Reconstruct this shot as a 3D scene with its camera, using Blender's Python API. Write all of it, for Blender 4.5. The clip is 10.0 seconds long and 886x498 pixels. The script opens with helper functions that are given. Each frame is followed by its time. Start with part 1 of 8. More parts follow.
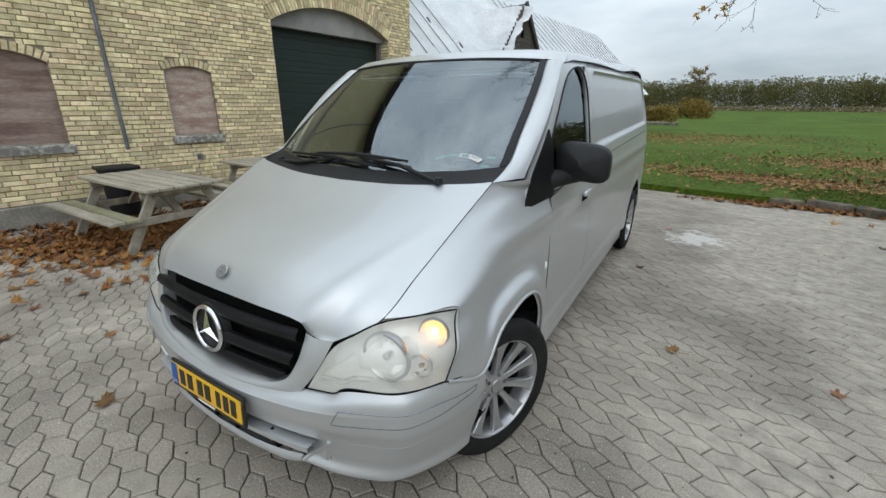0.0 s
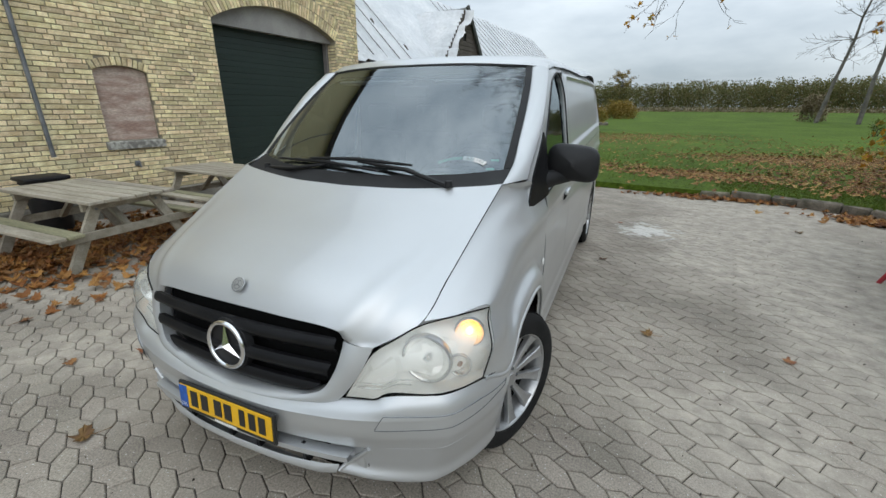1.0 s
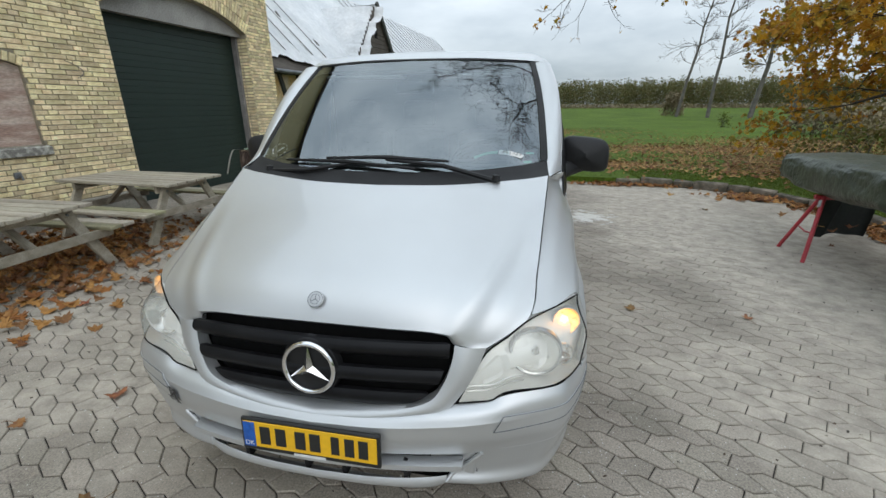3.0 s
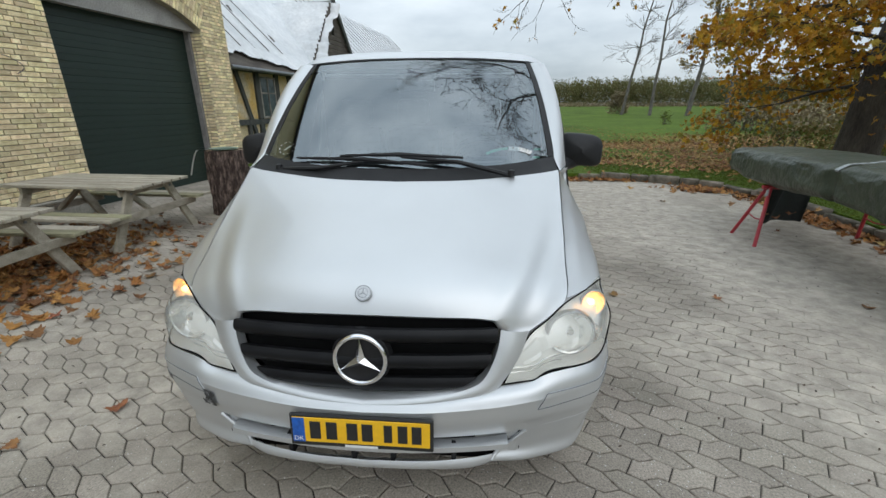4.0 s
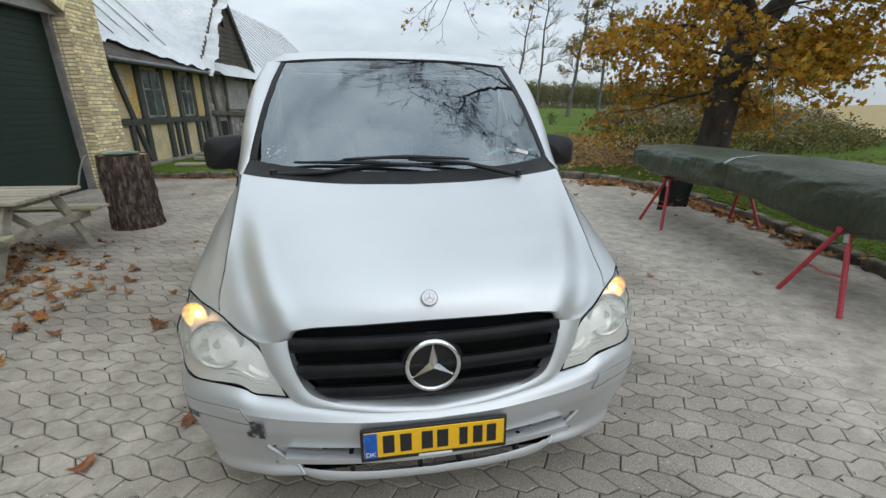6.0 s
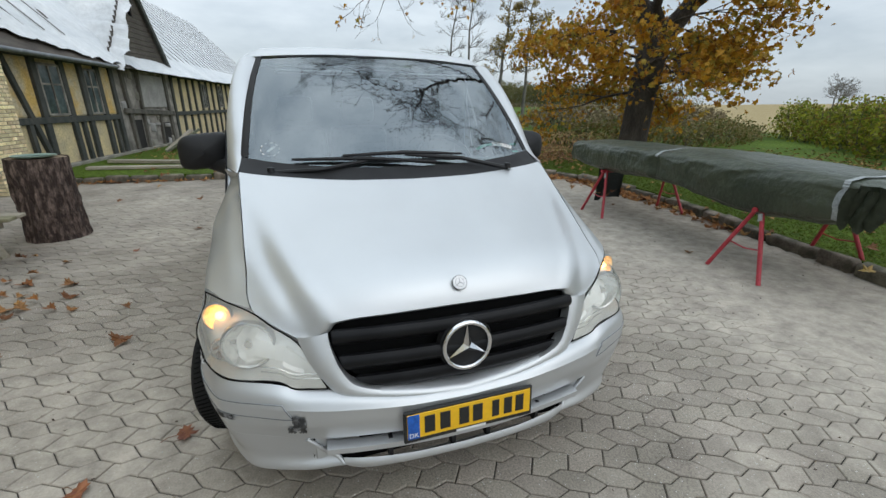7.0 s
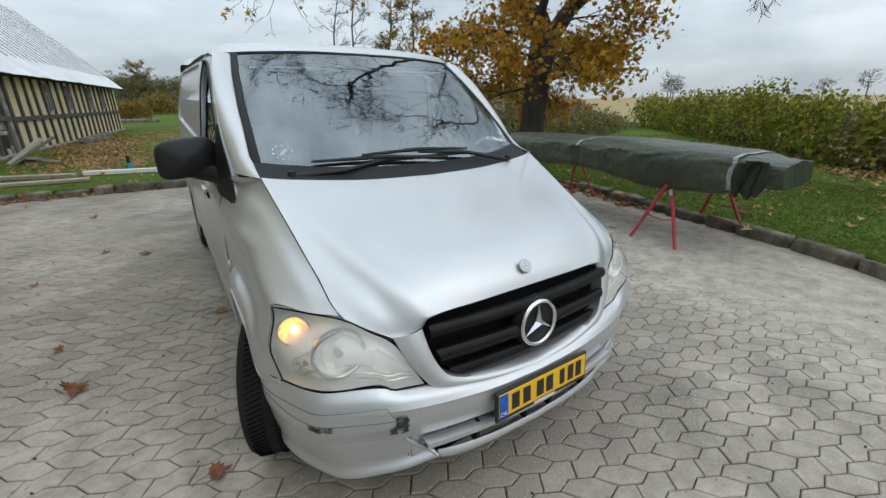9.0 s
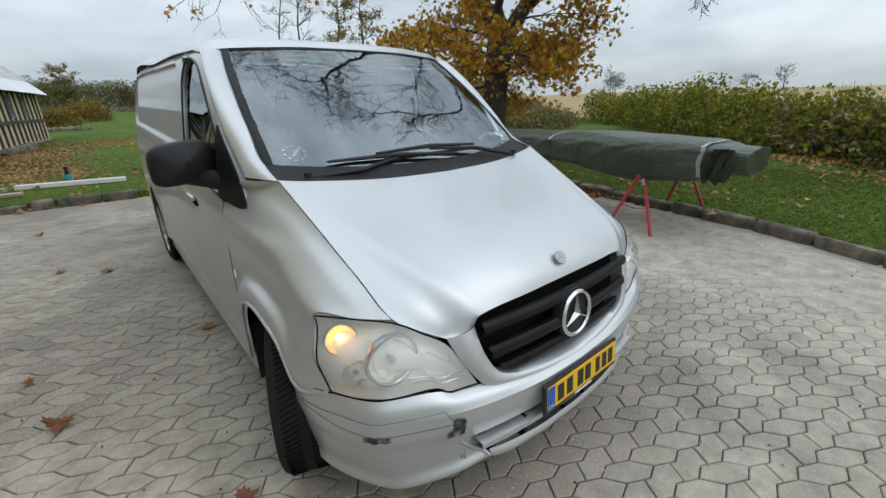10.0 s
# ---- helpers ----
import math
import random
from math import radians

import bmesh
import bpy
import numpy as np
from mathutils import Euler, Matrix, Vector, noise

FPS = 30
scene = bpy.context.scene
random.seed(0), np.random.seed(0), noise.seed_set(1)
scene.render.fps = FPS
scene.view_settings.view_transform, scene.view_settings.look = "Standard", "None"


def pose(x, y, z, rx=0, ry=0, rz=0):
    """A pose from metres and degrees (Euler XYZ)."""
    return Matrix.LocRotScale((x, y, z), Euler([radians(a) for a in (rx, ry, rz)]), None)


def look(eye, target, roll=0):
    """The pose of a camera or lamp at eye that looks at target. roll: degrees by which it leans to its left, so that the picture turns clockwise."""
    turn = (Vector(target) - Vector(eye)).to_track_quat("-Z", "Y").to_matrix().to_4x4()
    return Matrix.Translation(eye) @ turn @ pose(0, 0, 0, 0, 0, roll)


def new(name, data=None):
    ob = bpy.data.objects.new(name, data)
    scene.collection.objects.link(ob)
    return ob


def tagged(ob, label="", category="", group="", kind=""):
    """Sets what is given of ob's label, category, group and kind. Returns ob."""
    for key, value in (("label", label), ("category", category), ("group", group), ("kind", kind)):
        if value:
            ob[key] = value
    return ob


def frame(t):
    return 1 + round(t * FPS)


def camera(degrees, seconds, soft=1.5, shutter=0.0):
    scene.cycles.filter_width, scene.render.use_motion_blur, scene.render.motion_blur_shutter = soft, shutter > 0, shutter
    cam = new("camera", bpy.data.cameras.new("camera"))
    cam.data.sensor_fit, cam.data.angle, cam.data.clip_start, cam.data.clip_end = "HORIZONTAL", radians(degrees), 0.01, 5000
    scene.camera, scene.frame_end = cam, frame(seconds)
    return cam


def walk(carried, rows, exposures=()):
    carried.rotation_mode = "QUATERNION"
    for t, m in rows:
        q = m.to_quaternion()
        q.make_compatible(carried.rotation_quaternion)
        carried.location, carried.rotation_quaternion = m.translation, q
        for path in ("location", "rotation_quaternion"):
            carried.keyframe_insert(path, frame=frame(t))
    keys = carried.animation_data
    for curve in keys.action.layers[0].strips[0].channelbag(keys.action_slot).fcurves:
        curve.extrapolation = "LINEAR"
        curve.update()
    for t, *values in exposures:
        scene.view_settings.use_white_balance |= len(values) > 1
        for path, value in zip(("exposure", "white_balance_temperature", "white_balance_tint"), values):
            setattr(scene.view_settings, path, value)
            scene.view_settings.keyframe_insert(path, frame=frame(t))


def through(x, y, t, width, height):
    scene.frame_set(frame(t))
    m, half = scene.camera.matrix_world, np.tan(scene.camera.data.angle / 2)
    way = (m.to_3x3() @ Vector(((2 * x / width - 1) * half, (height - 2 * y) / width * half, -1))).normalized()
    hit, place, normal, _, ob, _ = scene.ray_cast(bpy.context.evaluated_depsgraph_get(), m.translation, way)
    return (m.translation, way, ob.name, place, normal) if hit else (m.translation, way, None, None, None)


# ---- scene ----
cam = camera(94.2, 10.0)
PATH = [
    (0, (1.574, -0.694, 1.586), (0.564, 0.905, 0.934), 0.4),
    (0.5, (1.471, -0.758, 1.602), (0.571, 0.906, 0.953), 0.4),
    (1, (1.319, -0.876, 1.6), (0.541, 0.85, 0.955), 0.3),
    (1.5, (1.167, -0.971, 1.605), (0.502, 0.803, 0.965), 0.1),
    (2, (1.025, -0.992, 1.588), (0.457, 0.816, 0.949), -0.0),
    (2.5, (0.853, -0.998, 1.58), (0.381, 0.836, 0.936), -0.1),
    (4, (0.401, -1.168, 1.581), (0.232, 0.713, 0.923), -0.2),
    (4.5, (0.275, -1.165, 1.578), (0.199, 0.722, 0.921), 0.1),
    (5, (0.138, -1.152, 1.578), (0.161, 0.736, 0.92), 0.3),
    (5.5, (0.004, -1.157, 1.591), (0.151, 0.726, 0.934), 0.4),
    (7, (-0.511, -1.191, 1.581), (0.089, 0.599, 0.92), 0.6),
    (7.5, (-0.651, -1.117, 1.565), (0.076, 0.625, 0.904), 0.8),
    (8, (-0.783, -1.091, 1.589), (0.059, 0.599, 0.93), 0.8),
    (8.5, (-0.93, -1.044, 1.582), (0.013, 0.59, 0.916), 0.4),
    (9, (-1.12, -0.979, 1.577), (-0.09, 0.599, 0.906), -0.4),
    (9.5, (-1.252, -0.896, 1.572), (-0.141, 0.623, 0.895), -1.0),
    (10, (-1.347, -0.775, 1.56), (-0.159, 0.685, 0.885), -1.6),
]
walk(cam, [(t, look(eye, target, roll)) for t, eye, target, roll in PATH])

# ---- light ----
SUN_DIR = (math.radians(39), math.radians(151))
world = bpy.data.worlds.new("world")
scene.world = world
world.use_nodes = True
wn = world.node_tree.nodes
wl = world.node_tree.links
wn.clear()
w_out = wn.new("ShaderNodeOutputWorld")
w_bg = wn.new("ShaderNodeBackground")
w_sky = wn.new("ShaderNodeTexSky")
w_sky.sky_type = "NISHITA"
w_sky.sun_disc = False
w_sky.sun_elevation, w_sky.sun_rotation = SUN_DIR
w_sky.air_density, w_sky.dust_density, w_sky.ozone_density = 1.0, 1.0, 1.0
w_co = wn.new("ShaderNodeTexCoord")
w_map = wn.new("ShaderNodeMapping")
w_map.inputs["Scale"].default_value = (1.0, 1.0, 3.2)
w_noise = wn.new("ShaderNodeTexNoise")
w_noise.inputs["Scale"].default_value = 2.1
w_noise.inputs["Detail"].default_value = 6
w_noise.inputs["Roughness"].default_value = 0.55
w_ramp = wn.new("ShaderNodeValToRGB")
w_ramp.color_ramp.elements[0].position = 0.34
w_ramp.color_ramp.elements[0].color = (3.95, 4.62, 5.22, 1)
w_ramp.color_ramp.elements[1].position = 0.66
w_ramp.color_ramp.elements[1].color = (7.05, 7.75, 8.25, 1)
w_mix = wn.new("ShaderNodeMix")
w_mix.data_type = "RGBA"
w_mix.inputs["Factor"].default_value = 0.88
wl.new(w_co.outputs["Generated"], w_map.inputs["Vector"])
wl.new(w_map.outputs["Vector"], w_noise.inputs["Vector"])
wl.new(w_noise.outputs["Fac"], w_ramp.inputs["Fac"])
wl.new(w_sky.outputs["Color"], w_mix.inputs["A"])
wl.new(w_ramp.outputs["Color"], w_mix.inputs["B"])
wl.new(w_mix.outputs["Result"], w_bg.inputs["Color"])
# an overcast dome is brighter overhead than at the horizon
w_sep = wn.new("ShaderNodeSeparateXYZ")
wl.new(w_co.outputs["Generated"], w_sep.inputs["Vector"])
w_dome = wn.new("ShaderNodeMapRange")
w_dome.inputs["From Min"].default_value, w_dome.inputs["From Max"].default_value = 0.0, 1.0
w_dome.inputs["To Min"].default_value, w_dome.inputs["To Max"].default_value = 0.075, 0.2
wl.new(w_sep.outputs["Z"], w_dome.inputs["Value"])
wl.new(w_dome.outputs["Result"], w_bg.inputs["Strength"])
wl.new(w_bg.outputs["Background"], w_out.inputs["Surface"])

sun = new("sun", bpy.data.lights.new("sun", "SUN"))
sun.data.energy = 0.4
sun.data.angle = math.radians(50)
sun.data.color = (1.0, 0.98, 0.95)
sun.matrix_world = look((12, -22, 20), (0, 0, 0))
scene.view_settings.exposure = 0.42


# ---- materials ----
def mat(name, a, b=None, rough=0.6, metal=0.0, scale=4.0, fine=60.0, bump=0.15, depth=0.004, vary=0.0, isle=False, coat=0.0,
        stretch=(1, 1, 1), grain=0.25, contrast=(0.35, 0.65), spec=0.5):
    """Two colours blended by a broad noise, a fine grain over it and relief; vary: difference from piece to piece."""
    m = bpy.data.materials.new(name)
    m.use_nodes = True
    n, l = m.node_tree.nodes, m.node_tree.links
    bs = n["Principled BSDF"]
    b = b or tuple(c * 0.75 for c in a)
    co = n.new("ShaderNodeTexCoord")
    mp = n.new("ShaderNodeMapping")
    mp.inputs["Scale"].default_value = stretch
    l.new(co.outputs["Object"], mp.inputs["Vector"])
    n1 = n.new("ShaderNodeTexNoise")
    n1.inputs["Scale"].default_value, n1.inputs["Detail"].default_value = scale, 5
    n2 = n.new("ShaderNodeTexNoise")
    n2.inputs["Scale"].default_value, n2.inputs["Detail"].default_value = fine, 4
    l.new(mp.outputs["Vector"], n1.inputs["Vector"])
    l.new(mp.outputs["Vector"], n2.inputs["Vector"])
    r = n.new("ShaderNodeValToRGB")
    r.color_ramp.elements[0].position, r.color_ramp.elements[1].position = contrast
    r.color_ramp.elements[0].color = (*a, 1)
    r.color_ramp.elements[1].color = (*b, 1)
    l.new(n1.outputs["Fac"], r.inputs["Fac"])
    hs = n.new("ShaderNodeHueSaturation")
    l.new(r.outputs["Color"], hs.inputs["Color"])
    mr = n.new("ShaderNodeMapRange")
    mr.inputs["From Min"].default_value, mr.inputs["From Max"].default_value = 0.3, 0.7
    mr.inputs["To Min"].default_value, mr.inputs["To Max"].default_value = 1 - grain, 1 + grain
    l.new(n2.outputs["Fac"], mr.inputs["Value"])
    last = mr.outputs["Result"]
    if vary:
        if isle:
            rnd = n.new("ShaderNodeNewGeometry").outputs["Random Per Island"]
        else:
            rnd = n.new("ShaderNodeObjectInfo").outputs["Random"]
        m2 = n.new("ShaderNodeMapRange")
        m2.inputs["To Min"].default_value, m2.inputs["To Max"].default_value = 1 - vary, 1 + vary
        l.new(rnd, m2.inputs["Value"])
        mu = n.new("ShaderNodeMath")
        mu.operation = "MULTIPLY"
        l.new(last, mu.inputs[0])
        l.new(m2.outputs["Result"], mu.inputs[1])
        last = mu.outputs["Value"]
        m3 = n.new("ShaderNodeMapRange")
        m3.inputs["To Min"].default_value, m3.inputs["To Max"].default_value = 0.5 - vary * 0.05, 0.5 + vary * 0.05
        wob = n.new("ShaderNodeMath")
        wob.operation = "FRACT"
        mu7 = n.new("ShaderNodeMath")
        mu7.operation = "MULTIPLY"
        mu7.inputs[1].default_value = 7.31
        l.new(rnd, mu7.inputs[0])
        l.new(mu7.outputs["Value"], wob.inputs[0])
        l.new(wob.outputs["Value"], m3.inputs["Value"])
        l.new(m3.outputs["Result"], hs.inputs["Hue"])
    l.new(last, hs.inputs["Value"])
    l.new(hs.outputs["Color"], bs.inputs["Base Color"])
    bs.inputs["Roughness"].default_value, bs.inputs["Metallic"].default_value = rough, metal
    bs.inputs["Specular IOR Level"].default_value = spec
    if coat:
        bs.inputs["Coat Weight"].default_value, bs.inputs["Coat Roughness"].default_value = coat, 0.04
    if bump:
        bp = n.new("ShaderNodeBump")
        bp.inputs["Strength"].default_value, bp.inputs["Distance"].default_value = bump, depth
        l.new(n2.outputs["Fac"], bp.inputs["Height"])
        l.new(bp.outputs["Normal"], bs.inputs["Normal"])
    return m


def glass(name, tint=(0.9, 0.95, 0.93), alpha=0.35, rough=0.0):
    """Clear pane: a mirror by Fresnel over a see-through tinted body."""
    m = bpy.data.materials.new(name)
    m.use_nodes = True
    n, l = m.node_tree.nodes, m.node_tree.links
    n.clear()
    out = n.new("ShaderNodeOutputMaterial")
    tr = n.new("ShaderNodeBsdfTransparent")
    tr.inputs["Color"].default_value = (*tint, 1)
    gl = n.new("ShaderNodeBsdfGlossy")
    gl.inputs["Roughness"].default_value = rough
    gl.inputs["Color"].default_value = (0.88, 0.96, 1.0, 1)
    fr = n.new("ShaderNodeFresnel")
    fr.inputs["IOR"].default_value = 1.52 + alpha
    mx = n.new("ShaderNodeMixShader")
    l.new(fr.outputs["Fac"], mx.inputs["Fac"])
    l.new(tr.outputs["BSDF"], mx.inputs[1])
    l.new(gl.outputs["BSDF"], mx.inputs[2])
    l.new(mx.outputs["Shader"], out.inputs["Surface"])
    return m


def glow(name, colour, strength):
    m = bpy.data.materials.new(name)
    m.use_nodes = True
    bs = m.node_tree.nodes["Principled BSDF"]
    bs.inputs["Base Color"].default_value = (*colour, 1)
    bs.inputs["Emission Color"].default_value = (*colour, 1)
    bs.inputs["Emission Strength"].default_value = strength
    return m


# ---- mesh helpers ----
def link(name, bm, material, parent=None, label="", smooth=None, kind=""):
    me = bpy.data.meshes.new(name)
    bm.normal_update()
    bm.to_mesh(me)
    bm.free()
    for m in material if isinstance(material, (list, tuple)) else [material]:
        me.materials.append(m)
    if smooth is not None:
        me.shade_smooth()
        if smooth:
            me.set_sharp_from_angle(angle=math.radians(smooth))
    ob = new(name, me)
    if parent:
        ob.parent = parent
    return tagged(ob, label, "", "", kind)


def part(name, bm, material, parent, label="", smooth=None):
    return link(name, bm, material, parent, label, smooth)


def shared(name, me, parent, m):
    ob = new(name, me)
    ob.parent = parent
    ob.matrix_local = m
    return ob


def thing(name, m, label, category, group=""):
    e = new(name)
    e.empty_display_size = 0.1
    e.matrix_world = m
    return tagged(e, label, category, group)


def box(x0, y0, z0, x1, y1, z1, bevel=0.0, seg=1, bm=None, m=None):
    """A box from corner to corner, with rounded edges if bevel is given; added to bm."""
    b = bmesh.new()
    bmesh.ops.create_cube(b, size=1)
    bmesh.ops.transform(b, matrix=Matrix.LocRotScale(((x0 + x1) / 2, (y0 + y1) / 2, (z0 + z1) / 2), None, (abs(x1 - x0), abs(y1 - y0), abs(z1 - z0))), verts=b.verts)
    if bevel:
        bmesh.ops.bevel(b, geom=b.edges[:], offset=bevel, segments=seg, affect="EDGES", profile=0.5)
    if m is not None:
        bmesh.ops.transform(b, matrix=m, verts=b.verts)
    return b if bm is None else absorb(bm, b)


def absorb(bm, b, slot=None):
    vs = [bm.verts.new(v.co) for v in b.verts]
    b.verts.index_update()
    for f in b.faces:
        try:
            nf = bm.faces.new([vs[v.index] for v in f.verts])
            nf.material_index = f.material_index if slot is None else slot
            nf.smooth = f.smooth
        except ValueError:
            pass
    b.free()
    return bm


def rod(points, radii, sides=8, bm=None, cap=True):
    """A round bar along points, with a radius at each."""
    bm = bm or bmesh.new()
    pts = [Vector(p) for p in points]
    if not isinstance(radii, (list, tuple)):
        radii = [radii] * len(pts)
    rings, ref = [], None
    for i, p in enumerate(pts):
        d = (pts[min(i + 1, len(pts) - 1)] - pts[max(i - 1, 0)]).normalized()
        if ref is None:
            ref = d.orthogonal().normalized()
        else:
            ref = (ref - d * ref.dot(d))
            ref = ref.normalized() if ref.length > 1e-6 else d.orthogonal().normalized()
        o = d.cross(ref)
        rings.append([bm.verts.new(p + radii[i] * (math.cos(a) * ref + math.sin(a) * o)) for a in (2 * math.pi * k / sides for k in range(sides))])
    for a, b in zip(rings, rings[1:]):
        for k in range(sides):
            bm.faces.new((a[k], a[(k + 1) % sides], b[(k + 1) % sides], b[k]))
    if cap:
        bm.faces.new(rings[0][::-1])
        bm.faces.new(rings[-1])
    return bm


def lathe(profile, sides=48, bm=None):
    """Turns (radius, height) pairs about the z axis."""
    bm = bm or bmesh.new()
    rings = []
    for r, z in profile:
        if r < 1e-5:
            rings.append([bm.verts.new((0, 0, z))])
        else:
            rings.append([bm.verts.new((r * math.cos(2 * math.pi * k / sides), r * math.sin(2 * math.pi * k / sides), z)) for k in range(sides)])
    for a, b in zip(rings, rings[1:]):
        for k in range(sides):
            k2 = (k + 1) % sides
            if len(a) == 1 and len(b) == 1:
                continue
            if len(a) == 1:
                bm.faces.new((a[0], b[k], b[k2]))
            elif len(b) == 1:
                bm.faces.new((a[k], a[k2], b[0]))
            else:
                bm.faces.new((a[k], a[k2], b[k2], b[k]))
    return bm


def spline(points, n):
    """n + 1 points evenly along a smooth curve through the given ones."""
    P = [np.array(p, float) for p in points]
    if len(P) == 2:
        return [P[0] + (P[1] - P[0]) * k / n for k in range(n + 1)]
    h = [max(1e-6, float(np.linalg.norm(b - a)) ** 0.75) for a, b in zip(P, P[1:])]
    slope = [(b - a) / d for a, b, d in zip(P, P[1:], h)]
    m = [slope[0]] + [(slope[i - 1] * h[i] + slope[i] * h[i - 1]) / (h[i - 1] + h[i]) for i in range(1, len(P) - 1)] + [slope[-1]]
    fine = []
    for i, d in enumerate(h):
        for k in range(16):
            t = k / 16
            fine.append((2 * t ** 3 - 3 * t * t + 1) * P[i] + (t ** 3 - 2 * t * t + t) * d * m[i] + (3 * t * t - 2 * t ** 3) * P[i + 1] + (t ** 3 - t * t) * d * m[i + 1])
    fine.append(P[-1])
    F = np.array(fine)
    s = np.concatenate([[0], np.cumsum(np.linalg.norm(np.diff(F, axis=0), axis=1))])
    u = np.linspace(0, s[-1], n + 1)
    return [np.array([np.interp(x, s, F[:, k]) for k in range(F.shape[1])]) for x in u]


def loft(curves, nu=24, nv=8):
    """Rows of points of a smooth skin through the given curves."""
    C = [spline(c, nu) for c in curves]
    cols = [spline([c[i] for c in C], nv) for i in range(nu + 1)]
    return [[cols[i][j] for i in range(nu + 1)] for j in range(nv + 1)]


def skin(rows, bm=None, flip=False, lip=0.0, inward=(0, 0, 0)):
    """Faces over rows of points; lip: a turned-in edge of that depth towards the point inward."""
    bm = bm or bmesh.new()
    V = [[bm.verts.new(tuple(p)) for p in r] for r in rows]
    for a, b in zip(V, V[1:]):
        for k in range(len(a) - 1):
            f = (a[k], a[k + 1], b[k + 1], b[k])
            try:
                bm.faces.new(f[::-1] if flip else f)
            except ValueError:
                pass
    if lip:
        edge = V[0] + [r[-1] for r in V[1:]] + V[-1][-2::-1] + [r[0] for r in V[-2:0:-1]]
        c = Vector(inward)
        low = [bm.verts.new(v.co + (c - v.co).normalized() * lip) for v in edge]
        for i in range(len(edge)):
            j = (i + 1) % len(edge)
            f = (edge[i], low[i], low[j], edge[j])
            try:
                bm.faces.new(f[::-1] if flip else f)
            except ValueError:
                pass
    return bm


def relax(rows, times):
    """Evens out the inner points of a skin whose first column lies on the middle line."""
    G = np.array(rows, float)
    for _ in range(times):
        left = np.concatenate([G[:, 1:2] * (-1, 1, 1), G[:, :-2]], axis=1)
        mean = (left[1:-1] + G[1:-1, 1:] + G[:-2, :-1] + G[2:, :-1]) / 4
        G[1:-1, :-1] += 0.6 * (mean - G[1:-1, :-1])
    return G


def mirror(rows):
    return [[(-p[0], p[1], p[2]) for p in r] for r in rows]


# ---- surfaces of the setting ----
M_joint = mat("joint_sand", (0.07, 0.063, 0.052), (0.03, 0.028, 0.024), 0.95, scale=3, fine=90, bump=0.3)
M_brick = mat("yellow_brick", (0.86, 0.74, 0.47), (0.64, 0.51, 0.29), 0.9, scale=9, fine=120, bump=0.6, depth=0.006, vary=0.28, isle=True)
M_brick1 = mat("yellow_brick_single", (0.86, 0.74, 0.47), (0.64, 0.51, 0.29), 0.9, scale=9, fine=120, bump=0.6, depth=0.006, vary=0.28)
M_mortar = mat("lime_mortar", (0.34, 0.3, 0.22), (0.22, 0.195, 0.145), 0.95, scale=5, fine=80, bump=0.5)
M_plinth = mat("plinth_concrete", (0.3, 0.28, 0.24), (0.17, 0.16, 0.13), 0.95, scale=2.5, fine=50, bump=0.4)
M_concrete = mat("lintel_concrete", (0.36, 0.35, 0.33), (0.25, 0.24, 0.23), 0.9, scale=2, fine=50, bump=0.3)
M_ply = mat("weathered_plywood", (0.34, 0.225, 0.18), (0.56, 0.46, 0.39), 0.85, scale=5, fine=45, bump=0.3, stretch=(1, 0.5, 2.2))
M_ply_dark = mat("stained_plywood", (0.19, 0.12, 0.1), (0.36, 0.27, 0.23), 0.85, scale=3.5, fine=45, bump=0.3, stretch=(1, 0.4, 3))
M_sill = mat("lichen_sill", (0.2, 0.19, 0.17), (0.42, 0.41, 0.36), 0.95, scale=14, fine=60, bump=0.4, contrast=(0.45, 0.6))
M_green_door = mat("dark_green_steel", (0.0075, 0.019, 0.014), (0.01, 0.024, 0.018), 0.5, scale=1.5, fine=30, bump=0.05, grain=0.1)
M_zinc = mat("zinc_pipe", (0.2, 0.21, 0.22), (0.13, 0.14, 0.15), 0.5, 0.5, scale=6)
M_kerb = mat("granite_kerb", (0.19, 0.16, 0.125), (0.075, 0.068, 0.048), 0.95, scale=7, fine=60, bump=0.7, depth=0.01, vary=0.3)
M_timber = mat("dark_timber", (0.035, 0.04, 0.036), (0.07, 0.07, 0.062), 0.85, scale=6, fine=60, bump=0.4, stretch=(1, 1, 0.3))
M_board = mat("weathered_boards", (0.05, 0.04, 0.034), (0.1, 0.085, 0.07), 0.9, scale=4, fine=50, bump=0.4, stretch=(1, 0.4, 2))
M_ochre = mat("ochre_limewash", (0.58, 0.38, 0.12), (0.52, 0.46, 0.33), 0.95, scale=2.4, fine=30, bump=0.5)
M_cream = mat("cream_limewash", (0.64, 0.52, 0.29), (0.48, 0.4, 0.26), 0.95, scale=2.4, fine=30, bump=0.5)
M_oldwall = mat("grey_old_plaster", (0.34, 0.31, 0.275), (0.12, 0.11, 0.097), 0.95, scale=2.6, fine=30, bump=0.6)
M_oldwood = mat("grey_split_timber", (0.13, 0.12, 0.1), (0.06, 0.055, 0.047), 0.95, scale=5, fine=60, bump=0.6, stretch=(1, 1, 0.25))
M_gap_dark = mat("hole_shade", (0.012, 0.011, 0.01), (0.02, 0.018, 0.016), 0.95, bump=0)
M_sheet = mat("white_roof_sheet", (0.72, 0.73, 0.74), (0.58, 0.6, 0.62), 0.5, scale=0.9, fine=8, bump=0.5, depth=0.05, grain=0.08)
M_batten = mat("grey_batten", (0.16, 0.15, 0.145), (0.24, 0.23, 0.22), 0.9, scale=5)
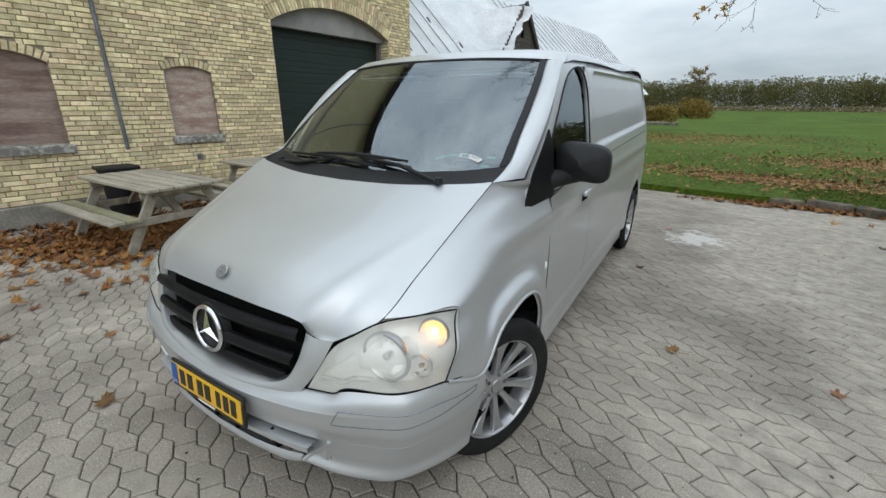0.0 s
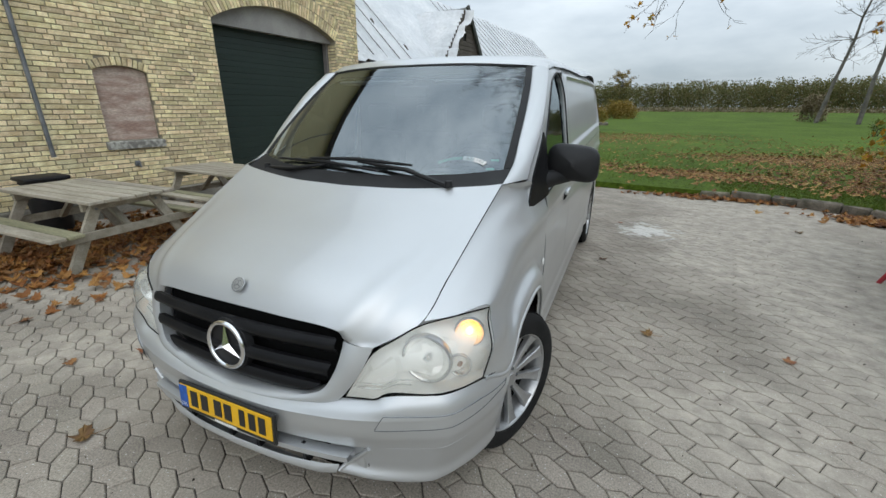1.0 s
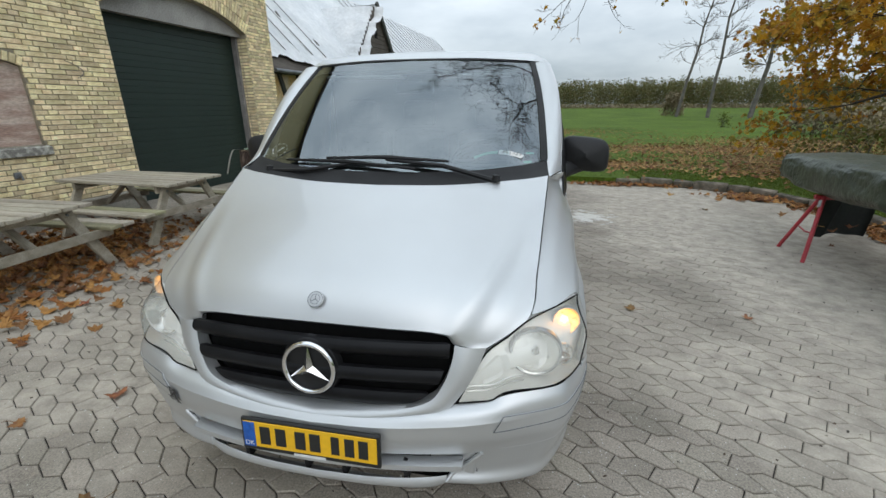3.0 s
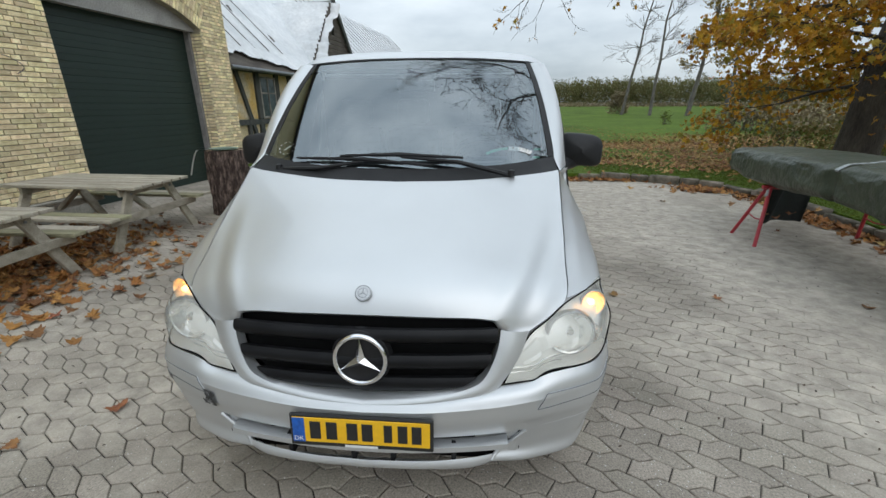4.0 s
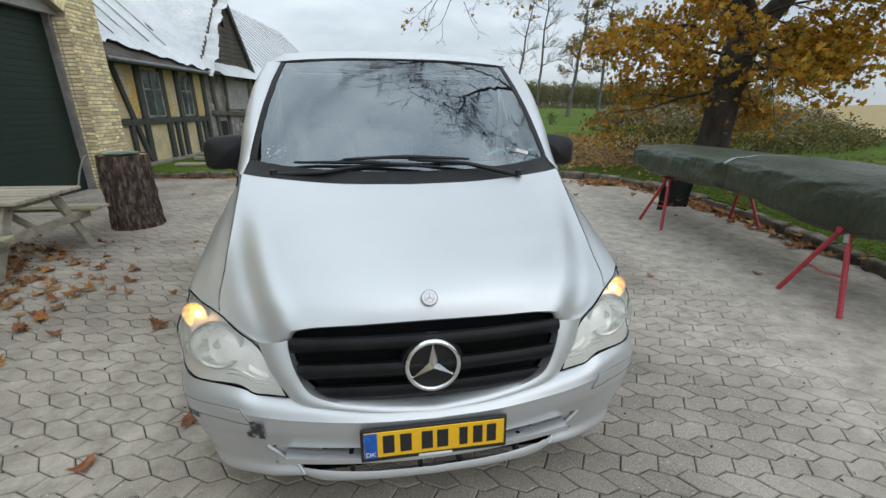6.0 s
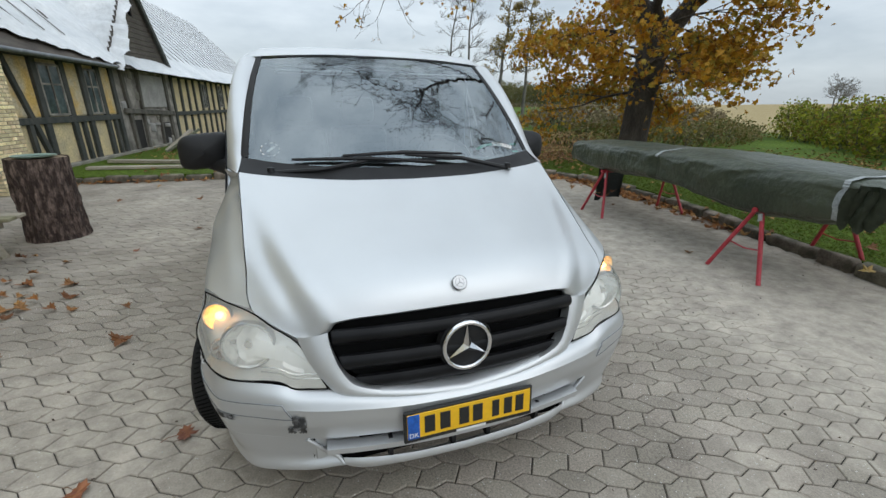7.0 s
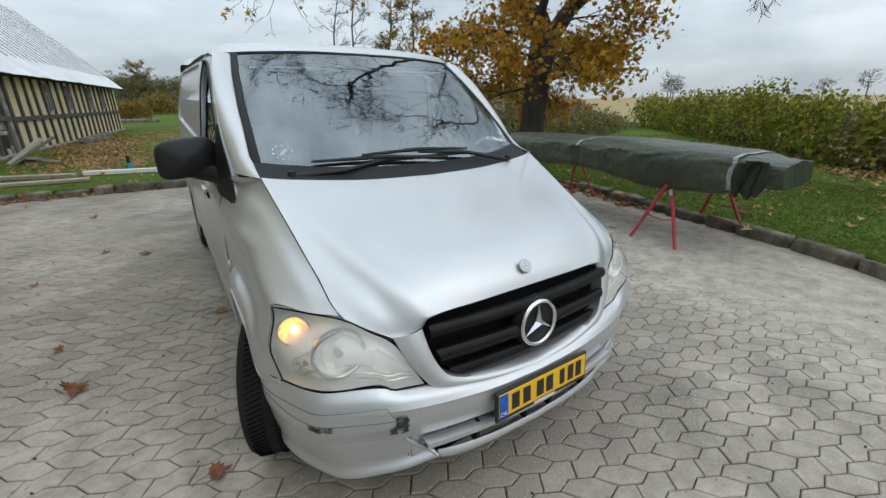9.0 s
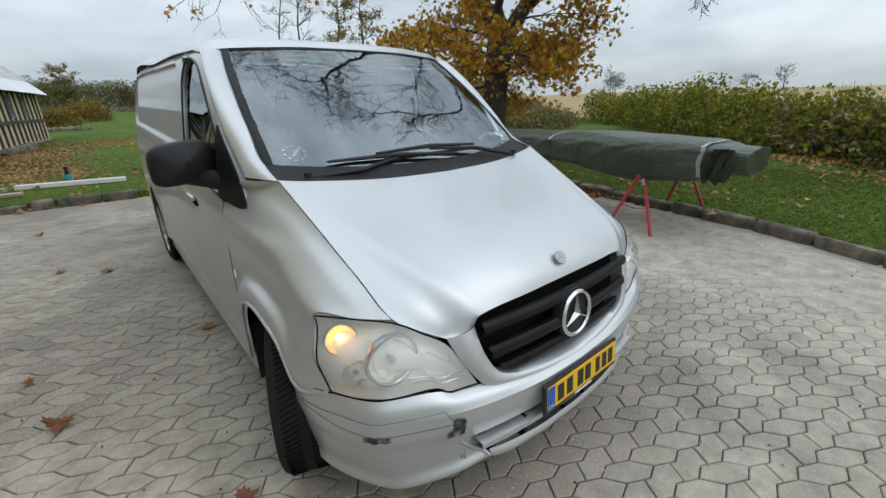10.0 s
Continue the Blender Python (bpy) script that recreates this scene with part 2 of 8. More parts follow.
M_pane = mat("dull_window_pane", (0.1, 0.13, 0.14), (0.04, 0.055, 0.06), 0.12, scale=1.5, fine=10, bump=0.02, spec=0.6)


def ground_material():
    """Lawn near the yard, stubble field further off, with bare and dry patches."""
    m = bpy.data.materials.new("lawn_and_fields")
    m.use_nodes = True
    n, l = m.node_tree.nodes, m.node_tree.links
    bs = n["Principled BSDF"]
    g = n.new("ShaderNodeNewGeometry")
    big = n.new("ShaderNodeTexNoise")
    big.inputs["Scale"].default_value, big.inputs["Detail"].default_value = 0.25, 6
    fine = n.new("ShaderNodeTexNoise")
    fine.inputs["Scale"].default_value, fine.inputs["Detail"].default_value = 14, 5
    for t in (big, fine):
        l.new(g.outputs["Position"], t.inputs["Vector"])
    r1 = n.new("ShaderNodeValToRGB")
    r1.color_ramp.elements[0].position, r1.color_ramp.elements[0].color = 0.3, (0.052, 0.086, 0.009, 1)
    r1.color_ramp.elements[1].position, r1.color_ramp.elements[1].color = 0.7, (0.088, 0.138, 0.015, 1)
    l.new(big.outputs["Fac"], r1.inputs["Fac"])
    hs = n.new("ShaderNodeHueSaturation")
    mr = n.new("ShaderNodeMapRange")
    mr.inputs["From Min"].default_value, mr.inputs["From Max"].default_value = 0.25, 0.75
    mr.inputs["To Min"].default_value, mr.inputs["To Max"].default_value = 0.45, 1.5
    l.new(fine.outputs["Fac"], mr.inputs["Value"])
    l.new(mr.outputs["Result"], hs.inputs["Value"])
    l.new(r1.outputs["Color"], hs.inputs["Color"])
    # stubble rows on the field
    sep = n.new("ShaderNodeSeparateXYZ")
    l.new(g.outputs["Position"], sep.inputs["Vector"])
    wv = n.new("ShaderNodeTexWave")
    wv.inputs["Scale"].default_value, wv.inputs["Distortion"].default_value, wv.inputs["Detail"].default_value = 0.22, 1.5, 3
    mp = n.new("ShaderNodeMapping")
    mp.inputs["Rotation"].default_value = (0, 0, math.radians(128))
    l.new(g.outputs["Position"], mp.inputs["Vector"])
    l.new(mp.outputs["Vector"], wv.inputs["Vector"])
    r2 = n.new("ShaderNodeValToRGB")
    r2.color_ramp.elements[0].color = (0.27, 0.2, 0.095, 1)
    r2.color_ramp.elements[1].color = (0.37, 0.3, 0.16, 1)
    l.new(wv.outputs["Fac"], r2.inputs["Fac"])
    # field lies beyond the hedge to the east: where 0.92 x - 0.4 y > 21
    dot = n.new("ShaderNodeVectorMath")
    dot.operation = "DOT_PRODUCT"
    dot.inputs[1].default_value = (0.86, -0.51, 0)
    l.new(g.outputs["Position"], dot.inputs[0])
    st = n.new("ShaderNodeMapRange")
    st.inputs["From Min"].default_value, st.inputs["From Max"].default_value = 13.5, 15.5
    l.new(dot.outputs["Value"], st.inputs["Value"])
    mx = n.new("ShaderNodeMix")
    mx.data_type = "RGBA"
    l.new(st.outputs["Result"], mx.inputs["Factor"])
    l.new(hs.outputs["Color"], mx.inputs["A"])
    l.new(r2.outputs["Color"], mx.inputs["B"])
    l.new(mx.outputs["Result"], bs.inputs["Base Color"])
    bs.inputs["Roughness"].default_value = 0.95
    bs.inputs["Specular IOR Level"].default_value = 0.15
    bp = n.new("ShaderNodeBump")
    bp.inputs["Strength"].default_value, bp.inputs["Distance"].default_value = 0.6, 0.03
    l.new(fine.outputs["Fac"], bp.inputs["Height"])
    l.new(bp.outputs["Normal"], bs.inputs["Normal"])
    return m


def dust_over(m):
    """Pale dust in broad patches over a ground material."""
    n, l = m.node_tree.nodes, m.node_tree.links
    bs = n["Principled BSDF"]
    g = n.new("ShaderNodeNewGeometry")
    old = bs.inputs["Base Color"].links[0].from_socket
    dn = n.new("ShaderNodeTexNoise")
    dn.inputs["Scale"].default_value, dn.inputs["Detail"].default_value = 0.55, 6
    l.new(g.outputs["Position"], dn.inputs["Vector"])
    dr = n.new("ShaderNodeMapRange")
    dr.inputs["From Min"].default_value, dr.inputs["From Max"].default_value = 0.46, 0.62
    dr.inputs["To Max"].default_value = 0.72
    # swept-in dust lies thicker towards the lawn
    sp = n.new("ShaderNodeSeparateXYZ")
    l.new(g.outputs["Position"], sp.inputs["Vector"])
    ex = n.new("ShaderNodeMapRange")
    ex.inputs["From Min"].default_value, ex.inputs["From Max"].default_value = 1.7, 3.0
    ex.inputs["To Max"].default_value = 0.2
    l.new(sp.outputs["X"], ex.inputs["Value"])
    ad = n.new("ShaderNodeMath")
    ad.operation = "ADD"
    l.new(dn.outputs["Fac"], ad.inputs[0])
    l.new(ex.outputs["Result"], ad.inputs[1])
    l.new(ad.outputs["Value"], dr.inputs["Value"])
    mx2 = n.new("ShaderNodeMix")
    mx2.data_type = "RGBA"
    mx2.inputs["B"].default_value = (0.36, 0.325, 0.275, 1)
    dc = n.new("ShaderNodeTexNoise")
    dc.inputs["Scale"].default_value, dc.inputs["Detail"].default_value, dc.inputs["Roughness"].default_value = 6.0, 10, 0.72
    l.new(g.outputs["Position"], dc.inputs["Vector"])
    rp = n.new("ShaderNodeValToRGB")
    rp.color_ramp.elements[0].position, rp.color_ramp.elements[0].color = 0.36, (0.27, 0.24, 0.2, 1)
    rp.color_ramp.elements[1].position, rp.color_ramp.elements[1].color = 0.62, (0.54, 0.482, 0.402, 1)
    l.new(dc.outputs["Fac"], rp.inputs["Fac"])
    l.new(rp.outputs["Color"], mx2.inputs["B"])
    l.new(dr.outputs["Result"], mx2.inputs["Factor"])
    l.new(old, mx2.inputs["A"])
    # one spill of pale mortar dust
    off = n.new("ShaderNodeVectorMath")
    off.operation = "DISTANCE"
    off.inputs[1].default_value = (1.62, 5.35, 0)
    l.new(g.outputs["Position"], off.inputs[0])
    sn = n.new("ShaderNodeMath")
    sn.operation = "MULTIPLY_ADD"
    sn.inputs[1].default_value = 1.7
    l.new(dc.outputs["Fac"], sn.inputs[0])
    l.new(off.outputs["Value"], sn.inputs[2])
    sm = n.new("ShaderNodeMapRange")
    sm.inputs["From Min"].default_value, sm.inputs["From Max"].default_value = 1.05, 1.22
    sm.inputs["To Min"].default_value, sm.inputs["To Max"].default_value = 0.85, 0.0
    l.new(sn.outputs["Value"], sm.inputs["Value"])
    mx3 = n.new("ShaderNodeMix")
    mx3.data_type = "RGBA"
    mx3.inputs["B"].default_value = (0.62, 0.6, 0.56, 1)
    l.new(sm.outputs["Result"], mx3.inputs["Factor"])
    l.new(mx2.outputs["Result"], mx3.inputs["A"])
    l.new(mx3.outputs["Result"], bs.inputs["Base Color"])


M_lawn = ground_material()

# ---- ground: yard level with a step up to the lawn, out to the horizon ----
LAWN = 0.12
YARD = [(-6.6, 9.25), (-4.96, 9.1), (-2.6, 8.98), (-0.9, 8.9), (2.3, 8.47), (3.4, 8.4), (4.3, 8.05), (5.1, 7.35), (5.48, 6.3), (5.5, 5.0), (5.32, 3.6), (5.03, 2.4),
        (4.78, 1.2), (4.5, 0.1), (4.1, -0.8), (3.55, -2.4), (3.3, -5.0), (3.2, -10.0), (-3.0, -11.0), (-9.0, -10.0), (-9.5, 0.0), (-9.0, 9.3)]


YARD_EDGE = [tuple(p) for p in spline(YARD + [YARD[0]], 220)[:-1]]


def in_yard(x, y):
    """Which of the places lie on the paved yard."""
    inside = np.zeros(len(x), bool)
    for i in range(len(YARD_EDGE)):
        (x0, y0), (x1, y1) = YARD_EDGE[i], YARD_EDGE[i - 1]
        if y0 != y1:
            inside ^= ((y0 > y) != (y1 > y)) & (x < (x1 - x0) * (y - y0) / (y1 - y0) + x0)
    return inside


def smooth_step(t):
    t = min(1, max(0, t))
    return t * t * (3 - 2 * t)


def hills(x, y):
    """Height of the land: flat by the yard, rising a little beyond the lawn, with a low swell of the field to the east."""
    d = max(0.0, 0.86 * x - 0.51 * y - 30)
    return LAWN + 0.03 * noise.noise((x * 0.15, y * 0.15, 0)) * min(1, max(0, (abs(x) + abs(y) - 14) / 20)) + 1.15 * smooth_step((y - 35) / 60) + 3.6 * (1 - math.exp(-d / 90))


def make_ground():
    bm = bmesh.new()
    edge = [np.array(p) for p in spline(YARD + [YARD[0]], 220)[:-1]]
    mid = np.array((-1.5, 0.5))
    low = [bm.verts.new((*p, -0.012)) for p in edge]
    bm.faces.new(low)
    rings = [low, [bm.verts.new((*p, LAWN)) for p in edge]]
    for k in (1.04, 1.12, 1.3, 1.6, 2.2, 3, 4.5, 7, 11, 17, 27, 45, 80, 150, 320):
        ring = []
        for p in edge:
            q = mid + (p - mid) * k
            ring.append(bm.verts.new((*q, hills(*q))))
        rings.append(ring)
    for a, b in zip(rings, rings[1:]):
        for i in range(len(a)):
            j = (i + 1) % len(a)
            bm.faces.new((a[i], a[j], b[j], b[i]))
    bmesh.ops.recalc_face_normals(bm, faces=bm.faces[:])
    for f in bm.faces:
        f.material_index = 1 if len(f.verts) > 4 or all(v.co.z < 0 for v in f.verts) else 0
    ob = link("ground", bm, [M_lawn, M_joint], smooth=35)
    return tagged(ob, "green lawn strewn with autumn leaves, stubble field beyond", "ground", kind="structure")


ground = make_ground()


# ---- kerb of rough granite blocks ----
def make_kerb(points, name, label):
    kerb = thing(name, Matrix.Identity(4), label, "kerb")
    tagged(kerb, kind="structure")
    rng = random.Random(5)
    line = spline(points, 400)
    s = np.concatenate([[0], np.cumsum([np.linalg.norm(b - a) for a, b in zip(line, line[1:])])])
    pos = 0.0
    while pos < s[-1] - 0.3:
        ln = rng.uniform(0.34, 0.66)
        a = np.array([np.interp(pos, s, [p[k] for p in line]) for k in (0, 1)])
        b = np.array([np.interp(min(pos + ln, s[-1]), s, [p[k] for p in line]) for k in (0, 1)])
        d = b - a
        w = np.linalg.norm(d)
        bm = box(0.02, -0.02 + rng.uniform(-0.02, 0.02), -0.1, w - 0.02, 0.13, LAWN + rng.uniform(-0.01, 0.035), 0.028, 2)
        for v in bm.verts:
            v.co += Vector(noise.noise_vector(v.co * 9 + Vector((pos, 0, 0)))) * 0.034
        o = part("kerb_stone", bm, M_kerb, kerb, smooth=50)
        o.matrix_local = pose(a[0], a[1], 0, 0, 0, math.degrees(math.atan2(d[1], d[0])))
        pos += ln
    return kerb


make_kerb([p for p in YARD[::-1][5:18]], "kerb_east", "weathered granite kerb stones along the lawn")
make_kerb(YARD[3::-1], "kerb_west", "weathered granite kerb stones by the old house")


# ---- brick building ----
BW = pose(-5.85, 2.8, 0, 0, 0, -5)
ARCH_S, ARCH_E, ARCH_Z, ARCH_RISE = 2.0, 5.05, 3.08, 0.4


def arc_pts(s0, s1, z, rise, n):
    """Points of a segmental arch from s0 to s1 at springing height z."""
    h = (s1 - s0) / 2
    r = (h * h + rise * rise) / (2 * rise)
    a = math.asin(h / r)
    return [((s0 + s1) / 2 + r * math.sin(-a + 2 * a * k / n), z + rise - r + r * math.cos(-a + 2 * a * k / n)) for k in range(n + 1)]


OPENINGS = [(-2.25, -1.3, 1.08, 2.1, 0.12), (0.05, 0.78, 1.12, 2.1, 0.08), (ARCH_S, ARCH_E, -0.1, ARCH_Z, ARCH_RISE)]


def plate_with_holes(outer, holes, x0, x1, bm=None):
    """A slab between x0 and x1 with the outline outer (s, z) and holes through it."""
    bm = bm or bmesh.new()
    sides = []
    for x in (x0, x1):
        edges = []
        loops = []
        for lp in [outer] + holes:
            vs = [bm.verts.new((x, s, z)) for s, z in lp]
            edges += [bm.edges.new((vs[i], vs[(i + 1) % len(vs)])) for i in range(len(vs))]
            loops.append(vs)
        bmesh.ops.triangle_fill(bm, edges=edges, use_beauty=True)
        sides.append(loops)
    for a, b in zip(*sides):
        for i in range(len(a)):
            j = (i + 1) % len(a)
            bm.faces.new((a[i], a[j], b[j], b[i]))
    bmesh.ops.recalc_face_normals(bm, faces=bm.faces[:])
    return bm


def in_opening(s, z, grow=0.0):
    for s0, s1, z0, z1, rise in OPENINGS:
        if s0 - grow < s < s1 + grow and z0 - grow < z:
            h = (s1 - s0) / 2
            r = (h * h + rise * rise) / (2 * rise)
            u = s - (s0 + s1) / 2
            top = z1 + rise - r + math.sqrt(max(0, (r + grow) ** 2 - u * u))
            if z < top:
                return True
    return False


def make_brick_building():
    b = thing("brick_building", BW, "old yellow brick barn with boarded windows and a green roller door", "building")
    tagged(b, kind="structure")
    holes = []
    for s0, s1, z0, z1, rise in OPENINGS:
        holes.append([(s0, z0), (s1, z0)] + arc_pts(s0, s1, z1, rise, 14)[::-1])
    outer = [(-9.0, -0.3), (ARCH_S - 0.001, -0.3), (ARCH_E + 0.8, -0.3), (ARCH_E + 0.8, 4.7), (-9.0, 4.7)]
    part("front_wall", plate_with_holes(outer, holes, -0.4, -0.013), M_mortar, b)
    part("end_wall", box(-8.0, ARCH_E + 0.4, -0.3, -0.4, ARCH_E + 0.8, 7.9), M_brick1, b)
    part("upper_wall", box(-0.4, -9.0, 4.7, -0.004, ARCH_E + 0.8, 7.9), M_brick1, b, "yellow brick upper storey")
    part("back_wall", box(-8.0, -9.0, -0.3, -7.6, ARCH_E + 0.4, 7.9), M_brick1, b)
    part("south_wall", box(-7.6, -9.0, -0.3, -0.4, -8.6, 7.9), M_brick1, b)
    bm = bmesh.new()
    for f in (((0.35, 7.85), (-4, 10.6)), ((-4, 10.6), (-8.35, 7.85))):
        (xa, za), (xb, zb) = f
        v = [bm.verts.new(p) for p in ((xa, -9.3, za), (xa, ARCH_E + 1.1, za), (xb, ARCH_E + 1.1, zb), (xb, -9.3, zb))]
        bm.faces.new(v)
    bmesh.ops.solidify(bm, geom=bm.faces[:], thickness=0.12)
    part("roof", bm, M_batten, b, "dark roof")
    # plinth below the brickwork, broken by the doorway
    part("plinth", box(-0.3, -9.0, -0.2, 0.045, ARCH_S - 0.02, 0.3, 0.015), M_plinth, b, "stained concrete plinth")
    # boarded windows
    for (s0, s1, z0, z1, rise), m, lab in ((OPENINGS[0], M_ply_dark, "dark stained plywood board"), (OPENINGS[1], M_ply, "weathered plywood board")):
        pts = [(s0 - 0.02, z0 - 0.05), (s1 + 0.02, z0 - 0.05)] + arc_pts(s0 - 0.02, s1 + 0.02, z1 + 0.01, rise, 10)[::-1]
        part("window_board", plate_with_holes(pts, [], -0.1, -0.075), m, b, lab)
        sl = box(-0.16, s0 - 0.05, z0 - 0.1, 0.05, s1 + 0.05, z0 + 0.015, 0.01, 1)
        for v in sl.verts:
            v.co.z -= 0.25 * max(0, v.co.x + 0.1)
        part("window_sill", sl, M_sill, b, "sloping sill spotted with lichen")
    # roller door with its slats, and the concrete lintel in the arch
    door = part("roller_door", box(-0.4, ARCH_S - 0.1, -0.05, -0.36, ARCH_E + 0.1, ARCH_Z + 0.2), M_green_door, b, "dark green slatted roller door")
    me = None
    for k in range(16):
        z = 0.205 * k
        if me is None:
            bm = bmesh.new()
            prof = [(0, 0), (0.005, 0.003), (0.006, 0.1), (0.003, 0.102), (0.006, 0.104), (0.005, 0.2), (0, 0.203)]
            rows = [[(-0.358 + x, s, zz) for s in (ARCH_S - 0.05, ARCH_E + 0.05)] for x, zz in prof]
            skin(rows, bm, flip=True)
            o = part("slat", bm, M_green_door, door, smooth=30)
            me = o.data
        else:
            shared("slat", me, door, pose(0, 0, z))
    pts = [(ARCH_S - 0.03, ARCH_Z - 0.05), (ARCH_E + 0.03, ARCH_Z - 0.05)] + arc_pts(ARCH_S - 0.03, ARCH_E + 0.03, ARCH_Z, ARCH_RISE + 0.01, 24)[::-1]
    part("lintel", plate_with_holes(pts, [], -0.3, -0.16), M_concrete, b, "grey concrete lintel in the arch")
    for s in (ARCH_S, ARCH_E - 0.07):
        part("door_frame", box(-0.36, s, 0, -0.24, s + 0.07, ARCH_Z, 0.006), M_batten, b)
    # downpipe and small fittings
    part("downpipe", rod([(0.06, -0.66, 0.95), (0.06, -0.68, 2.0), (0.06, -0.74, 7.8)], 0.027, 12), M_zinc, b, "thin grey downpipe", 40)
    part("tap", absorb(box(0.0, 0.32, 0.72, 0.03, 0.4, 0.8, 0.008), rod([(0.02, 0.36, 0.76), (0.08, 0.36, 0.76), (0.09, 0.36, 0.7)], 0.012, 8)), M_zinc, b, "small metal wall tap")
    part("wire", rod([(0.012, 1.42 + 0.1 * math.sin(a), 2.0 + 0.0 + 0.055 * a) for a in (0, 0.6, 1.2, 1.8, 2.4, 3.0, 3.6)] + [(0.012, 1.3, 2.22)], 0.005, 6), M_batten, b, "loop of loose wire")
    return b


barn = make_brick_building()


# ---- long timber-framed house under repair ----
HW = pose(-5.9, 9.3, 0.1, 0, 0, -7)
HOUSE_LEN, EAVE, GAB0, GAB1 = 23.0, 2.5, 4.25, 8.25


def make_house():
    h = thing("timber_framed_house", HW, "long half-timbered house with ochre infill and white sheeting on its roof", "house")
    tagged(h, kind="structure")
    part("wall", box(-0.3, 0, -0.3, -0.06, HOUSE_LEN, EAVE), M_cream, h, "cream limewashed infill")
    part("wall", box(-7.5, HOUSE_LEN - 0.3, -0.3, -0.3, HOUSE_LEN - 0.05, EAVE), M_cream, h)
    part("wall", box(-7.5, 0, -0.3, -7.2, HOUSE_LEN, EAVE), M_cream, h)
    part("foundation", box(-0.2, 0, -0.3, 0.06, HOUSE_LEN, 0.1, 0.02), M_plinth, h, "low stone foundation")
    # posts, rails and braces
    post = box(-0.12, -0.06, 0.05, 0.012, 0.06, EAVE, 0.008)
    first = None
    rng = random.Random(3)
    spots = [0.12, 1.2, 2.16, 2.84, 3.6, GAB0, GAB1] + [GAB1 + 0.78 * k for k in range(1, 19)]
    for s in spots:
        if first is None:
            first = part("post", post, M_timber, h)
            first.matrix_local = pose(0, s, 0)
        else:
            shared("post", first.data, h, pose(0, s, 0, rng.uniform(-1.6, 1.6)) @ Matrix.Diagonal((1, 1.45 if s < GAB1 + 0.1 else rng.uniform(0.8, 1.1), 1, 1)))
    for s0, s1 in ((0, GAB0), (GAB1, HOUSE_LEN)):
        part("rail", box(-0.12, s0, 1.0, 0.016, s1, 1.14, 0.008), M_timber, h)
        part("top_plate", box(-0.14, s0, EAVE - 0.16, 0.02, s1, EAVE, 0.008), M_timber, h)
    # short studs below the rail
    for k, s in enumerate((0.66, 2.5, 3.95)):
        part("stud", box(-0.1, s - 0.06, 0.08, 0.014, s + 0.06, 1.0, 0.006), M_timber, h)
    for s, lean in ((0.75, 18),):
        o = part("brace", box(-0.1, -0.06, -1.15, 0.018, 0.06, 1.15, 0.006), M_timber, h)
        o.matrix_local = pose(0, s, 1.25, lean)
    # ochre fields between the posts near the barn
    for s0, s1, m in ((0.2, 1.12, M_ochre), (2.24, 2.76, M_ochre), (3.68, 4.18, M_ochre)):
        part("infill", box(-0.07, s0, 1.16, -0.045, s1, EAVE - 0.18, 0.006), m, h, "ochre limewashed infill")
    # windows
    for s0, s1, z0, z1 in ((1.32, 2.06, 1.16, 2.26), (2.93, 3.51, 1.16, 2.26), (11.5, 12.0, 1.25, 2.25), (13.85, 14.35, 1.25, 2.25), (17.0, 17.5, 1.25, 2.25), (19.3, 19.8, 1.25, 2.25)):
        w = part("window", box(-0.1, s0, z0, -0.03, s1, z1), M_timber, h, "small paned window with dull glass")
        fr = bmesh.new()
        for a0, a1, b0, b1 in ((s0, s0 + 0.05, z0, z1), (s1 - 0.05, s1, z0, z1), (s0, s1, z0, z0 + 0.05), (s0, s1, z1 - 0.05, z1), ((s0 + s1) / 2 - 0.025, (s0 + s1) / 2 + 0.025, z0, z1), (s0, s1, (z0 + z1) / 2 + 0.1, (z0 + z1) / 2 + 0.14)):
            box(-0.03, a0, b0, 0.0, a1, b1, bm=fr)
        part("window_frame", fr, M_oldwall, w)
        part("pane", box(-0.03, s0 + 0.04, z0 + 0.04, -0.022, s1 - 0.04, z1 - 0.04), M_pane, w)
    # gabled bay with its boards
    mid_bay = (GAB0 + GAB1) / 2
    part("bay_wall", box(-0.1, GAB0 + 0.08, -0.05, -0.03, GAB1 - 0.08, EAVE), M_oldwall, h, "grey weathered bay wall with a blocked gate")
    part("gate_panel", box(-0.03, GAB0 + 1.5, 1.3, 0.01, GAB1 - 0.75, 2.3, 0.02), M_concrete, h, "pale blocked hatch")
    for s, lean, w, z1 in ((GAB0 + 0.55, 3.5, 0.075, 1.25), (GAB0 + 1.38, -2.5, 0.06, 1.22), (GAB1 - 0.62, 2.0, 0.08, 1.25), (GAB1 - 1.5, -4.0, 0.05, 0.6)):
        o = part("bay_post", box(-0.05, -w, -z1, 0.05, w, z1, 0.012), M_oldwood, h, "grey split bay post")
        o.matrix_local = pose(0.0, s, z1 - 0.02, lean)
    o = part("bay_rail", box(-0.05, -1.75, -0.075, 0.045, 1.75, 0.075, 0.015), M_oldwood, h, "grey sagging rail")
    o.matrix_local = pose(0.01, mid_bay, 1.16, -2.2)
    # holes are not cut: near-black slabs on the wall paint their shade
    for s0, s1, z0, z1 in ((GAB0 + 0.72, GAB0 + 1.25, 0.1, 0.95), (GAB1 - 1.3, GAB1 - 0.75, 0.05, 0.8)):
        part("bay_gap", box(-0.06, s0, z0, -0.026, s1, z1), M_gap_dark, h, "dark slab painting the shade of a hole in the old wall")
    rngb = random.Random(12)
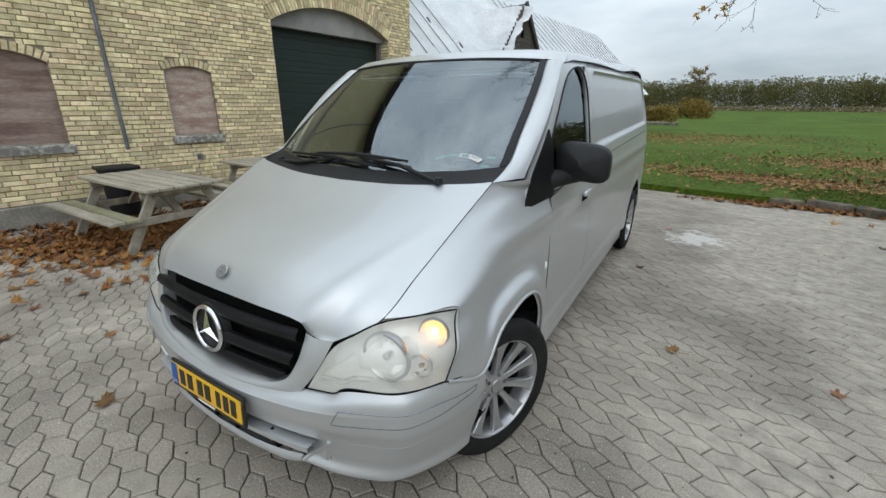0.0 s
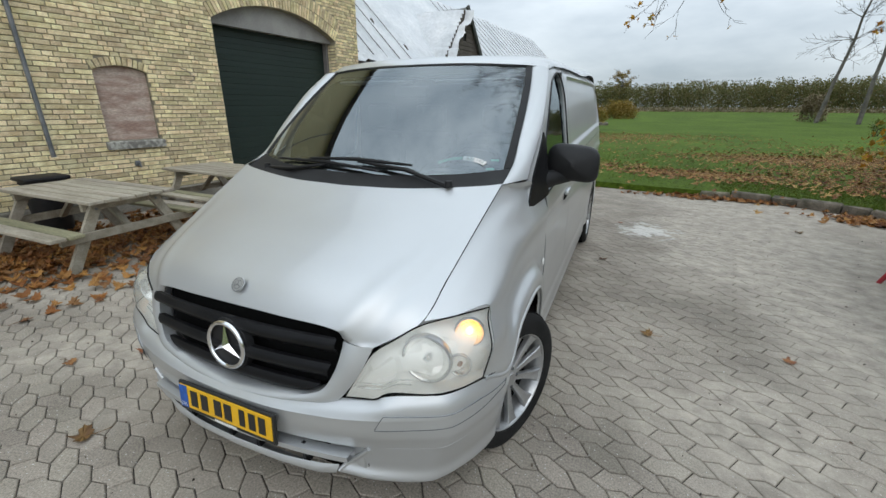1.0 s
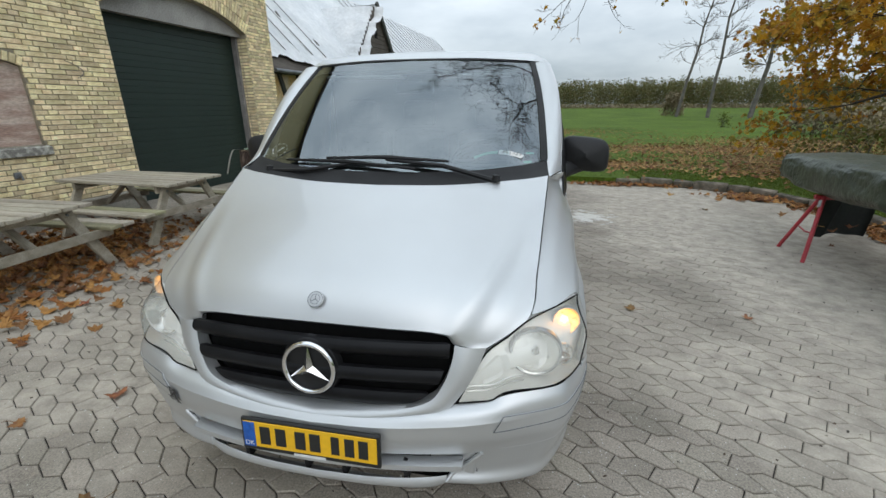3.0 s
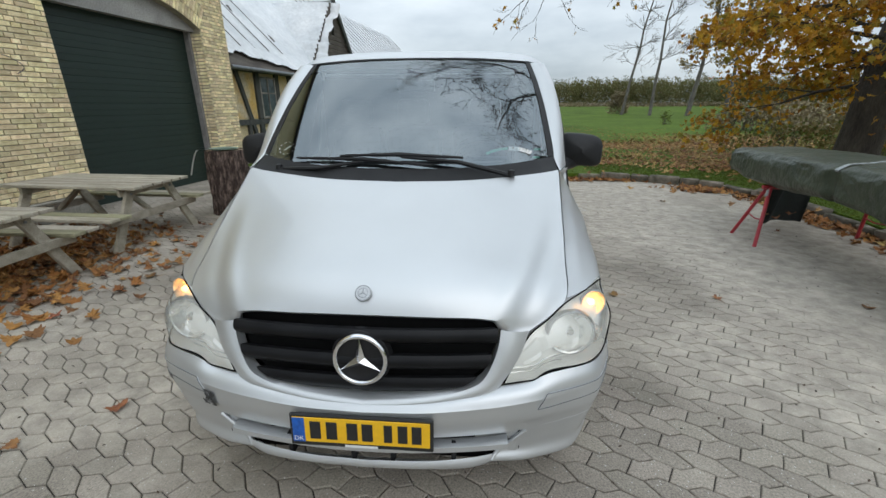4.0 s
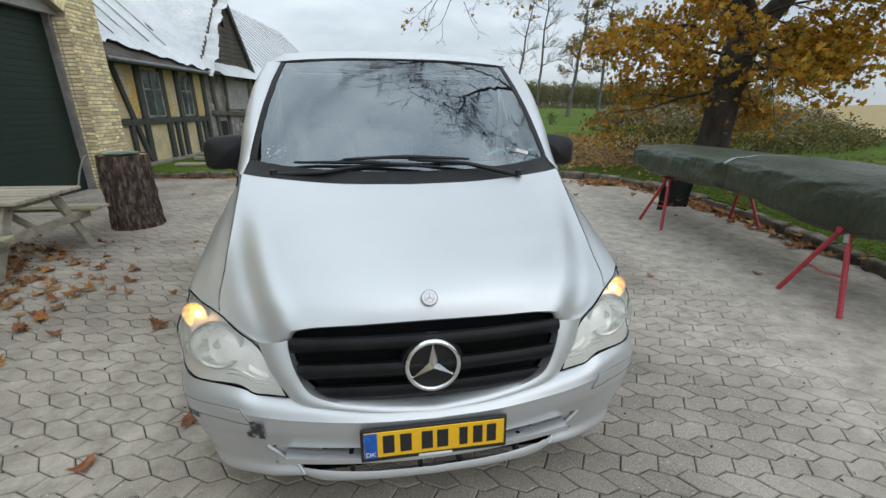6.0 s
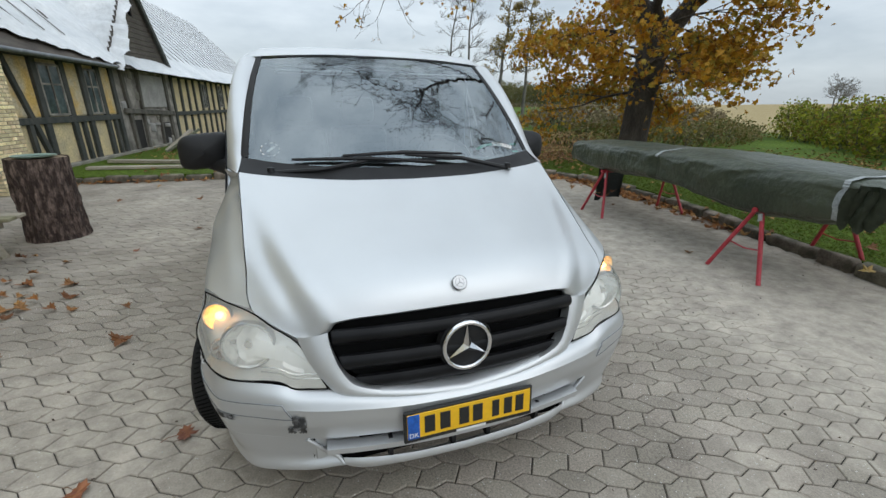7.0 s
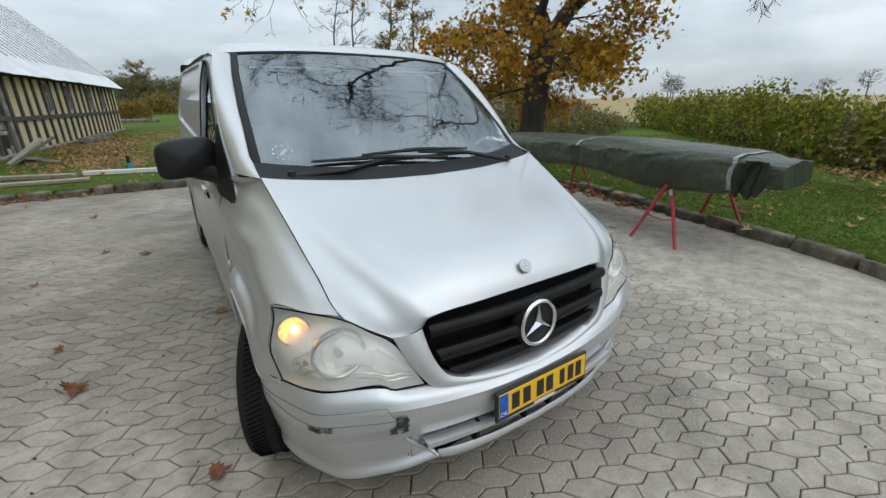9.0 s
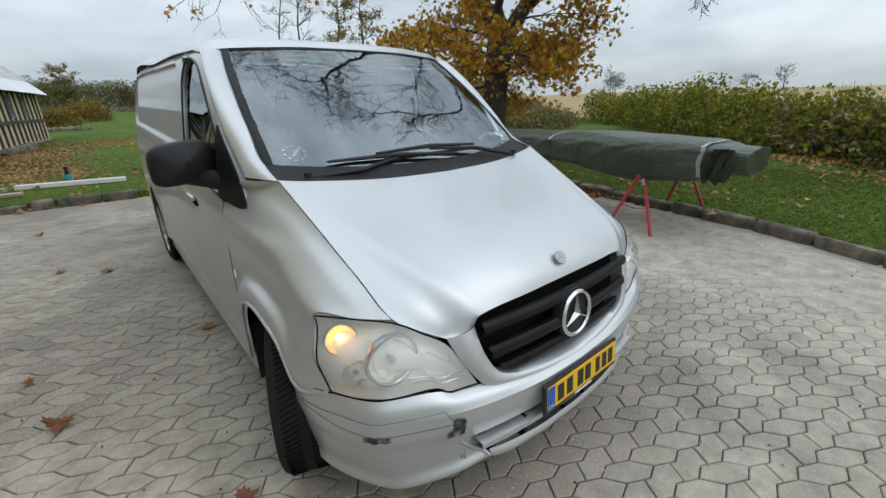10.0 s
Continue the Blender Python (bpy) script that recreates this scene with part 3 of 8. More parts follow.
    for k in range(26):
        s, z = rngb.uniform(GAB0 + 0.3, GAB1 - 0.3), rngb.choice((rngb.uniform(0.05, 1.0), rngb.uniform(1.3, 2.3)))
        bw, bz = rngb.uniform(0.1, 0.28), rngb.uniform(0.05, 0.14)
        o = part("wall_stone", box(-0.04, -bw, -bz, 0.02, bw, bz, 0.03, 2), rngb.choice((M_oldwall, M_concrete, M_plinth)), h, smooth=50)
        o.matrix_local = pose(-0.02, s, z, rngb.uniform(-12, 12))
    part("bay_beam", box(-0.14, GAB0 - 0.1, EAVE - 0.1, 0.03, GAB1 + 0.1, EAVE + 0.1, 0.01), M_timber, h)
    apex = EAVE + 2.55
    mid = (GAB0 + GAB1) / 2
    k = 0
    z = EAVE + 0.1
    while z < apex - 0.1:
        half = (apex - z) / 2.55 * 2.0
        gap = k in (9, 10)
        for s0, s1 in (((mid - half, mid + half),) if not gap else ((mid - half, mid - 0.2), (mid + 0.05, mid + half))):
            if s1 - s0 > 0.08:
                o = part("gable_board", box(-0.04, s0, -0.085, -0.012, s1, 0.085, 0.004), M_board, h)
                o.matrix_local = pose(0, 0, z + 0.08, 0, -6, 0)
        z += 0.15
        k += 1
    o = part("verge_board", box(-0.03, -1.75, -0.1, 0.06, 1.75, 0.06, 0.006), M_timber, h)
    o.matrix_local = pose(0.04, mid + 1.06, EAVE + 1.28, -52)
    # roofs under white sheeting
    RIDGE = EAVE + 3.9
    bm = bmesh.new()
    rows = []
    rng = random.Random(8)
    for j in range(15):
        v = j / 14
        row = []
        for i in range(61):
            s = -0.3 + (HOUSE_LEN + 0.6) * i / 60
            x = 0.32 - 4.1 * v
            zz = EAVE - 0.12 + (RIDGE - EAVE + 0.12) * v
            zz += 0.05 * noise.noise((s * 0.9, v * 3, 1)) + (0.03 * noise.noise((s * 3.1, v * 9, 4)))
            row.append((x, s, zz))
        rows.append(row)
    skin(rows, bm)
    rows2 = [[(-8.2 - p[0] + 0.0, p[1], p[2]) for p in r] for r in rows]
    skin(rows2, bm)
    bmesh.ops.recalc_face_normals(bm, faces=bm.faces[:])
    part("roof", bm, M_board, h, "old dark roof below the sheeting", 60)
    rows = []
    for j in range(37):
        row = []
        for i in range(221):
            s = -0.3 + (HOUSE_LEN + 0.6) * i / 220
            lowest = 0.012 + 0.085 * max(0, 1 - max(0, s) / 3.6) + 0.025 * noise.noise((s * 2.3, 0, 9)) + 0.015 * noise.noise((s * 7, 1, 9)) if s < GAB0 + 0.5 else -0.012
            v = lowest + (1.01 - lowest) * j / 36
            fold = 0.07 * noise.noise((s * 0.8 + v * 3, v * 3.5, 2)) + 0.045 * abs(noise.noise((s * 2.6 - v * 4, v * 5 + s, 6))) + 0.02 * noise.noise((s * 8, v * 14, 3))
            lift = 0.05 + fold * (1.0 if s < GAB0 else 0.5)
            row.append((0.32 - 4.1 * v + 0.69 * lift, s, EAVE - 0.12 + (RIDGE - EAVE + 0.12) * v + 0.72 * lift))
        rows.append(row)
    bm = skin(rows)
    bmesh.ops.recalc_face_normals(bm, faces=bm.faces[:])
    part("roof_sheet", bm, M_sheet, h, "wrinkled white plastic sheeting with a ragged edge", 60)
    bm = bmesh.new()
    v = [bm.verts.new(p) for p in ((-0.1, HOUSE_LEN - 0.02, EAVE), (-7.4, HOUSE_LEN - 0.02, EAVE), (-3.75, HOUSE_LEN - 0.02, RIDGE - 0.1))]
    bm.faces.new(v)
    part("end_gable", bm, M_board, h)
    # dormer roof over the bay
    for sg in (1, -1):
        bm = bmesh.new()
        rows = []
        for j in range(41):
            v = j / 40
            row = []
            for i in range(31):
                u = i / 30
                x = 0.1 - 3.2 * u
                s = mid + sg * 2.15 * (1 - v)
                zz = apex + 0.06 - 2.7 * (1 - v) + 0.05 * noise.noise((u * 4, v * 4, sg * 3)) + 0.03 * abs(noise.noise((u * 9 + v * 5, v * 12, sg)))
                if sg < 0:
                    # the loose front edge hangs forward in ragged folds
                    loose = (1 - u) ** 5
                    x += (0.12 + 0.2 * (1 - v) + 0.2 * noise.noise((v * 6, 2.0, 7)) + 0.1 * noise.noise((v * 17, 5.0, 7))) * loose
                    zz -= (0.12 + 0.3 * abs(noise.noise((v * 5, 3.0, 1))) + 0.16 * noise.noise((v * 15, 8.0, 1))) * loose
                    s -= 0.14 * noise.noise((v * 8, u * 20, 4)) * loose
                row.append((x, s, zz))
            rows.append(row)
        skin(rows, bm, flip=sg < 0)
        part("bay_roof", bm, M_sheet, h, "torn white sheeting over the bay" if sg < 0 else "", 60)
    # battens nailed over the sheets
    slope = math.degrees(math.atan2(RIDGE - EAVE + 0.12, 4.1))
    bt = None
    for s in [GAB1 + 0.9 + 0.62 * k for k in range(23)] + [0.3, 0.95, 1.55, 2.2, 2.9]:
        if bt is None:
            bt = part("batten", box(-5.5, -0.011, 0.08, -0.75, 0.011, 0.1), M_batten, h)
            bt.matrix_local = pose(0.32, s, EAVE - 0.1, 0, slope, 0)
        else:
            shared("batten", bt.data, h, pose(0.32, s, EAVE - 0.1, 0, slope, rng.uniform(-0.8, 0.8)))
    part("gutter", rod([(0.36, -0.2, EAVE - 0.12), (0.36, GAB0 - 0.4, EAVE - 0.14)], 0.05, 10), M_zinc, h, "zinc gutter", 40)
    return h


house = make_house()


# ---- silver panel van ----
def silver_paint():
    m = bpy.data.materials.new("silver_metallic_paint")
    m.use_nodes = True
    n, l = m.node_tree.nodes, m.node_tree.links
    bs = n["Principled BSDF"]
    g = n.new("ShaderNodeNewGeometry")
    dirt = n.new("ShaderNodeTexNoise")
    dirt.inputs["Scale"].default_value, dirt.inputs["Detail"].default_value = 2.2, 6
    fl = n.new("ShaderNodeTexNoise")
    fl.inputs["Scale"].default_value, fl.inputs["Detail"].default_value = 900, 2
    for t in (dirt, fl):
        l.new(g.outputs["Position"], t.inputs["Vector"])
    r = n.new("ShaderNodeValToRGB")
    r.color_ramp.elements[0].position, r.color_ramp.elements[0].color = 0.3, (0.56, 0.572, 0.58, 1)
    r.color_ramp.elements[1].position, r.color_ramp.elements[1].color = 0.75, (0.6, 0.613, 0.622, 1)
    l.new(dirt.outputs["Fac"], r.inputs["Fac"])
    l.new(r.outputs["Color"], bs.inputs["Base Color"])
    bs.inputs["Metallic"].default_value = 0.7
    mr = n.new("ShaderNodeMapRange")
    mr.inputs["To Min"].default_value, mr.inputs["To Max"].default_value = 0.42, 0.49
    l.new(dirt.outputs["Fac"], mr.inputs["Value"])
    l.new(mr.outputs["Result"], bs.inputs["Roughness"])
    bs.inputs["Coat Weight"].default_value = 0.55
    bs.inputs["Coat Roughness"].default_value = 0.035
    bp = n.new("ShaderNodeBump")
    bp.inputs["Strength"].default_value, bp.inputs["Distance"].default_value = 0.06, 0.001
    l.new(fl.outputs["Fac"], bp.inputs["Height"])
    l.new(bp.outputs["Normal"], bs.inputs["Normal"])
    return m


M_silver = silver_paint()
M_black = mat("black_plastic", (0.007, 0.007, 0.008), (0.011, 0.011, 0.012), 0.5, scale=10, fine=300, bump=0.08, depth=0.001, grain=0.1, spec=0.35)
M_matt = mat("grained_black_plastic", (0.01, 0.01, 0.011), (0.016, 0.016, 0.017), 0.6, scale=10, fine=400, bump=0.15, depth=0.001, grain=0.15, spec=0.35)
M_grille = mat("satin_black_plastic", (0.007, 0.007, 0.008), (0.011, 0.011, 0.012), 0.42, scale=10, fine=300, bump=0.05, depth=0.001, grain=0.1, spec=0.16)
# near-black that stands for shade in openings; also colours joints, seals and tread
M_gap = mat("shade_and_seal_black", (0.004, 0.004, 0.004), (0.006, 0.006, 0.006), 0.9, bump=0, spec=0.1)
M_chrome = mat("chrome", (0.82, 0.82, 0.83), (0.74, 0.74, 0.76), 0.12, 1.0, scale=5, bump=0, grain=0.04)
M_alloy = mat("silver_alloy", (0.5, 0.505, 0.51), (0.42, 0.425, 0.43), 0.33, 0.75, scale=9, fine=80, bump=0.05, grain=0.08)
M_tyre = mat("tyre_rubber", (0.011, 0.011, 0.011), (0.02, 0.0195, 0.019), 0.85, scale=8, fine=150, bump=0.3, depth=0.002, spec=0.2)
M_glass = glass("windscreen_glass", (0.76, 0.86, 0.86), 1.2)
M_lens = glass("lamp_lens", (0.98, 0.98, 0.97), -0.1)
# pale diffuse share added to the clear cover to brighten the shaded lamp
_n, _l = M_lens.node_tree.nodes, M_lens.node_tree.links
_haze, _mix = _n.new("ShaderNodeBsdfDiffuse"), _n.new("ShaderNodeMixShader")
_haze.inputs["Color"].default_value = (0.85, 0.83, 0.76, 1)
_mix.inputs["Fac"].default_value = 0.26
_l.new(_n["Transparent BSDF"].outputs["BSDF"], _mix.inputs[1])
_l.new(_haze.outputs["BSDF"], _mix.inputs[2])
_l.new(_mix.outputs["Shader"], _n["Mix Shader"].inputs[1])
M_sideglass = glass("side_glass", (0.3, 0.34, 0.33), 0.4)
M_reflector = mat("lamp_reflector", (0.85, 0.84, 0.81), (0.78, 0.77, 0.74), 0.2, 0.85, scale=20, bump=0, grain=0.05)
M_bezel = mat("lamp_bezel", (0.93, 0.925, 0.9), (0.86, 0.855, 0.82), 0.3, 0.2, scale=12, bump=0, grain=0.02)
M_amber = glow("lit_turn_bulb", (1.0, 0.5, 0.13), 6.5)
M_side_bulb = mat("brown_bulb", (0.3, 0.13, 0.06), (0.2, 0.09, 0.05), 0.3, bump=0)
# the bulb's warm glow is mixed into the reflector's own colour
M_amber_refl = mat("glow_tinted_reflector", (0.95, 0.78, 0.52), (0.9, 0.7, 0.42), 0.3, 0.4, bump=0)
M_yellow = mat("yellow_plate", (0.8, 0.46, 0.012), (0.76, 0.42, 0.01), 0.4, scale=5, bump=0.03, grain=0.05)
M_blue = mat("blue_band", (0.01, 0.1, 0.42), (0.01, 0.08, 0.36), 0.4, bump=0)
M_ink = mat("black_ink", (0.012, 0.012, 0.012), (0.015, 0.015, 0.015), 0.45, bump=0)
M_white = mat("white_print", (0.78, 0.78, 0.76), (0.7, 0.7, 0.68), 0.5, bump=0, grain=0.05)
M_dash = mat("dark_grey_dash", (0.05, 0.052, 0.055), (0.07, 0.072, 0.075), 0.7, scale=8, fine=200, bump=0.1)
M_cloth = mat("dark_seat_cloth", (0.035, 0.036, 0.04), (0.055, 0.056, 0.06), 0.95, scale=20, fine=200, bump=0.2)
M_panel = mat("grey_bulkhead", (0.3, 0.31, 0.32), (0.24, 0.25, 0.26), 0.6, scale=2, bump=0.05)
M_scuff = mat("scraped_patch", (0.03, 0.03, 0.03), (0.2, 0.2, 0.2), 0.8, scale=40, fine=90, bump=0.3, contrast=(0.45, 0.6))
M_sticker_green = mat("green_sticker", (0.05, 0.3, 0.2), (0.06, 0.35, 0.24), 0.5, bump=0)
M_hub = 0.345

van = thing("panel_van", pose(0, 0, 0, 0, 0, 0.4), "silver metallic panel van parked with lit indicators and scuffed bumper", "van")


def both(name, rows, material, flip=False, label="", lip=0.0, inward=(0, 0, 0), smooth=50):
    """A panel on either side of the van."""
    a = part(name, skin(rows, None, flip, lip, inward), material, van, label, smooth)
    b = part(name, skin(mirror(rows), None, not flip, lip, (-inward[0], inward[1], inward[2])), material, van, label, smooth)
    return a, b


def whole(half_rows):
    """Rows given from the middle outwards, carried over to the other side."""
    return [[(-p[0], p[1], p[2]) for p in r[:0:-1]] + [tuple(p) for p in r] for r in half_rows]


def ease(t):
    t = min(1, max(0, t))
    return t * t * (3 - 2 * t)


# the corners of the nose stand squarer below the lamp tops
def squarer(x, y, z):
    fy = ease((y - 0.1) / 0.1) * (1 - ease((y - 0.44) / 0.3))
    fz = (1 - ease((z - 0.76) / 0.13)) * (0.55 + 0.45 * ease((z - 0.25) / 0.2))
    return math.copysign(0.048 * fy * fz * ease((abs(x) - 0.55) / 0.22), x)


# bonnet
HOOD_EDGE = [(0.592, 0.151, 0.812), (0.665, 0.185, 0.852), (0.73, 0.236, 0.892), (0.757, 0.42, 1.0), (0.778, 0.66, 1.128), (0.802, 0.945, 1.275)]
hood = relax(loft([
    [(0, 0.104, 0.881), (0.25, 0.107, 0.879), (0.44, 0.117, 0.873), (0.478, 0.12, 0.864), (0.496, 0.122, 0.838), (0.53, 0.13, 0.821), (0.588, 0.148, 0.812)],
    [(0, 0.118, 0.925), (0.26, 0.123, 0.92), (0.46, 0.138, 0.902), (0.56, 0.156, 0.878), (0.66, 0.184, 0.852)],
    [(0, 0.185, 0.985), (0.3, 0.186, 0.98), (0.52, 0.2, 0.956), (0.62, 0.213, 0.932), (0.726, 0.236, 0.892)],
    [(0, 0.36, 1.068), (0.35, 0.37, 1.063), (0.58, 0.395, 1.043), (0.67, 0.41, 1.026), (0.753, 0.42, 0.999)],
    [(0, 0.6, 1.15), (0.36, 0.615, 1.148), (0.62, 0.64, 1.14), (0.7, 0.65, 1.135), (0.774, 0.66, 1.128)],
    [(0, 0.815, 1.23), (0.36, 0.84, 1.237), (0.65, 0.9, 1.258), (0.73, 0.92, 1.266), (0.798, 0.943, 1.276)],
], 60, 44), 14)
# a raised field between two creases that run from the grille's corners to the cowl
for r in hood[1:-1]:
    for p in r[:-1]:
        d = p[0] - float(np.interp(p[1], (0.1, 0.135, 0.2, 0.3, 0.42, 0.58, 0.72, 0.85), (0.49, 0.525, 0.57, 0.613, 0.656, 0.7, 0.737, 0.77)))
        h = (1 - ease((p[1] - 0.25) / 0.55)) * ease((p[1] - 0.1) / 0.05)
        dz = h * (0.0075 * math.exp(-((d + 0.035) / 0.04) ** 2) - 0.008 * math.exp(-((d - 0.028) / 0.034) ** 2))
        p[1] -= 0.5 * dz
        p[2] += dz
part("bonnet", skin(whole(hood), None, False, 0.02, (0, 0.55, 0.5)), M_silver, van, "silver bonnet with creased edges", 60)

# front wings
wing = loft([
    [tuple(r[-1] + np.array((0.0045, 0, -0.0005))) for r in hood[:-1] if r[-1][1] > 0.238][::3] + [(0.803, 0.943, 1.274), (0.848, 1.03, 1.27), (0.884, 1.13, 1.268)],
    [(0.82, 0.325, 0.905), (0.832, 0.47, 0.983), (0.852, 0.7, 1.08), (0.872, 0.95, 1.16), (0.912, 1.385, 1.152)],
    [(0.915, 0.458, 0.902), (0.922, 0.56, 0.94), (0.928, 0.75, 0.998), (0.932, 1.0, 1.04), (0.94, 1.39, 1.05)],
    [(0.913, 0.42, 0.82), (0.928, 0.54, 0.855), (0.934, 0.77, 0.925), (0.934, 1.1, 0.93), (0.942, 1.392, 0.85)],
    [(0.9, 0.384, 0.74), (0.922, 0.51, 0.735), (0.936, 0.66, 0.82), (0.939, 0.95, 0.858), (0.94, 1.21, 0.81), (0.942, 1.37, 0.64), (0.944, 1.382, 0.55), (0.945, 1.392, 0.5)],
    [(0.888, 0.352, 0.68), (0.942, 0.53, 0.655), (0.974, 0.68, 0.782), (0.98, 0.95, 0.826), (0.976, 1.19, 0.765), (0.967, 1.345, 0.6), (0.955, 1.37, 0.42), (0.945, 1.392, 0.33)],
    [(0.887, 0.35, 0.668), (0.95, 0.535, 0.628), (0.983, 0.7, 0.758), (0.988, 0.95, 0.798), (0.983, 1.16, 0.74), (0.971, 1.305, 0.58), (0.957, 1.345, 0.41), (0.945, 1.392, 0.3)],
    [(0.887, 0.352, 0.66), (0.947, 0.555, 0.6), (0.978, 0.72, 0.72), (0.984, 0.95, 0.765), (0.978, 1.15, 0.705), (0.967, 1.28, 0.56), (0.956, 1.325, 0.4), (0.945, 1.392, 0.28)],
], 44, 48)


def shoulder(y, z):
    """Relief of the flank: a rounded shoulder line with a shallow hollow below it."""
    zs = 1.035 + 0.022 * min(y, 3.0)
    return ease((y - 0.55) / 0.3) * (0.009 * math.exp(-((z - zs) / 0.032) ** 2) - 0.008 * math.exp(-((z - zs + 0.09) / 0.05) ** 2))


for r in wing[1:-2]:
    for p in r:
        p[0] += shoulder(p[1], p[2])
both("front_wing", wing, M_silver, True, "", 0.025, (0.6, 0.8, 0.6))
arch = [tuple(p) for p in wing[-1]]
for sg in (1, -1):
    part("arch_lip", rod([(sg * (p[0] + squarer(*p) + 0.001), p[1], p[2]) for p in arch], 0.009, 8), M_silver, van, "", 50)

# side: shape of the flank by height
SIDE_Z = (0.2, 0.3, 0.5, 0.75, 0.95, 1.1, 1.24, 1.3, 1.5, 1.7, 1.8, 1.85, 1.89)
SIDE_X = (0.905, 0.935, 0.945, 0.95, 0.945, 0.935, 0.92, 0.91, 0.88, 0.845, 0.818, 0.793, 0.755)


def side_x(y, z):
    x = float(np.interp(z, SIDE_Z, SIDE_X))
    if y < 1.6:
        x -= 0.03 * ((1.6 - y) / 0.5) ** 2 * (0.35 + 0.65 * ease((z - 0.9) / 0.6))
    if y > 4.9:
        x -= 0.35 * (y - 4.9) ** 2
    return x


def arch_z(y, hub, low=0.28, r=0.405):
    d = abs(y - hub)
    return max(low, M_hub + math.sqrt(max(0, r * r - d * d))) if d < r else low


REAR = 4.45


def flank(y0, y1, z_top, n, rows=22):
    ys = list(np.linspace(y0, y1, n))
    if y0 < REAR < y1:
        ys = sorted(ys + [REAR + 0.405 * math.cos(math.pi * k / 24) for k in range(25)])
    out = []
    for j in range(rows + 1):
        r = []
        for y in ys:
            zb = arch_z(y, REAR)
            z = zb + (z_top(y) - zb) * (j / rows)
            fl = 0.014 * math.exp(-((math.hypot(y - REAR, z - M_hub) - 0.42) / 0.04) ** 2)
            step = 0.008 * ease((0.42 - z) / 0.02)
            r.append((side_x(y, z) + fl + step + shoulder(y, z), y, z))
        out.append(r)
    return out


def belt(y):
    return 1.125 + 0.075 * ease((y - 1.1) / 0.9) + 0.02 * max(0, y - 2)


both("front_door", flank(1.394, 2.266, belt, 12, 44), M_silver, True, "", 0.02, (0.5, 1.65, 0.7))
both("side_panel", flank(2.27, 5.28, belt, 26, 44), M_silver, True, "", 0.02, (0.4, 3.5, 0.7))
# upper side behind the door, with its recessed blank field
rows = []
for j in range(45):
    r = []
    for i in range(149):
        y = 2.27 + (5.24 - 2.27) * i / 148
        z0 = belt(y) + 0.004
        z = z0 + (1.88 - z0) * j / 44
        x = side_x(y, z)
        # a blank field with rounded corners
        qy, qz = abs(y - 3.66) - 1.31 + 0.16, abs(z - (z0 + 1.885) / 2) - (1.8 - z0 - 0.075) / 2 + 0.16
        out = math.hypot(max(qy, 0), max(qz, 0)) + min(max(qy, qz), 0) - 0.16
        ins = ease(-out / 0.022)
        r.append((x - 0.02 * ins - 0.016 * ease((z - 1.8) / 0.05), y - 0.1 * ease((z - 1.3) / 0.5) * ease((y - 4.6) / 0.5), z - 0.2 * ease((y - 4.55) / 0.7) ** 2 * ease((z - 1.25) / 0.6)))
    rows.append(r)
both("upper_panel", rows, M_silver, True, "", 0.02, (0.4, 3.5, 1.5))

# door frame round the side window
WIN = [(1.4, 1.165), (1.75, 1.185), (2.19, 1.215), (2.205, 1.45), (2.19, 1.74), (2.14, 1.8), (1.95, 1.8), (1.78, 1.745), (1.58, 1.58), (1.42, 1.4), (1.39, 1.28)]
FRAME = [(1.1, 1.135), (1.3, 1.15), (1.75, 1.175), (2.268, 1.21), (2.268, 1.5), (2.266, 1.875), (1.95, 1.872), (1.76, 1.818), (1.58, 1.694), (1.34, 1.424), (1.2, 1.262)]
WINF = [(float(a), float(b)) for a, b in spline(WIN + [WIN[0]], 40)[:-1]]


def on_side(bm, out=0.0):
    for v in bm.verts:
        v.co.x = v.co.x + side_x(v.co.y, v.co.z) + out - 0.024 * ease((1.42 - v.co.y) / 0.32)
    return bm


def dense(poly, step=0.045):
    """The outline with more points along its straight runs."""
    out = []
    for a, b in zip(poly, poly[1:] + poly[:1]):
        n = max(1, int(math.hypot(b[0] - a[0], b[1] - a[1]) / step))
        out += [(a[0] + (b[0] - a[0]) * k / n, a[1] + (b[1] - a[1]) * k / n) for k in range(n)]
    return out


def two(name, bm, material, label="", smooth=40):
    """The same piece on both sides of the van."""
    mir = bm.copy()
    bmesh.ops.scale(mir, vec=(-1, 1, 1), verts=mir.verts)
    bmesh.ops.reverse_faces(mir, faces=mir.faces[:])
    return part(name, bm, material, van, label, smooth), part(name, mir, material, van, label, smooth)


two("door_frame", on_side(plate_with_holes(dense(FRAME), [WINF], -0.03, 0.0)), M_silver, "", 30)
small = [(1.088, 1.128), (1.41, 1.155), (1.425, 1.25), (1.44, 1.4), (1.4, 1.485), (1.2, 1.275)]
two("mirror_triangle", on_side(plate_with_holes(dense(small), [], 0.0, 0.008)), M_grille, "black quarter panel by the mirror")
two("pillar_cover", on_side(plate_with_holes(dense([(2.22, 1.2), (2.31, 1.2), (2.31, 1.86), (2.22, 1.86)]), [], -0.03, -0.005)), M_silver, "", 30)
two("side_window", on_side(plate_with_holes([(a, b) for a, b in WINF], [], -0.018, -0.014)), M_sideglass, "dark tinted side glass")
seal = [rod([(side_x(a, b) + 0.002, a, b) for a, b in WINF + [WINF[0]]], 0.005, 6)]
two("window_seal", seal[0], M_black, "black rubber seal")

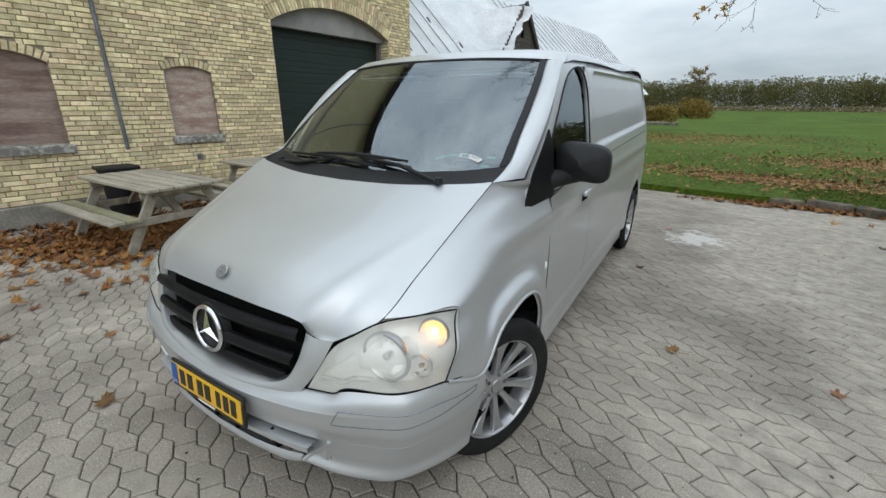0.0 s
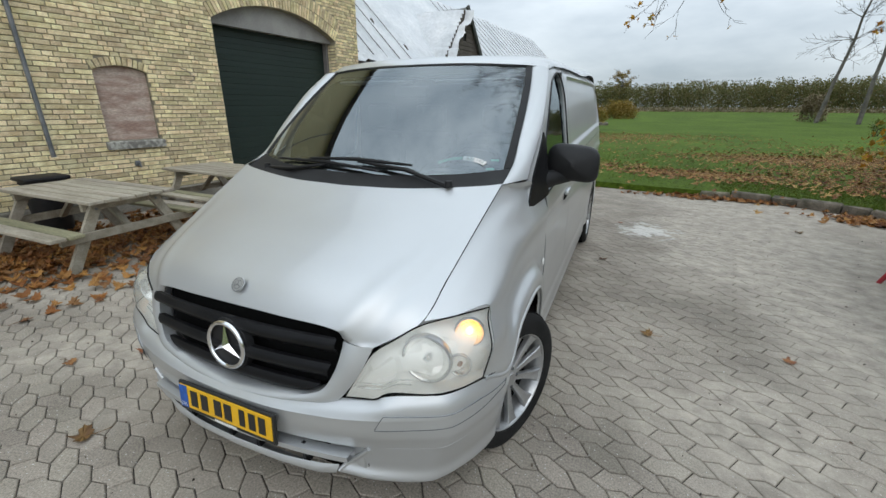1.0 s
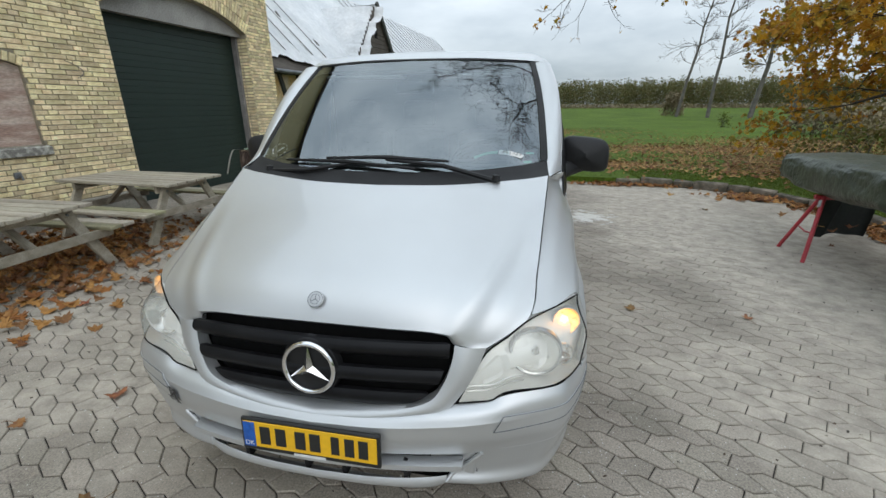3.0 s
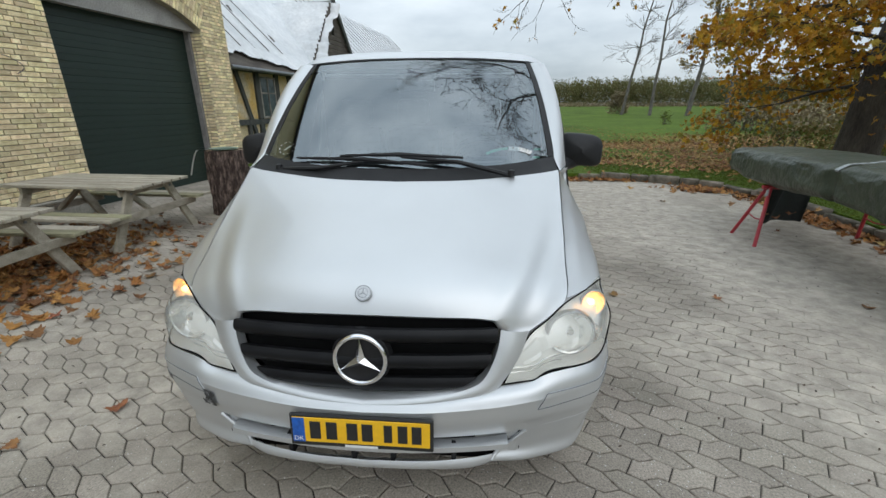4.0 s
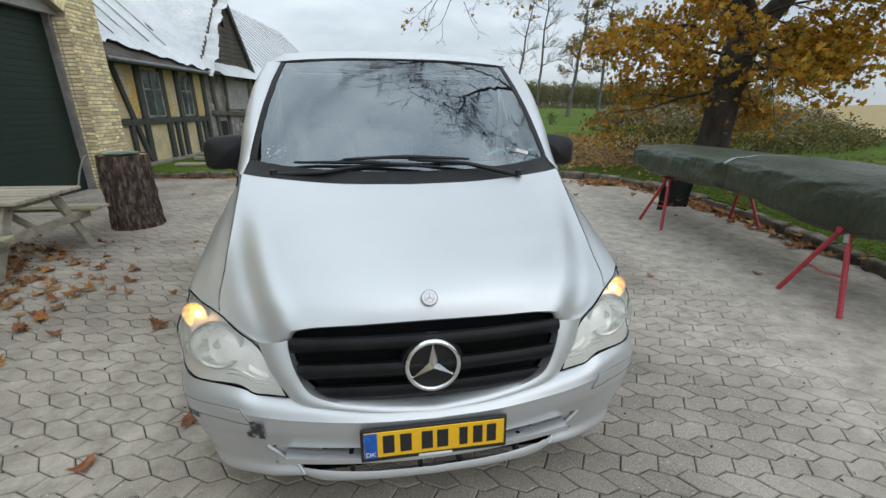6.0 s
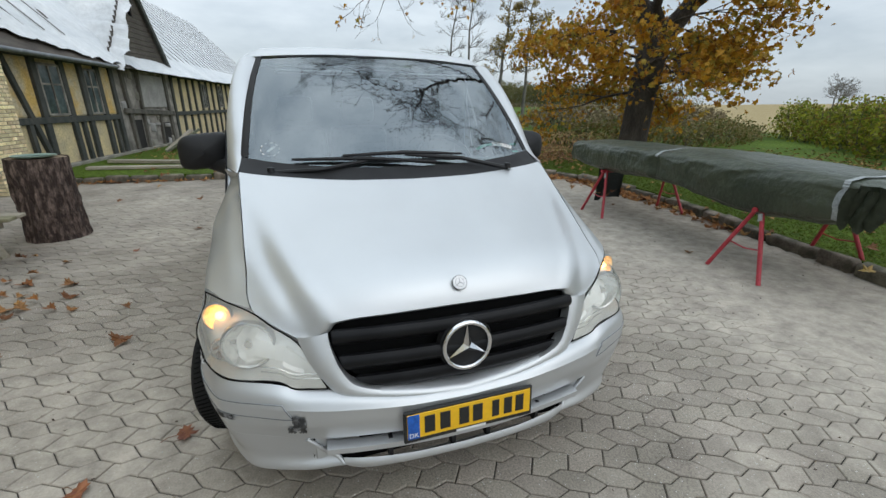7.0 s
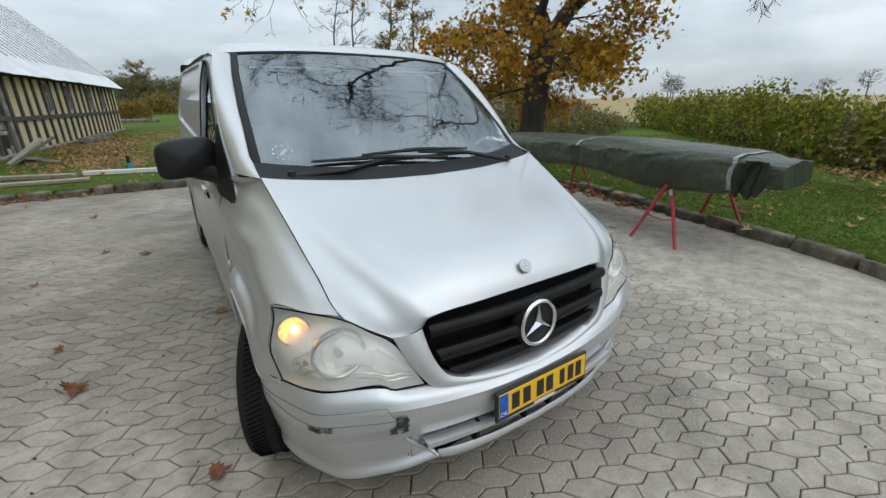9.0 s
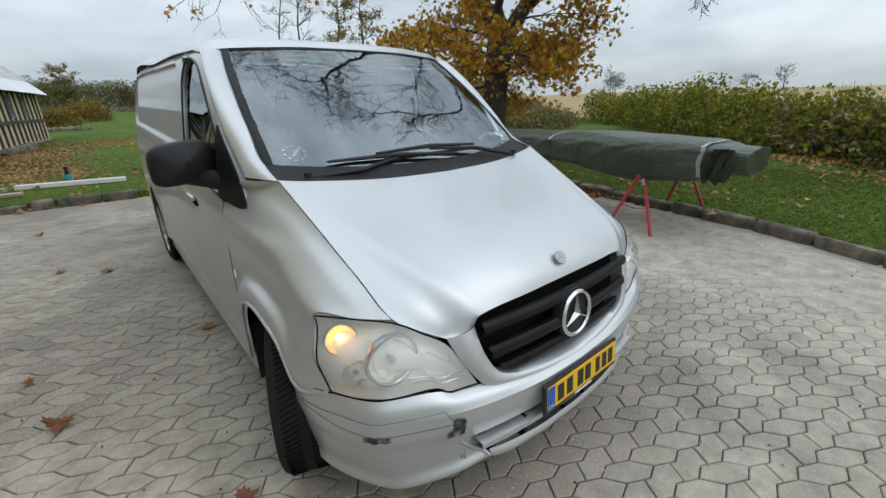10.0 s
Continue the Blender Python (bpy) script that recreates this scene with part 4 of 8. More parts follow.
# windscreen pillars, roof and screen
def screen_y(x, z):
    """How far back the bent windscreen lies, x across and at height z."""
    w = z - 1.56
    return 1.26 + 1.2794 * w + 0.4718 * w * w + 0.0581 * x * x + 0.1446 * x * x * w + 0.2461 * x ** 4


def screen_edge(z):
    return float(np.interp(z, (1.27, 1.32, 1.4, 1.46, 1.54, 1.59, 1.7, 1.74, 1.85), (0.805, 0.801, 0.795, 0.789, 0.781, 0.774, 0.754, 0.745, 0.711)))


def screen_row(v, n=40):
    """A row of the windscreen from the middle to its edge, v of the way up."""
    row = []
    for k in range(n + 1):
        u = k / n
        z = 1.275 + 0.052 * u ** 2.2 + (0.588 - 0.052 * u ** 2.2 - 0.028 * u * u) * v
        x = u * screen_edge(z)
        row.append((x, screen_y(x, z), z))
    return row


screen = [screen_row(j / 32) for j in range(33)]
ws = part("windscreen", skin(whole(screen)), M_glass, van, "raked windscreen reflecting bare branches", 0)
ws.visible_shadow = False
seam = spline([(side_x(y, z) + 0.002 - 0.024 * ease((1.42 - y) / 0.32), y, z) for y, z in ((1.13, 1.274), (1.2, 1.338), (1.34, 1.475), (1.58, 1.7), (1.75, 1.825))], 30)
rim = spline([(0.806, 0.93, 1.274), (0.803, 1.03, 1.302)] + [tuple(screen[j][-1]) for j in (1, 8, 16, 24, 32)], 30)
pillar = []
for k in range(11):
    t = k / 10
    bulge = 0.016 * math.sin(math.pi * t) ** 0.8
    pillar.append([a + (b - a) * t + np.array((0.55, -0.45, 0.45)) * bulge * min(1, 0.06 + i / 10) for i, (a, b) in enumerate(zip(rim, seam))])
both("windscreen_pillar", pillar, M_silver, False, "", 0.01, (0.5, 1.6, 1.4))
two("pillar_joint", rod([tuple(np.array(r[0]) + (0.001, -0.001, 0)) for r in pillar], 0.0018, 5), M_gap, "fine joint between pillar and wing")
roof = loft([
    [(0, 1.69, 1.867), (0.35, 1.699, 1.863), (0.6, 1.727, 1.85), (0.712, 1.757, 1.842), (0.79, 1.78, 1.83), (0.802, 1.79, 1.82)],
    [(0, 1.78, 1.905), (0.35, 1.79, 1.9), (0.6, 1.81, 1.888), (0.73, 1.84, 1.876), (0.785, 1.88, 1.85), (0.804, 1.89, 1.83)],
    [(0, 2.1, 1.94), (0.35, 2.1, 1.935), (0.6, 2.1, 1.922), (0.72, 2.1, 1.902), (0.768, 2.1, 1.879), (0.796, 2.1, 1.848)],
    [(0, 3.4, 1.957), (0.35, 3.4, 1.95), (0.6, 3.4, 1.93), (0.72, 3.4, 1.907), (0.768, 3.4, 1.88), (0.796, 3.4, 1.85)],
    [(0, 4.9, 1.92), (0.35, 4.9, 1.914), (0.6, 4.9, 1.896), (0.7, 4.9, 1.876), (0.76, 4.9, 1.84), (0.79, 4.9, 1.795)],
    [(0, 5.2, 1.8), (0.35, 5.2, 1.79), (0.6, 5.19, 1.76), (0.68, 5.17, 1.72), (0.73, 5.15, 1.67), (0.76, 5.12, 1.61)],
], 26, 36)
part("roof", skin(whole(roof)), M_silver, van, "", 60)
tail = loft([
    [(0, 5.2, 1.8), (0.6, 5.19, 1.76), (0.73, 5.15, 1.66)],
    [(0, 5.32, 1.3), (0.75, 5.32, 1.3), (0.86, 5.24, 1.3)],
    [(0, 5.34, 0.6), (0.78, 5.34, 0.6), (0.9, 5.27, 0.6)],
    [(0, 5.32, 0.3), (0.78, 5.32, 0.3), (0.88, 5.27, 0.3)],
], 14, 12)
part("tailgate", skin(whole(tail), None, True), M_silver, van, "", 60)
two("roof_gutter", rod([(0.806, 1.8, 1.82), (0.799, 2.0, 1.846), (0.798, 2.3, 1.849), (0.797, 2.75, 1.85)], 0.004, 6), M_matt)
two("rocker", box(0.86, 1.37, 0.2, 0.938, 3.94, 0.31, 0.02, 2), M_silver, "", 40)

# near-black inner shell with shade put into its colour, so gaps read as gaps
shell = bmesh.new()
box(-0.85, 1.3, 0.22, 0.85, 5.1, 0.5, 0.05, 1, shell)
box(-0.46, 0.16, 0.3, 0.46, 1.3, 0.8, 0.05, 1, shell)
part("underbody", shell, M_gap, van, "near-black inner shell that gives gaps their shade")
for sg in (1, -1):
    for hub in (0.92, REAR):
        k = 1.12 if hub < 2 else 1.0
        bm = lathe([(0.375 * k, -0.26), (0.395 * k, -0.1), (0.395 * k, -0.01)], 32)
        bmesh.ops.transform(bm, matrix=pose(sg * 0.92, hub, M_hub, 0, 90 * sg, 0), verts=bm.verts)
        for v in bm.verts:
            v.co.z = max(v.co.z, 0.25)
        part("wheel_housing", bm, M_gap, van, "wheel housing in the near-black of its shade")
two("mud_guard", box(0.76, 1.335, 0.16, 0.93, 1.35, 0.5, 0.004), M_matt)

# front bumper
edge_top = [(0, 0.052, 0.572), (0.25, 0.055, 0.585), (0.42, 0.072, 0.61), (0.505, 0.09, 0.622), (0.6, 0.108, 0.632), (0.66, 0.122, 0.655), (0.8, 0.2, 0.668), (0.885, 0.345, 0.662), (0.909, 0.43, 0.648), (0.938, 0.56, 0.604)]
crease = [(0, -0.006, 0.55), (0.25, 0.002, 0.556), (0.42, 0.022, 0.566), (0.505, 0.037, 0.571), (0.6, 0.06, 0.578), (0.67, 0.083, 0.583), (0.8, 0.16, 0.588), (0.89, 0.318, 0.584), (0.926, 0.437, 0.573), (0.951, 0.582, 0.56)]
brow = [tuple((a + b) / 2 + c for a, b, c in zip(p, q, (0.002, -0.007, 0.006))) for p, q in zip(edge_top, crease)]


def below(dx, dy, z0, z1):
    """The crease carried down and in, to a height that runs from z0 in the middle to z1 at the wheel."""
    return [(p[0] - dx * (p[0] / 0.95) ** 2, p[1] + dy, z0 + (z1 - z0) * p[0] / 0.95) for p in crease]


face = loft([edge_top, brow, crease], 60, 10) + loft([[(p[0], p[1] + 0.001, p[2] - 0.006) for p in crease], below(0.002, 0.007, 0.5, 0.5), below(0.007, 0.017, 0.455, 0.475), below(0.011, 0.026, 0.415, 0.445)], 60, 12)
part("front_bumper", skin(whole(face), None, True), M_silver, van, "silver bumper scraped at one corner", 24)


def bumper_at(x, z, out=0.0):
    """A point on the bumper's face at x across and height z."""
    ys, zs = [], []
    for r in face[::-1]:
        xs = [p[0] for p in r]
        ys.append(float(np.interp(abs(x), xs, [p[1] for p in r])))
        zs.append(float(np.interp(abs(x), xs, [p[2] for p in r])))
    return (x + math.copysign(0.5 * out, x), float(np.interp(z, zs, ys)) - out, z)


lower = loft([
    [(0.6, 0.086, 0.44), (0.677, 0.112, 0.443), (0.795, 0.185, 0.448), (0.883, 0.345, 0.453), (0.916, 0.458, 0.453), (0.938, 0.59, 0.453)],
    [(0.54, 0.084, 0.375), (0.66, 0.12, 0.372), (0.782, 0.195, 0.37), (0.871, 0.351, 0.366), (0.905, 0.452, 0.362), (0.927, 0.555, 0.36)],
    [(0.49, 0.078, 0.328), (0.633, 0.117, 0.322), (0.772, 0.196, 0.316), (0.862, 0.35, 0.31), (0.898, 0.447, 0.306), (0.919, 0.535, 0.302)],
    [(0.47, 0.06, 0.305), (0.622, 0.1, 0.292), (0.768, 0.184, 0.28), (0.864, 0.341, 0.27), (0.9, 0.44, 0.266), (0.92, 0.522, 0.263)],
    [(0.465, 0.06, 0.294), (0.62, 0.1, 0.28), (0.766, 0.184, 0.268), (0.862, 0.341, 0.258), (0.898, 0.44, 0.254), (0.918, 0.52, 0.251)],
    [(0.45, 0.095, 0.272), (0.6, 0.13, 0.26), (0.745, 0.208, 0.247), (0.84, 0.352, 0.235), (0.876, 0.445, 0.23), (0.893, 0.51, 0.23)],
], 40, 26)
both("bumper_corner", lower, M_silver, True, "", 0.03, (0.75, 0.7, 0.36))
two("intake_frame", rod([tuple(np.array(r[0]) + (0.002, -0.002, 0)) for r in lower[1:21]], 0.0085, 8), M_silver, "", 50)
chin = loft([
    [(0, 0.008, 0.318), (0.25, 0.018, 0.322), (0.42, 0.044, 0.33), (0.475, 0.058, 0.335)],
    [(0, 0.0, 0.3), (0.25, 0.01, 0.305), (0.42, 0.036, 0.315), (0.473, 0.052, 0.32)],
    [(0, 0.012, 0.277), (0.25, 0.022, 0.277), (0.42, 0.046, 0.28), (0.455, 0.06, 0.284)],
    [(0, 0.07, 0.268), (0.25, 0.075, 0.268), (0.42, 0.085, 0.27), (0.45, 0.085, 0.272)],
], 16, 8)
part("bumper_lip", skin(whole(chin), None, True), M_silver, van, "", 60)
arc = [(x, 0.01 + 0.15 * x * x, 0.378 + 0.045 * x * x) for x in np.linspace(-0.53, 0.53, 23)]
bm = bmesh.new()
sec = [(-0.014, 0.014), (-0.014, -0.008), (0.03, -0.018), (0.04, 0.004), (0.03, 0.018)]
skin([[(p[0], p[1] + a, p[2] + b) for p in arc] for a, b in sec + sec[:1]], bm, True)
part("bumper_slat", bm, M_silver, van, "silver slat across the air intake", 40)
two("intake_blank", box(0.41, 0.09, 0.322, 0.57, 0.106, 0.432, 0.004), M_silver, "silver blank beside the air intake")
# the shade inside the intake is painted as a near-black sheet
part("air_intake", box(-0.58, 0.1, 0.27, 0.58, 0.13, 0.44), M_gap, van, "near-black sheet for the shade in the lower air intake")
for x in (-0.3, -0.05, 0.1, 0.33):
    part("intake_rib", box(x - 0.008, 0.02 + 0.12 * x * x, 0.3, x + 0.008, 0.1, 0.4), M_matt, van)
# protective strips on the bumper corners, outlined by a fine joint
strip = []
for j in range(11):
    v = j / 10
    x_in = 0.662 - 0.031 * v
    row = []
    for k in range(31):
        u = 1 - (1 - k / 30) ** 1.8
        tip = 0.016 * ease((u - 0.8) / 0.2)
        row.append(bumper_at(x_in + (0.936 - x_in) * u, (0.6 - tip) * (1 - v) + (0.541 + tip + 0.008 * u) * v, 0.003))
    strip.append(row)
both("bumper_strip", strip, M_silver, True, "", 0.006, (0.5, 0.7, 0.56), 24)
ring = strip[0] + [r[-1] for r in strip[1:]] + strip[-1][-2::-1] + [r[0] for r in strip[-2:0:-1]]
two("strip_joint", rod([(p[0] + 0.0005, p[1] - 0.0005, p[2]) for p in ring + ring[:1]], 0.0015, 5, cap=False), M_zinc, "fine joint round the strip")

two("bumper_seam", rod([(0.887, 0.344, 0.664), (0.912, 0.432, 0.649), (0.928, 0.5, 0.628), (0.945, 0.57, 0.602)], 0.0028, 6), M_gap, "fine joint between bumper and wing")

# grille: opening with its shade as a near-black sheet, two broad slats, star badge
grille_edge = [(0, 0.1, 0.878), (0.25, 0.104, 0.875), (0.44, 0.117, 0.868), (0.48, 0.122, 0.855), (0.486, 0.118, 0.8), (0.455, 0.088, 0.71), (0.42, 0.072, 0.66), (0.36, 0.062, 0.628), (0.2, 0.05, 0.6), (0, 0.045, 0.584)]
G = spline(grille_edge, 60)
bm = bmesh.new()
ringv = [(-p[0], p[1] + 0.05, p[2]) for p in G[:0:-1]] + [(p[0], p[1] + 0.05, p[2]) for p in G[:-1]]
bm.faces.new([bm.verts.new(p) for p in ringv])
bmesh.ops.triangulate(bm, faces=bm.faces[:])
part("grille_back", bm, M_gap, van, "near-black sheet for the shade in the grille opening")


def half_width(z):
    return float(np.interp(z, (0.585, 0.6, 0.628, 0.66, 0.71, 0.81, 0.85), (0.05, 0.2, 0.36, 0.415, 0.45, 0.483, 0.483)))


for z0, z1, bulge in ((0.786, 0.848, 0.045), (0.69, 0.754, 0.045), (0.603, 0.662, 0.028)):
    rr = []
    for j in range(7):
        v = j / 6
        z = z0 + (z1 - z0) * v
        w = half_width(z) - 0.004
        rr.append([(x, 0.075 + 0.16 * x * x - bulge * math.sin(math.pi * (0.1 + 0.62 * v)) + 0.14 * (z - 0.7), z) for x in np.linspace(-w, w, 31)])
    part("grille_slat", skin(rr, None, False, 0.02, (0, 0.5, (z0 + z1) / 2)), M_grille, van, "broad black grille slat", 40)
# silver surround of the grille
outer = spline([(0.594, 0.149, 0.817), (0.56, 0.112, 0.73), (0.515, 0.09, 0.655), (0.47, 0.07, 0.605), (0.36, 0.052, 0.58), (0.2, 0.03, 0.562), (0, 0.02, 0.55)], 30)
inner = spline([(0.49, 0.122, 0.832), (0.487, 0.108, 0.795), (0.462, 0.082, 0.71), (0.424, 0.062, 0.65), (0.365, 0.05, 0.622), (0.2, 0.036, 0.594), (0, 0.03, 0.578)], 30)
sur = [[tuple(a + (b - a) * t + np.array((0, -0.012 * math.sin(math.pi * t), 0))) for a, b in zip(outer, inner)] for t in (0, 0.2, 0.4, 0.6, 0.8, 1.0)]
sur.append([(p[0], p[1] + 0.05, p[2]) for p in inner])
part("grille_surround", skin(whole([r[::-1] for r in sur]), None, False), M_silver, van, "silver grille surround", 50)

badge = part("badge_plinth", lathe([(0.0, 0.0), (0.112, 0.0), (0.105, 0.025), (0.0, 0.032)], 40), M_black, van, "black badge plinth")
badge.matrix_local = pose(0, 0.07, 0.738, 90 - 4, 0, 0)
ringb = part("badge_ring", lathe([(0.083, 0), (0.097, 0), (0.1, 0.008), (0.094, 0.016), (0.086, 0.016), (0.081, 0.008), (0.083, 0)], 48), M_chrome, badge, "chrome ring", 60)
ringb.matrix_local = pose(0, 0, 0.028)
bm = bmesh.new()
c = bm.verts.new((0, 0, 0.022))
tips = [(90 + 120 * k) for k in range(3)]
pts = []
for a in tips:
    pts.append(bm.verts.new((0.085 * math.cos(math.radians(a)), 0.085 * math.sin(math.radians(a)), 0.004)))
    pts.append(bm.verts.new((0.019 * math.cos(math.radians(a + 60)), 0.019 * math.sin(math.radians(a + 60)), 0.004)))
for k in range(6):
    bm.faces.new((c, pts[k], pts[(k + 1) % 6]))
star = part("badge_star", bm, M_chrome, badge, "three-pointed chrome star")
star.matrix_local = pose(0, 0, 0.032)
em = part("bonnet_emblem", lathe([(0, 0.004), (0.027, 0.004), (0.029, 0.003), (0.03, 0)], 32), M_alloy, van, "small round silver bonnet emblem", 40)
em.matrix_local = pose(0, 0.131, 0.953, 52, 0, 0)
for r0, r1 in ((0.026, 0.028), (0.0165, 0.018)):
    part("emblem_ring", lathe([(r0, 0.0045), (r1, 0.0045)], 32), M_zinc, em, "grey engraved ring")
for k in range(3):
    part("emblem_bar", box(-0.0014, 0, 0.0042, 0.0014, 0.016, 0.0048), M_zinc, em).matrix_local = Matrix.Rotation(math.radians(120 * k), 4, "Z")

# number plate, its characters only as bars
plate = part("number_plate", box(-0.262, -0.002, -0.066, 0.262, 0.012, 0.066, 0.006, 2), M_ink, van, "yellow plate in a black holder, characters as plain bars")
plate.matrix_local = pose(0, -0.022, 0.474, -4, 0, 0)
part("plate_face", box(-0.25, -0.006, -0.046, 0.25, -0.002, 0.056, 0.0015), M_yellow, plate)
part("plate_band", box(-0.249, -0.0085, -0.045, -0.204, -0.006, 0.055, 0.001), M_blue, plate, "blue country band")
for x0, x1 in ((-0.185, -0.145), (-0.125, -0.085), (-0.05, -0.01), (0.005, 0.045), (0.085, 0.115), (0.135, 0.17), (0.185, 0.22)):
    part("plate_bar", box(x0, -0.0085, -0.03, x1, -0.006, 0.042, 0.001), M_ink, plate)
part("holder_print", box(-0.06, -0.0045, -0.062, 0.06, -0.002, -0.053), M_white, plate, "white line of print")

# headlamps
lamp_top = [(0.508, 0.088, 0.634), (0.55, 0.115, 0.72), (0.596, 0.15, 0.802), (0.66, 0.182, 0.85), (0.732, 0.236, 0.89), (0.82, 0.325, 0.902), (0.912, 0.452, 0.9)]
lamp_low = [(0.51, 0.086, 0.63), (0.57, 0.1, 0.634), (0.622, 0.11, 0.64), (0.652, 0.119, 0.664), (0.76, 0.17, 0.672), (0.835, 0.25, 0.67), (0.884, 0.343, 0.668)]
lamp_mid = [tuple((a + b) / 2 + c for a, b, c in zip(p, q, (0.018 * k * k, -0.02 * k, 0))) for p, q, k in zip(lamp_top, lamp_low, (0, 0.4, 0.8, 1, 1, 1, 0.6))]
lens = loft([lamp_top, lamp_mid, lamp_low], 24, 12)


def inset(rows, y, x=0.0):
    return [[(p[0] - x, p[1] + y, p[2]) for p in r] for r in rows]


def cup(name, radius, deep, flutes, m, parent, place, label):
    """A reflector bowl with pressed flutes and a bright rim."""
    bm = lathe([(radius * 0.14, 0.0), (radius * 0.5, deep * 0.12), (radius * 0.8, deep * 0.45), (radius * 0.96, deep * 0.94), (radius * 1.03, deep), (radius * 1.05, deep * 0.7)], 48)
    for v in bm.verts:
        a = math.atan2(v.co.y, v.co.x)
        r = math.hypot(v.co.x, v.co.y) / radius
        if r < 0.9:
            v.co.z += 0.06 * deep * math.sin(a * flutes) * r + 0.1 * deep * math.sin(a * 2 + 1.1) * r
    ob = part(name, bm, m, parent, label, 25)
    ob.matrix_local = place @ pose(0, 0, 0, 180, 0, 0)
    return ob


for sg in (1, -1):
    rows = lens if sg > 0 else mirror(lens)
    deep = 0.095
    shape = []
    for j, r in enumerate(rows):
        shape.append([(p[0] - 0.006 * sg, p[1] + deep - 0.012 * (((i // 4) + (j // 5)) % 2) - 0.03 * max(0, 1 - i / 9), 0.77 + (p[2] - 0.77) * 0.985) for i, p in enumerate(r)])
    lamp = part("headlamp", skin(shape, None, sg > 0), M_bezel, van, "clear headlamp with a lit amber indicator", 25)
    cov = part("lamp_cover", skin(rows, None, sg > 0), M_lens, lamp, "clear cover with pale haze added to brighten the lamp", 60)
    cov.visible_shadow = False
    edge = [p for p in rows[0]] + [r[-1] for r in rows[1:]] + rows[-1][-2::-1] + [r[0] for r in rows[-2:0:-1]]
    wall = [[tuple(p) for p in edge + edge[:1]], [(p[0] - 0.006 * sg, p[1] + deep + 0.004, 0.77 + (p[2] - 0.77) * 0.985) for p in edge + edge[:1]]]
    part("lamp_wall", skin(wall), M_bezel, lamp, "", 60)
    part("lamp_seal", rod([tuple(p) for p in edge + edge[:1]], 0.003, 6, cap=False), M_gap, lamp, "black seal")
    bowl = cup("reflector", 0.083, 0.065, 7, M_reflector, lamp, look((sg * 0.728, 0.285, 0.768), (sg * 0.86, -1.0, 0.8)), "round main reflector")
    part("bulb", lathe([(0, 0.06), (0.014, 0.056), (0.017, 0.03), (0.017, 0.0)], 16), M_chrome, bowl, "bulb cap", 40)
    ind = cup("indicator", 0.05, 0.045, 10, M_amber_refl, lamp, look((sg * 0.845, 0.4, 0.828), (sg * 1.2, -0.9, 0.95)), "indicator reflector tinted with the bulb's amber glow")
    part("bulb", lathe([(0, 0.04), (0.01, 0.037), (0.014, 0.026), (0.011, 0.012), (0, 0.008)], 20), M_amber, ind, "lit amber bulb", 50)
    low = cup("side_light", 0.039, 0.035, 8, M_reflector, lamp, look((sg * 0.82, 0.325, 0.728), (sg * 1.2, -0.9, 0.8)), "small side light")
    part("bulb", lathe([(0, 0.03), (0.01, 0.026), (0.012, 0.01)], 14), M_side_bulb, low, "brownish bulb", 50)
    for cupped, rad, dp in ((bowl, 0.083, 0.065), (ind, 0.05, 0.045), (low, 0.039, 0.035)):
        part("lamp_ring", lathe([(rad * 1.03, dp), (rad * 1.1, dp * 0.98), (rad * 1.14, dp * 0.7), (rad * 1.06, dp * 0.5)], 40), M_alloy, cupped, "", 40)
    # pressed ribs along the inner foot of the lamp
    for q in (1, 2):
        rib = [(p[0] - 0.004 * sg, p[1] + 0.03 + 0.012 * q, p[2] + 0.012 * q) for p in rows[-1][1:11]]
        part("lamp_rib", rod(rib, 0.003, 6), M_reflector, lamp, "", 50)

# wheels
WS = 1.065
tyre_prof = [(r * WS, z) for r, z in [(0.226, -0.1), (0.235, -0.112), (0.29, -0.115), (0.312, -0.104), (0.322, -0.085), (0.325, -0.04), (0.325, 0.04), (0.322, 0.085), (0.312, 0.104), (0.29, 0.115), (0.235, 0.112), (0.226, 0.1)]]
rim_prof = [(r * 1.13, z) for r, z in [(0.2, -0.1), (0.2, 0.06), (0.205, 0.085), (0.214, 0.105), (0.221, 0.108), (0.224, 0.1), (0.216, 0.095)]]


